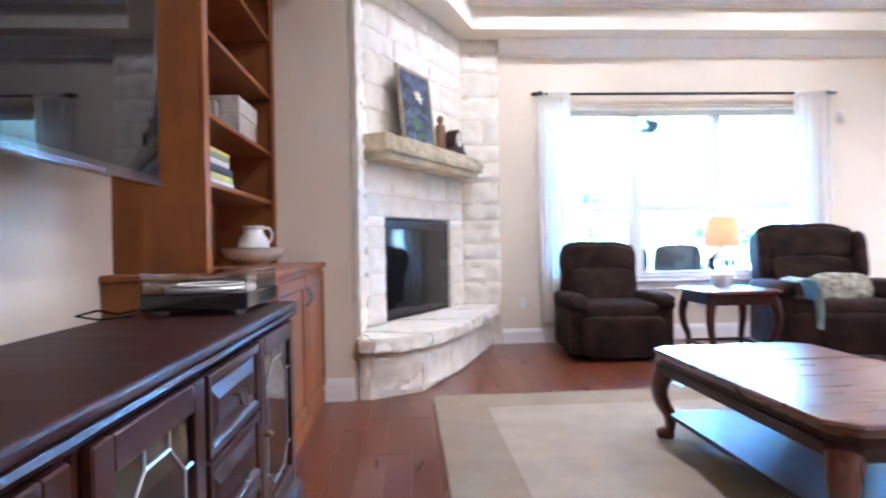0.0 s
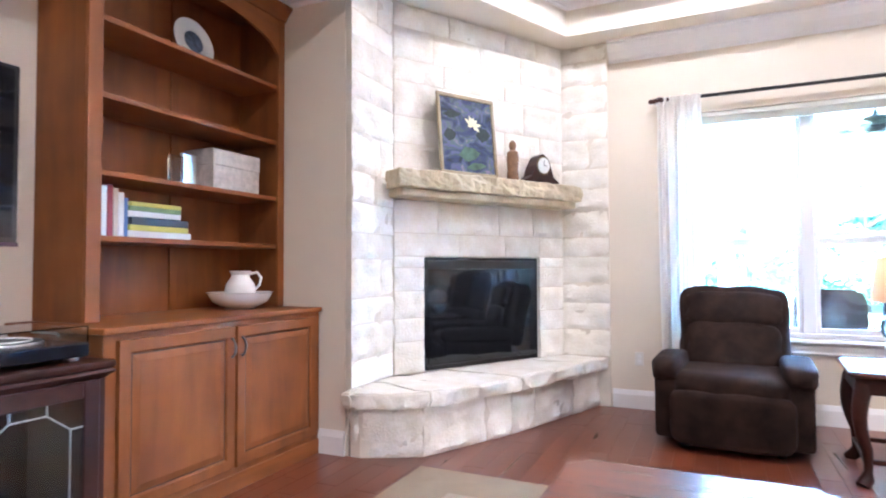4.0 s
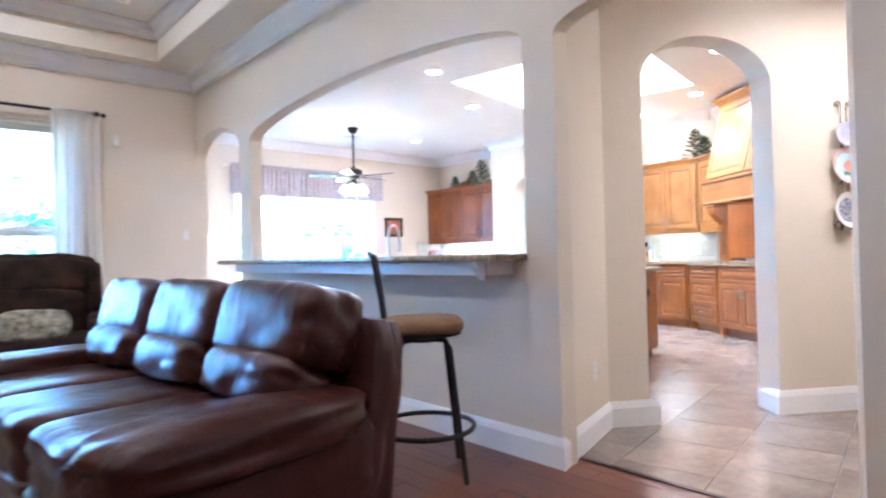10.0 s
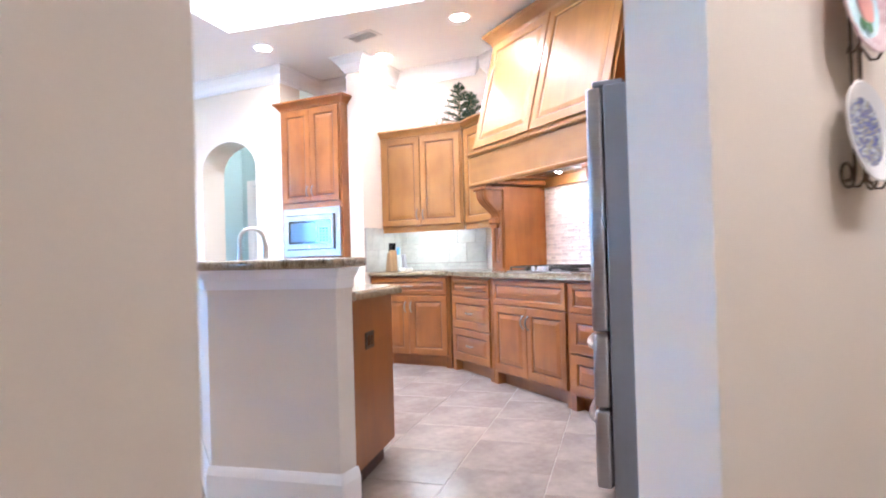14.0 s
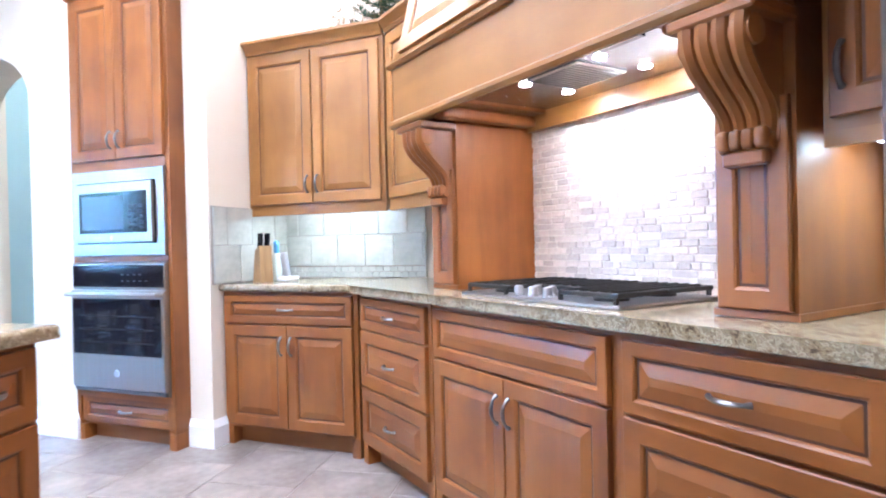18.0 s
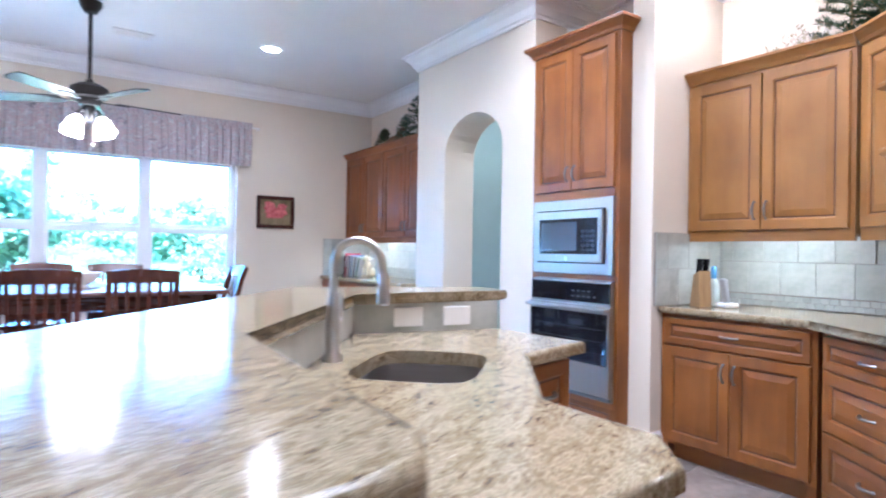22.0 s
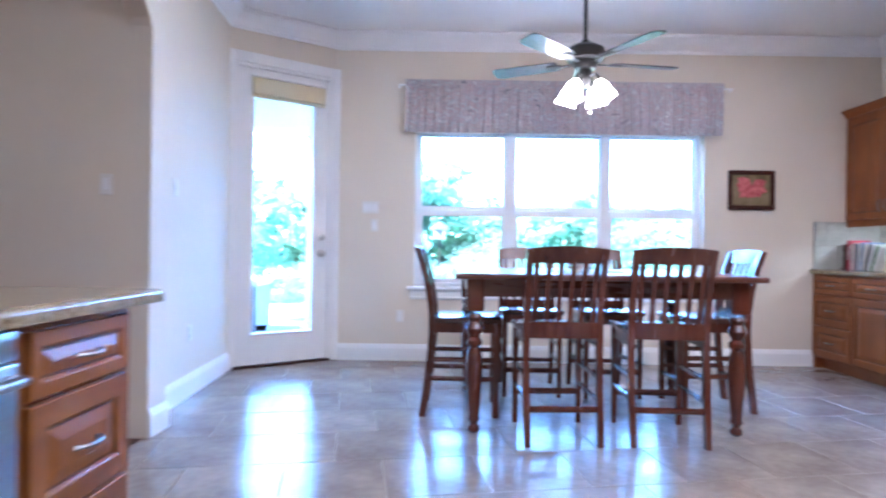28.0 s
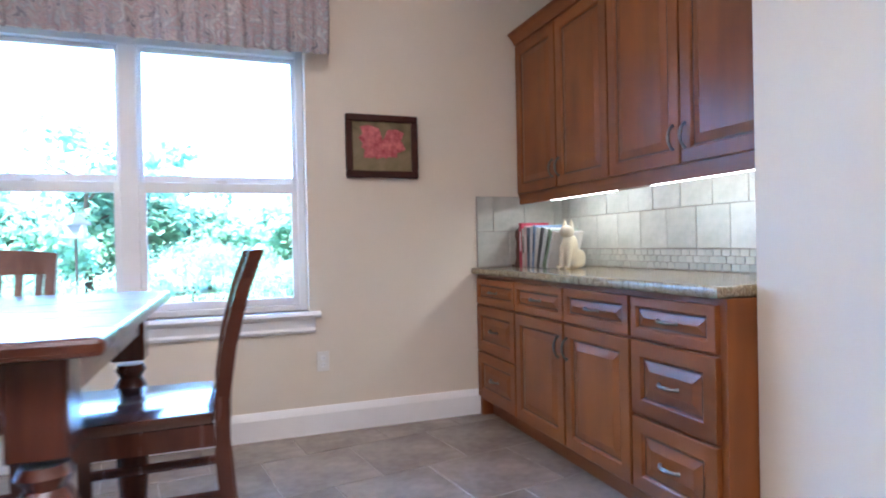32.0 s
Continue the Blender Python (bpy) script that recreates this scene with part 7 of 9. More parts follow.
part("figure", lathe(bmesh.new(), [(0.045, 0), (0.05, 0.02), (0.042, 0.10), (0.05, 0.18), (0.045, 0.24), (0.02, 0.26), (0.03, 0.285), (0.028, 0.315), (0.01, 0.335)], 16), surface("carved_wood", (0.24, 0.13, 0.07), 0.6, var=0.4, scale=20, grain=90, bump=0.3), t, smooth=True)
t = thing("mantel_clock", "dark wooden mantel clock with a white round dial", "clock", FMX @ Matrix.Translation((1.15, -0.20, 1.886)))
bm = bmesh.new()
poly = [(0, 0), (0.36, 0), (0.36, 0.03), (0.30, 0.07), (0.27, 0.15), (0.22, 0.23), (0.18, 0.255), (0.14, 0.23), (0.09, 0.15), (0.06, 0.07), (0, 0.03)]
prism(bm, poly, 0, 0.11, Matrix(((1, 0, 0, 0), (0, 0, -1, 0.11), (0, 1, 0, 0), (0, 0, 0, 1))))
part("case", bm, M_DARK, t)
part("bezel", lathe(bmesh.new(), [(0.075, 0), (0.078, 0.006), (0.066, 0.008)], 28, Matrix.Translation((0.18, 0.0, 0.155)) @ pose(0, 0, 0, 90, 0, 0)), M_BRASS, t, smooth=True)
d = part("dial", lathe(bmesh.new(), [(0.066, 0.005), (0.065, 0.009)], 28, Matrix.Translation((0.18, 0.0, 0.155)) @ pose(0, 0, 0, 90, 0, 0)), M_PORC, t, "white dial")
part("clock_hand", bx(0.178, 0.182, -0.011, -0.010, 0.155, 0.20), M_BLACK, d)
part("clock_hand", bx(0.18, 0.215, -0.011, -0.010, 0.153, 0.157), M_BLACK, d)


# ---- windows, door and curtains ----
def window_unit(name, x0, x1, z0, z1, y, mull, rail, label):
    """Double-hung windows side by side: frame, mullions, sashes, panes and a moulded sill."""
    t = thing(name, label, "window", kind="structure")
    ya, yb = y + 0.085, y + 0.165
    bm = bmesh.new()
    for a in ((x0, x0 + 0.045, z0, z1), (x1 - 0.045, x1, z0, z1), (x0 + 0.045, x1 - 0.045, z0, z0 + 0.035), (x0 + 0.045, x1 - 0.045, z1 - 0.04, z1)):
        box(bm, a[0], a[1], ya, yb, a[2], a[3], 0.004)
    part("window_frame", bm, M_TRIM, t)
    for c in mull:
        part("mullion", bx(c - 0.045, c + 0.045, ya - 0.004, yb, z0 + 0.036, z1 - 0.041, 0.005), M_TRIM, t)
    edges = [x0 + 0.045, *[v for c in mull for v in (c - 0.045, c + 0.045)], x1 - 0.045]
    for a, b in zip(edges[::2], edges[1::2]):
        for nm, za, zb, yo in (("lower_sash", z0 + 0.036, rail + 0.02, 0.008), ("upper_sash", rail + 0.022, z1 - 0.041, 0.036)):
            bm = bmesh.new()
            s = 0.022 if nm == "upper_sash" else 0.032
            lo, hi = (0.038, 0.026) if nm == "upper_sash" else (0.042, 0.056)
            for q in ((a, a + s, za, zb), (b - s, b, za, zb), (a + s, b - s, za, za + lo), (a + s, b - s, zb - hi, zb)):
                box(bm, q[0], q[1], ya + yo, ya + yo + 0.026, q[2], q[3], 0.003)
            sash = part(nm, bm, M_TRIM, t)
            pane = part("pane", bx(a + s - 0.004, b - s + 0.004, ya + yo + 0.011, ya + yo + 0.015, za + s, zb - s), M_GLASS, sash)
            pane.visible_shadow = False
        part("sash_lock", bx((a + b) / 2 - 0.03, (a + b) / 2 + 0.03, ya - 0.012, ya + 0.006, rail + 0.018, rail + 0.034, 0.004), M_PLATE, t)
    bm = bmesh.new()
    sweep(bm, [(-0.08, z0 - 0.03), (0.045, z0 - 0.03), (0.055, z0 - 0.018), (0.045, z0), (-0.08, z0)], [(x1 + 0.06, y), (x0 - 0.06, y)])
    part("window_sill", bm, M_TRIM, t)
    bm = bmesh.new()
    sweep(bm, [(0.001, z0 - 0.12), (0.014, z0 - 0.12), (0.022, z0 - 0.105), (0.016, z0 - 0.09), (0.018, z0 - 0.045), (0.032, z0 - 0.031), (0.001, z0 - 0.031)], [(x1 + 0.03, y), (x0 - 0.03, y)])
    part("apron", bm, M_TRIM, t)
    return t


window_unit("window_1", WL, WR, WB, WT, 7.13, (0.855, 1.765), 1.40, "white triple double-hung living-room window onto the porch")
window_unit("window_2", BL, BR, BB, BT, 9.48, (6.243, 7.151), 1.41, "white triple double-hung breakfast window onto the garden")
M_BLIND = surface("blind_slats", (0.62, 0.62, 0.55), 0.6, var=0.05, grain=120)
t = thing("window_blind", "raised pale grey-green blind at the window head", "blind")
part("headrail", bx(WL + 0.05, WR - 0.05, 7.145, 7.195, WT - 0.045, WT - 0.003, 0.004), M_BLIND, t)
for k in range(6):
    part("slat", bx(WL + 0.06, WR - 0.06, 7.145, 7.19, WT - 0.056 - k * 0.009, WT - 0.050 - k * 0.009, 0.001), M_BLIND, t)

t = thing("patio_door", "white glazed patio door, shut, with a cream roller blind", "door", dm, kind="structure")
bm = bmesh.new()
for a in ((DU0 - 0.09, DU0 + 0.005, 0, DZ + 0.09), (DU1 - 0.005, DU1 + 0.09, 0, DZ + 0.09), (DU0 + 0.006, DU1 - 0.006, DZ - 0.005, DZ + 0.09)):
    box(bm, a[0], a[1], -0.022, -0.001, a[2], a[3], 0.006)
part("casing", bm, M_TRIM, t)
bm = bmesh.new()
for a in ((DU0 + 0.001, DU0 + 0.03, 0, DZ - 0.002), (DU1 - 0.03, DU1 - 0.001, 0, DZ - 0.002), (DU0 + 0.031, DU1 - 0.031, DZ - 0.03, DZ - 0.002)):
    box(bm, a[0], a[1], 0.0, 0.155, a[2], a[3], 0.003)
part("jamb", bm, M_TRIM, t)
S0, S1 = DU0 + 0.033, DU1 - 0.033
bm = bmesh.new()
GA, GB = S0 + 0.125, S1 - 0.125
for a in ((S0, GA, 0.02, DZ - 0.033), (GB, S1, 0.02, DZ - 0.033), (GA, GB, 0.02, 0.27), (GA, GB, 2.47, DZ - 0.033)):
    box(bm, a[0], a[1], 0.02, 0.065, a[2], a[3], 0.001)
leaf = part("door_leaf", bm, M_TRIM, t)
bm = bmesh.new()
for a in ((GA, GA + 0.022, 0.27, 2.47), (GB - 0.022, GB, 0.27, 2.47), (GA + 0.022, GB - 0.022, 0.27, 0.292), (GA + 0.022, GB - 0.022, 2.448, 2.47)):
    box(bm, a[0], a[1], 0.008, 0.075, a[2], a[3], 0.006)
part("glazing_bead", bm, M_TRIM, leaf)
o_ = part("pane", bx(GA + 0.02, GB - 0.02, 0.040, 0.044, 0.28, 2.46), M_GLASS, leaf)
o_.visible_shadow = False
M_ROLL = surface("cream_blind", (0.66, 0.58, 0.38), 0.85, var=0.06, scale=8, grain=260, bump=0.2)
b_ = part("roller_blind", bx(GA - 0.005, GB + 0.075, -0.040, 0.004, 2.375, 2.525, 0.012, 2), M_ROLL, t, "cream fabric roller blind")
part("bottom_bar", bx(GA - 0.005, GB + 0.075, -0.030, 0.002, 2.352, 2.373, 0.004), M_ROLL, b_)
part("blind_bracket", bx(GA - 0.02, GB + 0.085, -0.042, 0.006, 2.527, 2.555, 0.006), M_TRIM, t)
for z, r in ((1.0, 0.028), (1.15, 0.022)):
    bm = bmesh.new()
    lathe(bm, [(0.034, 0), (0.034, 0.006), (0.012, 0.010), (0.012, 0.035), (r, 0.045), (r * 1.05, 0.06), (r * 0.6, 0.07), (0.003, 0.072)], 16, Matrix.Translation((S1 - 0.065, 0.02, z)) @ Matrix.Rotation(radians(90), 4, "X"))
    part("knob" if z < 1.1 else "deadbolt", bm, M_NICKEL, leaf, "brushed nickel", smooth=True)
for z in (0.3, 1.3, 2.3):
    part("hinge", tube(bmesh.new(), [(S0 - 0.006, 0.012, z - 0.045), (S0 - 0.006, 0.012, z + 0.045)], 0.008, 8), M_NICKEL, t)
part("threshold", bx(DU0 + 0.001, DU1 - 0.001, -0.02, 0.15, -0.004, 0.018, 0.006), M_DARK, t, "dark wooden sill strip")
part("vent_sticker", bx(GA + 0.06, GA + 0.16, 0.036, 0.0395, 0.31, 0.36), M_BLACK, leaf)

t = thing("curtain_rod", "dark bronze curtain rod with turned finials", "curtain rod")
part("rod", tube(bmesh.new(), [(-0.20, 7.045, 2.58), (2.90, 7.045, 2.58)], 0.014, 10), M_IRON, t, smooth=True)
for x, s in ((-0.20, -1), (2.90, 1)):
    bm = bmesh.new()
    lathe(bm, [(0.016, 0), (0.026, 0.008), (0.026, 0.02), (0.016, 0.03), (0.030, 0.06), (0.033, 0.085), (0.022, 0.12), (0.016, 0.13), (0.024, 0.145), (0.014, 0.165), (0.002, 0.17)], 14, Matrix.Translation((x - s * 0.08, 7.045, 2.58)) @ Matrix.Rotation(radians(90 * s), 4, "Y"))
    part("finial", bm, M_DARK, t, "turned wooden finial", smooth=True)
for x in (-0.10, 1.35, 2.80):
    part("bracket", tube(bmesh.new(), [(x, 7.128, 2.60), (x, 7.09, 2.60), (x, 7.045, 2.565)], 0.008, 6), M_IRON, t)


def curtain(x0, x1, z0, z1, y, folds, seed, amp=0.035):
    rnd_ = random.Random(seed)
    bm = bmesh.new()
    nx, nz = folds * 8, 14
    ph = [rnd_.uniform(0, 6.28) for _ in range(4)]
    front_, back = [], []
    for j in range(nz + 1):
        v = j / nz
        z = z1 + (z0 - z1) * v
        row, row2 = [], []
        for i in range(nx + 1):
            u = i / nx
            k = 2 * math.pi * folds * u
            a = amp * (0.6 + 0.5 * v)
            x = x0 + (x1 - x0) * u + 0.012 * math.sin(2 * math.pi * u + ph[0] + 2 * v) * v
            yy = y + a * (0.55 * math.sin(k + 0.5 * math.sin(3 * v + ph[1])) + 0.3 * math.sin(1.7 * k + ph[2]))
            row.append(bm.verts.new((x, yy, z)))
            row2.append(bm.verts.new((x, yy + 0.003, z)))
        front_.append(row)
        back.append(row2)
    for g in (front_, back):
        for a, b in zip(g, g[1:]):
            for i in range(nx):
                bm.faces.new((a[i], a[i + 1], b[i + 1], b[i]))
    for i in range(nx):
        bm.faces.new((front_[0][i], front_[0][i + 1], back[0][i + 1], back[0][i]))
        bm.faces.new((front_[-1][i], front_[-1][i + 1], back[-1][i + 1], back[-1][i]))
    for j in range(nz):
        bm.faces.new((front_[j][0], front_[j + 1][0], back[j + 1][0], back[j][0]))
        bm.faces.new((front_[j][-1], front_[j + 1][-1], back[j + 1][-1], back[j][-1]))
    return bm


for k, (a, b) in enumerate(((-0.22, 0.12), (2.52, 2.94))):
    t = thing("curtain", "sheer off-white curtain panel hanging from the rod", "curtain", group="living-room curtains")
    part("panel", curtain(a, b, 0.22, 2.56, 7.045, 5, k), M_CURTAIN, t, smooth=True)
    part("rod_pocket", curtain(a, b, 2.54, 2.60, 7.022, 9, k + 5, 0.01), M_CURTAIN, t, smooth=True)


def valance_mat():
    mt, nt, b = nodes_of("valance_cloth")
    L = nt.links.new
    tc = nt.nodes.new("ShaderNodeTexCoord")
    n = nt.nodes.new("ShaderNodeTexNoise")
    n.inputs["Scale"].default_value, n.inputs["Detail"].default_value, n.inputs["Distortion"].default_value = 11, 4, 2.5
    r = nt.nodes.new("ShaderNodeValToRGB")
    els = r.color_ramp.elements
    for _ in range(3):
        els.new(0.5)
    for e, (p, c) in zip(els, ((0.32, (0.27, 0.25, 0.28)), (0.42, (0.60, 0.55, 0.55)), (0.50, (0.50, 0.37, 0.38)), (0.57, (0.44, 0.47, 0.50)), (0.68, (0.70, 0.66, 0.64)))):
        e.position, e.color = p, (*c, 1)
    L(tc.outputs["Object"], n.inputs["Vector"])
    L(n.outputs["Fac"], r.inputs["Fac"])
    L(r.outputs["Color"], b.inputs["Base Color"])
    b.inputs["Roughness"].default_value = 0.95
    w = nt.nodes.new("ShaderNodeTexNoise")
    w.inputs["Scale"].default_value = 400
    bp = nt.nodes.new("ShaderNodeBump")
    bp.inputs["Strength"].default_value, bp.inputs["Distance"].default_value = 0.3, 0.001
    L(w.outputs["Fac"], bp.inputs["Height"])
    L(bp.outputs["Normal"], b.inputs["Normal"])
    tr, mx = nt.nodes.new("ShaderNodeBsdfTranslucent"), nt.nodes.new("ShaderNodeMixShader")
    mx.inputs[0].default_value = 0.15
    L(r.outputs["Color"], tr.inputs["Color"])
    L(b.outputs[0], mx.inputs[1])
    L(tr.outputs[0], mx.inputs[2])
    L(mx.outputs[0], nt.nodes["Material Output"].inputs["Surface"])
    return mt


M_VAL = valance_mat()
t = thing("window_valance", "gathered mauve and grey floral valance over the window", "valance")
part("cloth", curtain(5.24, 8.19, 2.14, 2.585, 9.385, 38, 3, 0.024), M_VAL, t, smooth=True)
part("heading", curtain(5.24, 8.19, 2.56, 2.625, 9.37, 70, 4, 0.010), M_VAL, t, smooth=True)
part("rod", tube(bmesh.new(), [(5.18, 9.475, 2.575), (5.18, 9.39, 2.575), (8.28, 9.39, 2.575), (8.28, 9.475, 2.575)], 0.010, 8), M_TRIM, t)


# ---- baseboards and crowns ----
for p in ([(4.68, 2.38), (3.90, 2.16), (3.90, 5.95)], [(3.90, 7.13), (-0.62, 7.13)], [(-1.97, 5.06), (-2.17, 5.06)], [(-2.86, 0.9), (-2.86, -3.2)],
          [(6.58, -1.9), (6.50, 1.17), (5.654, 1.734), (5.79, 1.90)], [(4.83, 2.44), (4.90, 2.23), (4.68, 2.38)], [(10.05, 4.96), (9.33, 4.96), (9.33, 5.12), (9.40, 5.12)],
          [(9.30, 5.89), (9.22, 5.89), (9.22, 6.25)], [(9.22, 7.04), (9.22, 7.50), (9.30, 7.50)], [(9.10, 9.48), (4.62, 9.48)], [(3.79, 8.925), (3.88, 7.33), (4.02, 7.33), (4.02, 7.13)],
          [(10.35, 7.56), (9.73, 7.56)], [(10.35, 5.9), (10.35, 7.56)], [(4.02, 5.95), (3.90, 5.95)]):
    baseboard(p)
crown([rw[1].to_tuple(), rw[0].to_tuple(), (10.05, 4.02), (10.05, 4.96), (9.33, 4.96), (9.33, 5.12), (9.90, 5.12), (9.90, 5.89), (9.22, 5.89), (9.22, 7.50), (9.73, 7.50), (9.73, 9.48), (4.62, 9.48), (3.79, 8.925), (3.88, 7.33), (4.02, 7.33), (4.02, 2.4)], ZC)
crown([(3.90, -3.0), (3.90, 7.13), (-0.62, 7.13)], ZS, 0.13, 0.17)
crown([(-1.97, 5.06), (-2.86, 5.06), (-2.86, -3.2)], ZS, 0.13, 0.17)

# ---- dining set ----
M_SEAT = wood("seat_wood", (0.035, 0.014, 0.010), (0.10, 0.035, 0.022), 0.16, (22, 2.5, 22), 0.7, vary=0.1)
M_CHAIR = wood("chair_cherry", (0.045, 0.010, 0.006), (0.125, 0.030, 0.015), 0.25, (24, 24, 2.4), 0.5, vary=0.08)
TX0, TX1, TY0, TY1, TZ = 5.685, 7.44, 7.21, 8.42, 0.920
t = thing("dining_table", "counter-height cherry dining table with turned legs", "table")
part("tabletop", bx(TX0, TX1, TY0, TY1, TZ - 0.034, TZ, 0.010, 2), M_TABLE, t)
for nm, a in (("apron", (TX0 + 0.12, TX1 - 0.12, TY0 + 0.085, TY0 + 0.107)), ("apron", (TX0 + 0.12, TX1 - 0.12, TY1 - 0.107, TY1 - 0.085)), ("apron", (TX0 + 0.085, TX0 + 0.107, TY0 + 0.12, TY1 - 0.12)), ("apron", (TX1 - 0.107, TX1 - 0.085, TY0 + 0.12, TY1 - 0.12))):
    part(nm, bx(*a, TZ - 0.135, TZ - 0.035, 0.003), M_TABLE, t)
for x in (TX0 + 0.12, TX1 - 0.12):
    for y in (TY0 + 0.12, TY1 - 0.12):
        bm = bmesh.new()
        box(bm, x - 0.05, x + 0.05, y - 0.05, y + 0.05, TZ - 0.22, TZ - 0.036, 0.004)
        lathe(bm, [(0.022, 0.0), (0.034, 0.012), (0.034, 0.03), (0.022, 0.05), (0.036, 0.075), (0.030, 0.10), (0.036, 0.16), (0.047, 0.30), (0.050, 0.40), (0.042, 0.46), (0.030, 0.49), (0.046, 0.51), (0.046, 0.53), (0.030, 0.55), (0.044, 0.575), (0.054, 0.60), (0.044, 0.625), (0.034, 0.64), (0.048, 0.665), (0.040, 0.684)], 18, Matrix.Translation((x, y, 0)))
        part("leg", bm, M_CHAIR, t, "turned leg", smooth=True)


def dining_chair():
    t = thing("dining_chair", "counter-height cherry dining chair with a slatted back", "chair", group="chairs round the dining table")
    w, d, zs = 0.225, 0.21, 0.625
    bm = bx(-w, w, -d + 0.02, d + 0.02, zs - 0.034, zs, 0.012, 2)
    for v in bm.verts:
        k = max(0, 1 - (v.co.x / 0.2) ** 2) * max(0, 1 - ((v.co.y + 0.02) / 0.2) ** 2)
        if v.co.y < 0:
            v.co.x *= 0.94
    part("seat", bm, M_SEAT, t, "dark polished saddle seat", smooth=True)
    spine = [(-d - 0.055, 0.0), (-d - 0.02, 0.25), (-d, 0.5), (-d - 0.002, 0.66), (-d - 0.022, 0.80), (-d - 0.060, 0.95), (-d - 0.10, 1.06)]
    for s in (-1, 1):
        bm = bmesh.new()
        last = None
        for y, z in spine:
            x = s * (w - 0.024 - 0.004 * (z < 0.1))
            r = 0.017 if z > 0.1 else 0.014
            q = [bm.verts.new((x + a * r, y + b * 0.020, z)) for a, b in ((-1, -1), (1, -1), (1, 1), (-1, 1))]
            if last:
                for k in range(4):
                    bm.faces.new((last[k], last[(k + 1) % 4], q[(k + 1) % 4], q[k]))
            else:
                bm.faces.new(q[::-1])
            last = q
        bm.faces.new(last)
        part("rear_leg", bm, M_CHAIR, t)
        bm = bmesh.new()
        x = s * (w - 0.03)
        prism(bm, [(x - 0.018, d - 0.035), (x + 0.018, d - 0.035), (x + 0.018, d + 0.001), (x - 0.018, d + 0.001)], 0, zs - 0.035)
        for v in bm.verts:
            if v.co.z < 0.1:
                v.co.x = x + (v.co.x - x) * 0.7
        part("front_leg", bm, M_CHAIR, t)
        part("side_stretcher", tube(bmesh.new(), [(s * (w - 0.028), -d - 0.02, 0.24), (s * (w - 0.028), d - 0.03, 0.24)], 0.011, 8, 1.5), M_CHAIR, t)
        part("side_stretcher", tube(bmesh.new(), [(s * (w - 0.028), -d - 0.01, 0.36), (s * (w - 0.028), d - 0.03, 0.36)], 0.011, 8, 1.5), M_CHAIR, t)
        part("apron", bx(s * (w - 0.03) - 0.009, s * (w - 0.03) + 0.009, -d + 0.02, d - 0.035, zs - 0.095, zs - 0.035), M_CHAIR, t)
    part("front_apron", bx(-w + 0.05, w - 0.05, d - 0.026, d - 0.008, zs - 0.095, zs - 0.035), M_CHAIR, t)
    part("front_stretcher", tube(bmesh.new(), [(-w + 0.03, d - 0.017, 0.19), (w - 0.03, d - 0.017, 0.19)], 0.012, 8, 1.6), M_CHAIR, t)
    part("rear_stretcher", tube(bmesh.new(), [(-w + 0.03, -d - 0.022, 0.19), (w - 0.03, -d - 0.022, 0.19)], 0.011, 8, 1.6), M_CHAIR, t)

    def bow(z0, z1, y0, y1, arch, th=0.020, belly=0.022):
        bm = bmesh.new()
        n = 12
        rings = []
        for k in range(n + 1):
            u = 2 * k / n - 1
            x = u * (w - 0.006)
            c = belly * (1 - u * u)
            zt = z1 + arch * (1 - u * u)
            rings.append([bm.verts.new((x, yy - c, zz)) for yy, zz in ((y0 - th / 2, z0), (y0 + th / 2, z0), (y1 + th / 2, zt), (y1 - th / 2, zt))])
        for a, b in zip(rings, rings[1:]):
            for k in range(4):
                bm.faces.new((a[k], a[(k + 1) % 4], b[(k + 1) % 4], b[k]))
        bm.faces.new(rings[0][::-1])
        bm.faces.new(rings[-1])
        return bm
    part("crest_rail", bow(0.985, 1.062, -d - 0.072, -d - 0.10, 0.016), M_CHAIR, t, "curved top rail")
    part("lower_rail", bow(0.575, 0.665, -d, -d, 0.0, 0.022, 0.018), M_CHAIR, t)
    for k in range(6):
        u = (k - 2.5) / 3.0
        x = u * 0.19
        c = 0.02 * (1 - u * u)
        bm = bmesh.new()
        last = None
        for y, z in ((-d, 0.655), (-d - 0.024, 0.80), (-d - 0.056, 0.92), (-d - 0.078, 0.995)):
            q = [bm.verts.new((x * (1 + 0.1 * (z - 0.65)) + a * 0.0125, y - c + b * 0.006, z)) for a, b in ((-1, -1), (1, -1), (1, 1), (-1, 1))]
            if last:
                for j in range(4):
                    bm.faces.new((last[j], last[(j + 1) % 4], q[(j + 1) % 4], q[j]))
            else:
                bm.faces.new(q[::-1])
            last = q
        bm.faces.new(last)
        part("slat", bm, M_CHAIR, t)
    return t


ch = dining_chair()
ch.matrix_basis = pose(6.27, 7.36, 0, 0, 0, 2)
for x, y, a in ((6.865, 7.36, -3), (6.27, 8.36, 178), (6.83, 8.34, 183), (5.77, 7.82, -92), (7.40, 7.99, 91)):
    copy_thing(ch, pose(x, y, 0, 0, 0, a))

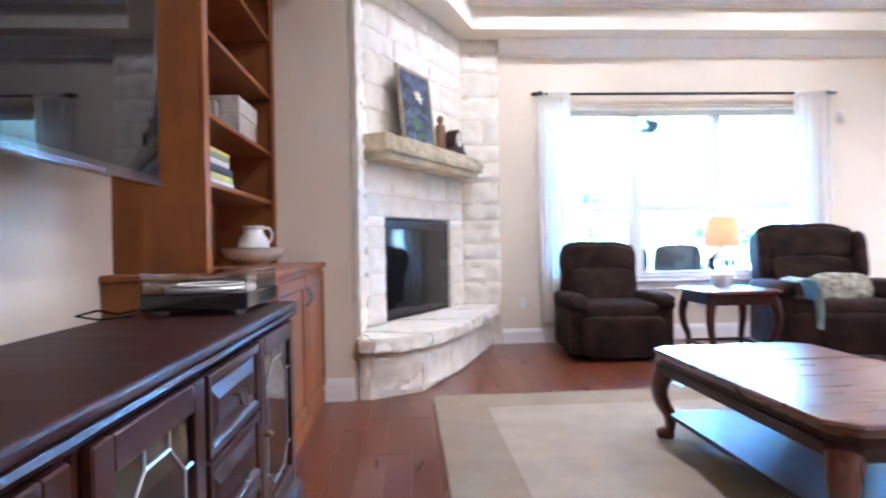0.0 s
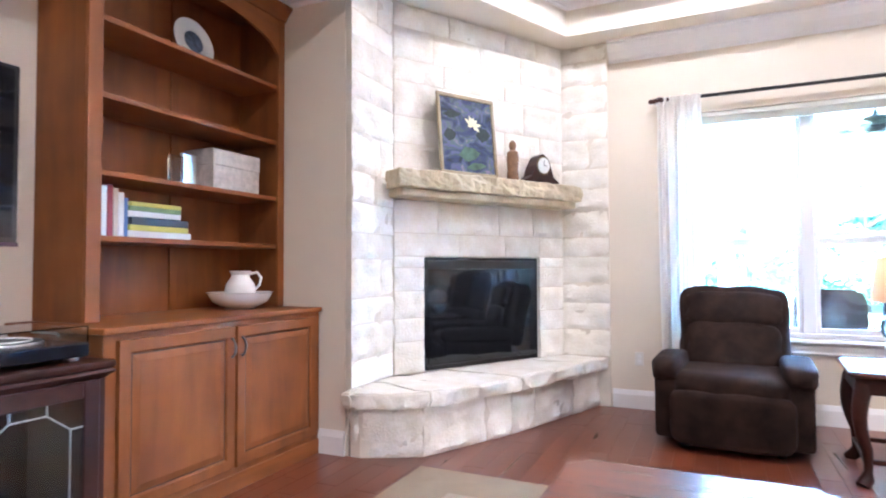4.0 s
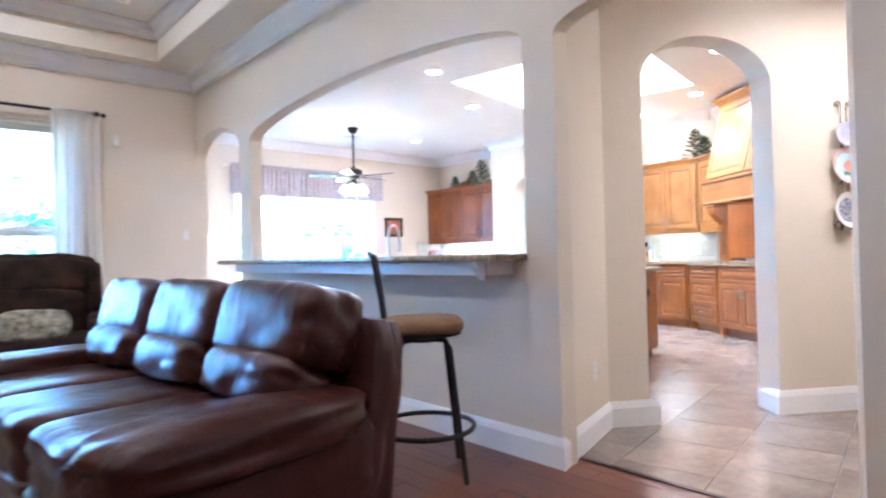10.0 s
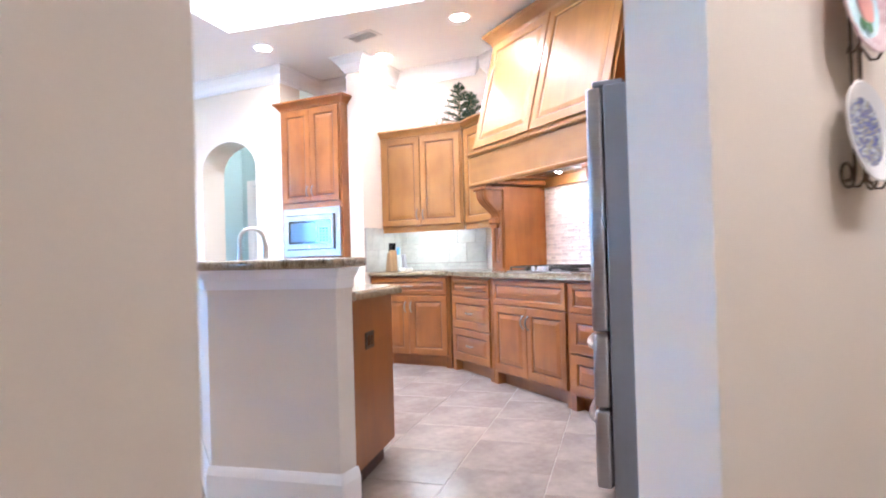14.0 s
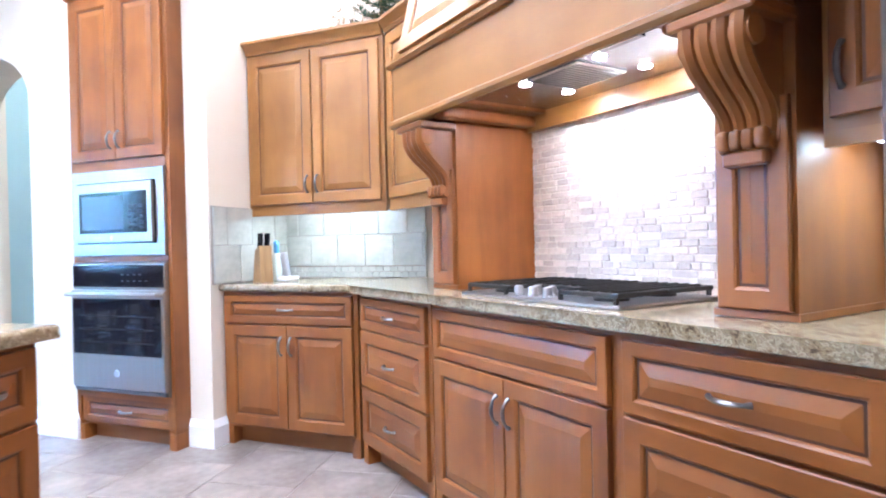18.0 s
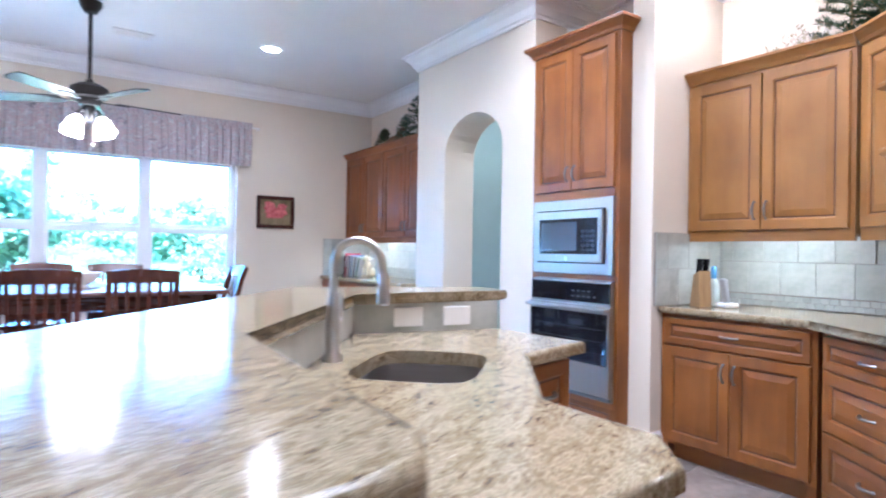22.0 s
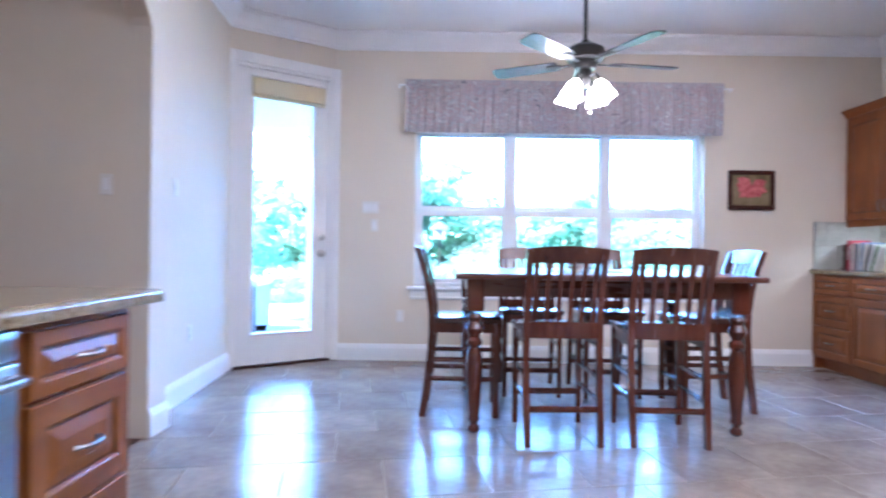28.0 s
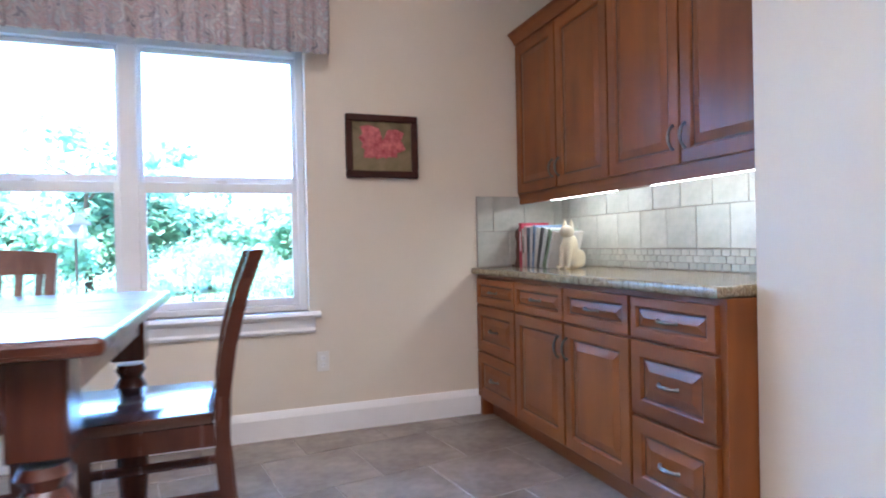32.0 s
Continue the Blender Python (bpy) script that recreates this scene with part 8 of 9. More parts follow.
M_MAT = surface("woven_mat", (0.46, 0.40, 0.30), 0.9, var=0.25, scale=20, grain=240, bump=0.5)
tagged(part("placemat", bx(6.30, 6.78, 7.62, 7.94, TZ, TZ + 0.005, 0.002), M_MAT), "woven beige placemat on the dining table", "placemat")
bm = bmesh.new()
lathe(bm, [(0.05, 0), (0.055, 0.008), (0.05, 0.014), (0.10, 0.05), (0.135, 0.095), (0.142, 0.105), (0.136, 0.105), (0.095, 0.055), (0.04, 0.025), (0.005, 0.022)], 28, Matrix.Translation((6.52, 7.78, TZ + 0.005)))
tagged(part("serving_bowl", bm, M_PORC, smooth=True), "white ceramic bowl on a placemat", "bowl")


# ---- fans and ceiling lights ----
M_BLADE = surface("fan_blade", (0.035, 0.030, 0.035), 0.28, var=0.2, scale=8, grain=60, bump=0.03, stretch=(1, 8, 1), coat=0.4)
M_FROST = glow("frosted_glass", (1.0, 0.95, 0.88), 2.8)


def ceiling_fan(x, y, ztop, zb, r, turn, lights, label, n=5, dark=M_IRON):
    t = thing("ceiling_fan", label, "ceiling fan", pose(x, y, 0))
    part("canopy", lathe(bmesh.new(), [(0.025, ztop - 0.085), (0.045, ztop - 0.08), (0.075, ztop - 0.03), (0.08, ztop), (0.02, ztop)], 20), dark, t, smooth=True)
    part("downrod", tube(bmesh.new(), [(0, 0, ztop - 0.08), (0, 0, zb + 0.13)], 0.014, 10), dark, t, smooth=True)
    part("motor", lathe(bmesh.new(), [(0.03, zb - 0.05), (0.07, zb - 0.045), (0.085, zb - 0.015), (0.085, zb + 0.005), (0.125, zb + 0.015), (0.135, zb + 0.05), (0.13, zb + 0.085), (0.08, zb + 0.115), (0.03, zb + 0.125), (0.025, zb + 0.15), (0.01, zb + 0.15)], 24), dark, t, smooth=True)
    for k in range(n):
        m = Matrix.Rotation(radians(turn + 360 / n * k), 4, "Z") @ Matrix.Translation((0, 0, zb)) @ Matrix.Rotation(radians(11), 4, "X")
        bm = bmesh.new()
        prof = [(0.19, -0.045), (0.22, -0.058), (r - 0.05, -0.068), (r - 0.012, -0.060), (r, -0.040), (r, 0.040), (r - 0.012, 0.060), (r - 0.05, 0.068), (0.22, 0.058), (0.19, 0.045)]
        prism(bm, prof, -0.004, 0.004, m)
        bl = part("blade", bm, M_BLADE, t)
        bm = bmesh.new()
        prism(bm, [(0.08, -0.016), (0.15, -0.010), (0.20, -0.035), (0.26, -0.028), (0.28, 0), (0.26, 0.028), (0.20, 0.035), (0.15, 0.010), (0.08, 0.016)], -0.012, -0.005, m)
        part("blade_bracket", bm, dark, bl)
    if lights:
        part("light_hub", lathe(bmesh.new(), [(0.008, zb - 0.17), (0.03, zb - 0.16), (0.045, zb - 0.12), (0.05, zb - 0.07), (0.04, zb - 0.051), (0.01, zb - 0.051)], 16), dark, t, smooth=True)
        for k in range(lights):
            a = radians(45 + 90 * k)
            c, s = math.cos(a), math.sin(a)
            part("arm", tube(bmesh.new(), [(c * 0.03, s * 0.03, zb - 0.10), (c * 0.08, s * 0.08, zb - 0.09), (c * 0.105, s * 0.105, zb - 0.12), (c * 0.11, s * 0.11, zb - 0.15)], 0.009, 8), dark, t)
            m = Matrix.Translation((c * 0.11, s * 0.11, zb - 0.145)) @ Matrix.Rotation(a, 4, "Z") @ Matrix.Rotation(radians(158), 4, "Y")
            sh = part("shade", lathe(bmesh.new(), [(0.025, 0), (0.032, 0.012), (0.048, 0.04), (0.058, 0.085), (0.072, 0.125), (0.069, 0.127), (0.054, 0.087), (0.044, 0.042), (0.02, 0.012)], 20, m), M_FROST, t, "lit frosted glass shade", smooth=True)
    part("pull_chain", tube(bmesh.new(), [(0.03, -0.02, zb - 0.04), (0.03, -0.02, zb - (0.33 if lights else 0.53))], 0.0018, 5), M_BRASS, t)
    zc = zb - (0.33 if lights else 0.53)
    part("chain_fob", lathe(bmesh.new(), [(0.003, zc - 0.035), (0.009, zc - 0.03), (0.010, zc - 0.012), (0.003, zc)], 10, Matrix.Translation((0.03, -0.02, 0))), M_NICKEL, t, smooth=True)
    return t


ceiling_fan(6.56, 7.92, ZC, 2.33, 0.66, 9, 4, "black five-blade ceiling fan with four lit frosted shades")
ceiling_fan(1.05, 3.80, 3.84, 2.94, 0.75, 38, 0, "black five-blade ceiling fan on a long rod in the tray")


def can(x, y, z):
    t = thing("recessed_light", "lit recessed ceiling light with a white trim ring", "ceiling light", pose(x, y, z), "recessed ceiling lights")
    part("trim_ring", lathe(bmesh.new(), [(0.068, -0.001), (0.072, -0.008), (0.092, -0.006), (0.096, 0.0), (0.068, 0.0005)], 28), M_TRIM, t, smooth=True)
    part("lens", lathe(bmesh.new(), [(0.067, -0.001), (0.05, -0.004), (0.002, -0.005)], 24), M_CAN, t, "glowing lens", smooth=True)


for x, y in ((5.72, 5.09), (7.12, 5.89), (8.68, 5.6), (9.45, 4.75), (8.95, 3.69), (7.5, 2.8), (5.22, 7.68), (8.0, 8.13)):
    can(x, y, ZC)
# the last pair is out of view, added to raise the living-room light
for x, y in ((2.10, 5.55), (-0.20, 5.75), (2.10, 2.6), (-0.2, 2.6), (2.10, 0.2), (-0.2, 0.2)):
    can(x, y, 3.84)
# next two: unseen hall lights, added only to brighten the wall with the plates
can(5.3, 0.9, 2.80)
can(6.05, 0.35, 2.80)
can(9.95, 6.6, ZC)


def vent(x, y, z, turn, w=0.32, d=0.17):
    t = thing("ceiling_vent", "white louvred ceiling air vent", "vent", pose(x, y, z, 0, 0, turn), "ceiling vents")
    part("frame", ring([(-w / 2, -d / 2), (w / 2, -d / 2), (w / 2, d / 2), (-w / 2, d / 2)], [(-w / 2 + 0.025, -d / 2 + 0.025), (w / 2 - 0.025, -d / 2 + 0.025), (w / 2 - 0.025, d / 2 - 0.025), (-w / 2 + 0.025, d / 2 - 0.025)], -0.010, -0.001), M_PLATE, t)
    part("backing", bx(-w / 2 + 0.026, w / 2 - 0.026, -d / 2 + 0.026, d / 2 - 0.026, -0.002, -0.0005), M_PEWTER, t)
    n = 7
    for k in range(n):
        yy = -d / 2 + 0.03 + (d - 0.06) * (k + 0.5) / n
        part("slat", bx(-w / 2 + 0.026, w / 2 - 0.026, -0.0015, 0.0015, -0.007, 0.007, m=Matrix.Translation((0, yy, -0.008)) @ Matrix.Rotation(radians(50), 4, "X")), M_PLATE, t)


vent(8.90, 4.63, ZC, 80)
vent(6.90, 8.46, ZC, 0)
vent(2.10, 5.80, 3.84, 0)
vent(-0.15, 6.02, 3.84, 0)


# ---- plates, switches and pictures on the walls ----
def wall_plate(m, kind, label):
    """Switch or outlet on a wall: local x along, y out of the wall, z up."""
    t = thing("light_switch" if kind > 0 else "wall_outlet", label, "switch" if kind > 0 else "outlet", m)
    n = max(kind, 1)
    w = 0.035 + 0.0225 * (n - 1)
    part("plate", bx(-w, w, 0, 0.006, -0.057, 0.057, 0.003), M_PLATE, t)
    for k in range(n):
        x = (k - (n - 1) / 2) * 0.045
        if kind > 0:
            part("rocker", bx(x - 0.016, x + 0.016, 0.0055, 0.010, -0.032, 0.032, 0.002), M_TRIM, t)
        else:
            for z in (-0.020, 0.020):
                s = part("socket", lathe(bmesh.new(), [(0.016, 0), (0.016, 0.003), (0.003, 0.0035)], 14, Matrix.Translation((0, 0.0055, z)) @ Matrix.Rotation(radians(-90), 4, "X")), M_TRIM, t)
                for dx in (-0.006, 0.006):
                    part("slot", bx(dx - 0.001, dx + 0.001, 0.0088, 0.0097, z - 0.004, z + 0.005), M_BLACK, s)
    return t


def on(px, py, pz, nx, ny):
    ln = math.hypot(nx, ny)
    nx, ny = nx / ln, ny / ln
    return Matrix(((ny, nx, 0, px), (-nx, ny, 0, py), (0, 0, 1, pz), (0, 0, 0, 1)))


wall_plate(on(8.13, 9.479, 0.41, 0, -1), 0, "white duplex outlet below the breakfast window wall picture")
wall_plate(on(5.21, 9.479, 0.42, 0, -1), 0, "white duplex outlet above the baseboard")
wall_plate(on(4.92, 9.479, 1.44, 0, -1), 3, "white triple rocker switch beside the patio door")
wall_plate(on(4.96, 9.479, 1.27, 0, -1), 1, "white single rocker switch beside the patio door")
wall_plate(on(4.41, 2.305, 0.40, 0.271, -0.963), 0, "white duplex outlet on the angled hall wall")
wall_plate(on(3.856, 7.78, 1.43, 1, 0.056), 1, "white rocker switch beside the arch")
wall_plate(on(3.840, 8.06, 0.44, 1, 0.056), 0, "white duplex outlet beside the arch")
wall_plate(on(3.78, 7.129, 1.38, 0, -1), 1, "white rocker switch inside the arched doorway")
wall_plate(on(-0.40, 7.129, 0.42, 0, -1), 0, "white duplex outlet beside the fireplace")
wall_plate(on(1.50, 7.129, 0.40, 0, -1), 0, "white duplex outlet under the living-room window")
wall_plate(on(10.349, 6.40, 1.30, -1, 0), 2, "white double rocker switch on the pale blue wall")
t = thing("motion_sensor", "small white corner alarm sensor high on the wall", "sensor", pose(3.09, 7.129, 2.35))
part("case", bx(-0.03, 0.03, -0.04, 0, -0.06, 0.06, 0.012, 3), M_PLATE, t, smooth=True)
part("sensor_lens", bx(-0.02, 0.02, -0.044, -0.038, -0.04, 0.0, 0.004, 2), M_TRIM, t)

# framed flower picture
t = thing("framed_picture", "dark-framed picture of a red flower on the cream wall", "picture", Matrix(((1, 0, 0, 8.502), (0, 1, 0, 9.479), (0, 0, 1, 1.65), (0, 0, 0, 1))))
bm = bmesh.new()
for a in ((-0.218, 0.218, 0.145, 0.185), (-0.218, 0.218, -0.185, -0.145), (-0.218, -0.178, -0.145, 0.145), (0.178, 0.218, -0.145, 0.145)):
    box(bm, a[0], a[1], -0.028, 0, a[2], a[3], 0.006)
part("picture_frame", bm, M_DARK, t, "dark wooden frame")
M_PICBG = paint_mat("flower_ground", ((0.30, (0.10, 0.075, 0.03)), (0.50, (0.20, 0.15, 0.07)), (0.70, (0.26, 0.20, 0.11))), 5)
part("canvas", bx(-0.178, 0.178, -0.012, -0.002, -0.145, 0.145), M_PICBG, t, "brown-green painted ground")
M_REDP = surface("red_petal", (0.60, 0.035, 0.05), 0.6, var=0.5, scale=30, grain=90, alt=(0.75, 0.22, 0.22))
bm = bmesh.new()
for k, (a, ln, wd) in enumerate(((150, 0.17, 0.05), (175, 0.16, 0.06), (198, 0.15, 0.05), (222, 0.17, 0.05), (250, 0.13, 0.05), (280, 0.12, 0.05), (310, 0.14, 0.05), (340, 0.16, 0.05), (20, 0.15, 0.05))):
    petal(bm, 0.005, 0.035, radians(a), ln * 0.92, wd, -0.0135 - k * 0.0006)
part("flower", bm, M_REDP, t, "red lily painted with streaked petals")

# plates on a scrolled iron hanger
m_, l_ = frame_on((5.589, 1.752), (6.479, 1.184))
PR = Matrix(((-m_[0][0], -m_[0][1], 0, 6.072), (-m_[1][0], -m_[1][1], 0, 1.443), (0, 0, 1, 0), (0, 0, 0, 1)))
M_RACK = surface("brown_iron", (0.10, 0.065, 0.04), 0.5, 0.6, var=0.2, grain=90, bump=0.1)


def scroll(x, z, s, r, y=-0.02, turns=1.3):
    pts = []
    for k in range(18):
        a = 2 * math.pi * turns * k / 17
        rr = r * (1 - 0.55 * k / 17)
        pts.append((x + s * (r - rr * math.cos(a)), y, z - rr * math.sin(a)))
    return pts


t = thing("plate_hanger", "brown wrought-iron hanger with scrolled ends on the hall wall", "plate rack", PR)
for s in (-1, 1):
    part("upright", tube(bmesh.new(), [(s * 0.022, 0.012, 2.02), (s * 0.022, 0.012, 1.25)] + [(x, 0.012, z) for x, _, z in scroll(s * 0.022, 1.22, s, 0.035)], 0.0035, 6), M_RACK, t)
    part("top_scroll", tube(bmesh.new(), [(x, 0.012, 4.02 - z) for x, _, z in scroll(s * 0.022, 2.00, s, 0.022)], 0.003, 6), M_RACK, t)
    for z, r in ((1.74, 0.055), (1.50, 0.09), (1.20, 0.09)):
        part("plate_hook", tube(bmesh.new(), [(s * 0.022, 0.012, z + 0.02), (s * (r * 0.6), 0.02, z - 0.01), (s * (r * 0.62), 0.034, z - 0.012), (s * r * 0.62, 0.044, z + 0.004), (s * r * 0.68, 0.046, z + 0.018)], 0.0032, 6), M_RACK, t)
M_PLAV = paint_mat("lavender_glaze", ((0.40, (0.42, 0.40, 0.62)), (0.55, (0.50, 0.48, 0.68)), (0.70, (0.60, 0.56, 0.70))), 9)
M_PPINK = surface("pink_glaze", (0.78, 0.45, 0.45), 0.15, var=0.3, scale=40, grain=90, bump=0.0, alt=(0.85, 0.72, 0.70))
M_PAQUA = paint_mat("aqua_glaze", ((0.35, (0.45, 0.68, 0.72)), (0.55, (0.58, 0.76, 0.78)), (0.7, (0.64, 0.78, 0.76))), 12)
M_PLAND = paint_mat("landscape_glaze", ((0.36, (0.06, 0.08, 0.22)), (0.44, (0.15, 0.18, 0.44)), (0.50, (0.30, 0.27, 0.14)), (0.56, (0.36, 0.38, 0.34)), (0.62, (0.50, 0.55, 0.62))), 26, stretch=(1, 3, 1))
M_PETAL2 = surface("coral_petal", (0.80, 0.36, 0.30), 0.3, var=0.2, bump=0.0)
M_LEAFG = surface("painted_leaf", (0.12, 0.34, 0.14), 0.4, var=0.2, bump=0.0)
for z, r, mr, mi, lab, oval in ((1.815, 0.082, M_PLAV, M_PLAV, "small lavender glazed plate on the iron hanger", 1.0), (1.610, 0.118, M_PPINK, M_PAQUA, "plate with a pink rim and a painted flower", 1.12), (1.315, 0.112, M_PORC, M_PLAND, "white plate painted with a blue landscape", 1.12)):
    mm = PR @ Matrix.Translation((0, 0.027, z)) @ Matrix.Rotation(radians(-90 + 7), 4, "X") @ Matrix.Rotation(math.pi, 4, "Z") @ Matrix.Diagonal((1 / oval ** 0.5, oval ** 0.5, 1, 1))
    t = thing("decorative_plate", lab, "plate", mm, "plates on the hanger")
    part("rim", lathe(bmesh.new(), [(r * 0.62, -0.004), (r * 0.97, -0.002 + 0.010), (r, 0.012), (r * 0.97, 0.014), (r * 0.70, 0.004), (r * 0.67, 0.002), (r * 0.63, -0.001), (r * 0.62, -0.0035)], 36), mr, t, smooth=True)
    part("center", lathe(bmesh.new(), [(r * 0.66, -0.002), (r * 0.685, 0.003), (r * 0.64, 0.0015), (0.002, 0.0015)], 36), mi, t, "painted middle", smooth=True)
    if "flower" in lab:
        bm = bmesh.new()
        for k in range(5):
            petal(bm, 0.012, -0.006, radians(90 + 72 * k), 0.042, 0.030, 0)
        for v in bm.verts:
            v.co = Vector((v.co.x, v.co.z, 0.003 + abs(v.co.y)))
        part("painted_flower", bm, M_PETAL2, t)
        bm = bmesh.new()
        for a in (200, 330):
            petal(bm, 0.0, -0.045, radians(a), 0.035, 0.016, 0)
        for v in bm.verts:
            v.co = Vector((v.co.x, v.co.z, 0.0035))
        part("painted_leaf", bm, M_LEAFG, t)


# ---- things on counters and cabinets ----
M_BLOCK = wood("knife_block_wood", (0.22, 0.12, 0.05), (0.42, 0.26, 0.12), 0.4, (26, 26, 2.4), 0.2)
t = thing("knife_block", "light wooden knife block with dark-handled knives", "knife block", pose(9.60, 4.81, 0.916, 0, 0, 65) @ Matrix.Scale(0.86, 4))
bm = bmesh.new()
prism(bm, [(-0.06, 0), (0.06, 0), (0.02, 0.22), (-0.045, 0.25)], -0.045, 0.045, Matrix(((1, 0, 0, 0), (0, 0, 1, 0), (0, 1, 0, 0), (0, 0, 0, 1))))
part("block", bm, M_BLOCK, t)
for k in range(6):
    x, y = -0.03 + 0.02 * (k % 3), -0.025 + 0.05 * (k // 3)
    part("knife_handle", tube(bmesh.new(), [(x, y, 0.23), (x - 0.012, y, 0.29), (x - 0.016, y, 0.335)], [0.009, 0.010, 0.011], 8), M_BLACK, t, smooth=True)
M_PHONE = surface("silver_plastic", (0.45, 0.46, 0.48), 0.35, 0.3, var=0.06, bump=0.0)
t = thing("cordless_phone", "silver and black cordless phone standing in its white charger", "telephone", pose(9.68, 4.69, 0.916, 0, 0, 70))
part("charger", bx(-0.045, 0.045, -0.05, 0.05, 0, 0.028, 0.010, 2), M_PLATE, t, smooth=True)
h_ = part("handset", bx(-0.024, 0.024, -0.015, 0.015, 0.02, 0.175, 0.010, 2, Matrix.Rotation(radians(-10), 4, "X")), M_PHONE, t, "silver handset", smooth=True)
part("keypad", bx(-0.018, 0.018, -0.018, -0.014, 0.05, 0.10, 0.002, 1, Matrix.Rotation(radians(-10), 4, "X")), M_BLACK, h_)
t = thing("spray_bottle", "small clear bottle with a blue cap on the counter", "bottle", pose(9.72, 4.80, 0.916))
part("bottle", lathe(bmesh.new(), [(0.030, 0), (0.032, 0.01), (0.032, 0.13), (0.022, 0.16), (0.012, 0.17)], 16), surface("pale_bottle", (0.62, 0.68, 0.62), 0.2, var=0.1, bump=0.0), t, smooth=True)
part("cap", lathe(bmesh.new(), [(0.016, 0.168), (0.018, 0.19), (0.018, 0.235), (0.010, 0.245)], 14), surface("blue_cap", (0.12, 0.34, 0.62), 0.4, var=0.1, bump=0.0), t, smooth=True)

M_CARVE = surface("carved_dark_wood", (0.09, 0.035, 0.022), 0.5, var=0.5, scale=30, grain=90, bump=0.6, dist=0.006)
t = thing("carved_bookend", "dark carved wooden bookend beside the cookbooks", "bookend", pose(9.37, 9.405, 0.916))
bm = bmesh.new()
lathe(bm, [(0.036, 0), (0.04, 0.015), (0.03, 0.05), (0.034, 0.10), (0.026, 0.15), (0.036, 0.19), (0.032, 0.225), (0.015, 0.24)], 8)
part("carving", bm, M_CARVE, t)
part("base", bx(-0.045, 0.045, -0.04, 0.04, -0.0005, 0.012, 0.003), M_CARVE, t)
y = 9.36
for k, (w, h, col, lean) in enumerate(((0.035, 0.27, (0.45, 0.03, 0.06), 0), (0.030, 0.235, (0.60, 0.55, 0.48), 0), (0.026, 0.25, (0.62, 0.42, 0.38), 0), (0.030, 0.24, (0.10, 0.14, 0.20), 0), (0.024, 0.245, (0.66, 0.66, 0.66), 3), (0.022, 0.25, (0.18, 0.30, 0.48), 5), (0.022, 0.235, (0.70, 0.68, 0.62), 8), (0.020, 0.24, (0.10, 0.10, 0.10), 16), (0.022, 0.235, (0.68, 0.70, 0.70), 18), (0.024, 0.23, (0.24, 0.34, 0.22), 20), (0.020, 0.22, (0.72, 0.70, 0.66), 22))):
    mt = surface("book_cover", col, 0.5, var=0.12, scale=20, grain=80, bump=0.05)
    t = thing("cookbook", "upright cookbook on the granite desk counter beside a bookend", "book", pose(9.34, y - w, 0.916) @ Matrix.Rotation(radians(lean), 4, "X"), "cookbooks")
    part("cover", bx(0, 0.19, 0, 0.002, 0, h), mt, t)
    part("cover", bx(0, 0.19, w - 0.002, w, 0, h), mt, t)
    part("spine", bx(-0.002, 0.0, 0, w, 0, h), mt, t)
    part("pages", bx(0.001, 0.186, 0.0025, w - 0.0025, 0.003, h - 0.003), M_PORC, t)
    part("spine_title", bx(-0.0032, -0.002, w * 0.3, w * 0.7, h * 0.35, h * 0.8), M_PORC if k % 2 == 0 else M_IRON, t)
    y -= w + 0.003 + (0.012 if lean > 10 else 0)
t = thing("cat_figurine", "cream carved cat figurine sitting on the desk counter", "figurine", pose(9.42, 8.90, 0.916, 0, 0, 20))
bm = bmesh.new()
pillow(bm, 0.03, 0, 0.055, 0.13, 0.10, 0.11, 0.75, 6)
pillow(bm, -0.01, 0, 0.11, 0.085, 0.085, 0.16, 0.8, 6)
pillow(bm, -0.03, 0, 0.205, 0.072, 0.075, 0.07, 0.85, 6)
for s in (-1, 1):
    lathe(bm, [(0.016, 0), (0.011, 0.02), (0.001, 0.045)], 6, Matrix.Translation((-0.022, s * 0.022, 0.228)))
    tube(bm, [(-0.035, s * 0.024, 0.13), (-0.055, s * 0.024, 0.05), (-0.06, s * 0.024, 0.008), (-0.085, s * 0.024, 0.006)], [0.018, 0.014, 0.012, 0.008], 8)
tube(bm, [(0.09, 0, 0.02), (0.08, 0.06, 0.012), (0.02, 0.085, 0.012), (-0.03, 0.075, 0.014)], [0.016, 0.014, 0.012, 0.006], 8)
part("cat", bm, surface("cream_wood", (0.66, 0.58, 0.42), 0.5, var=0.12, scale=14, grain=70, bump=0.1), t, smooth=True)


def needles(bm, p, d, ln, count, rn, size=0.03):
    """Thin needle blades along a twig."""
    d = d.normalized()
    for k in range(count):
        q = p + d * ln * (k / count)
        v = Vector((rn.uniform(-1, 1), rn.uniform(-1, 1), rn.uniform(-0.4, 0.8)))
        v = (v - d * v.dot(d) * 0.5).normalized() + d * 0.6
        v = v.normalized() * size * rn.uniform(0.7, 1.3)
        s = v.cross(Vector((0.3, 0.2, 1))).normalized() * size * 0.13
        bm.faces.new((bm.verts.new(q - s), bm.verts.new(q + s), bm.verts.new(q + v)))


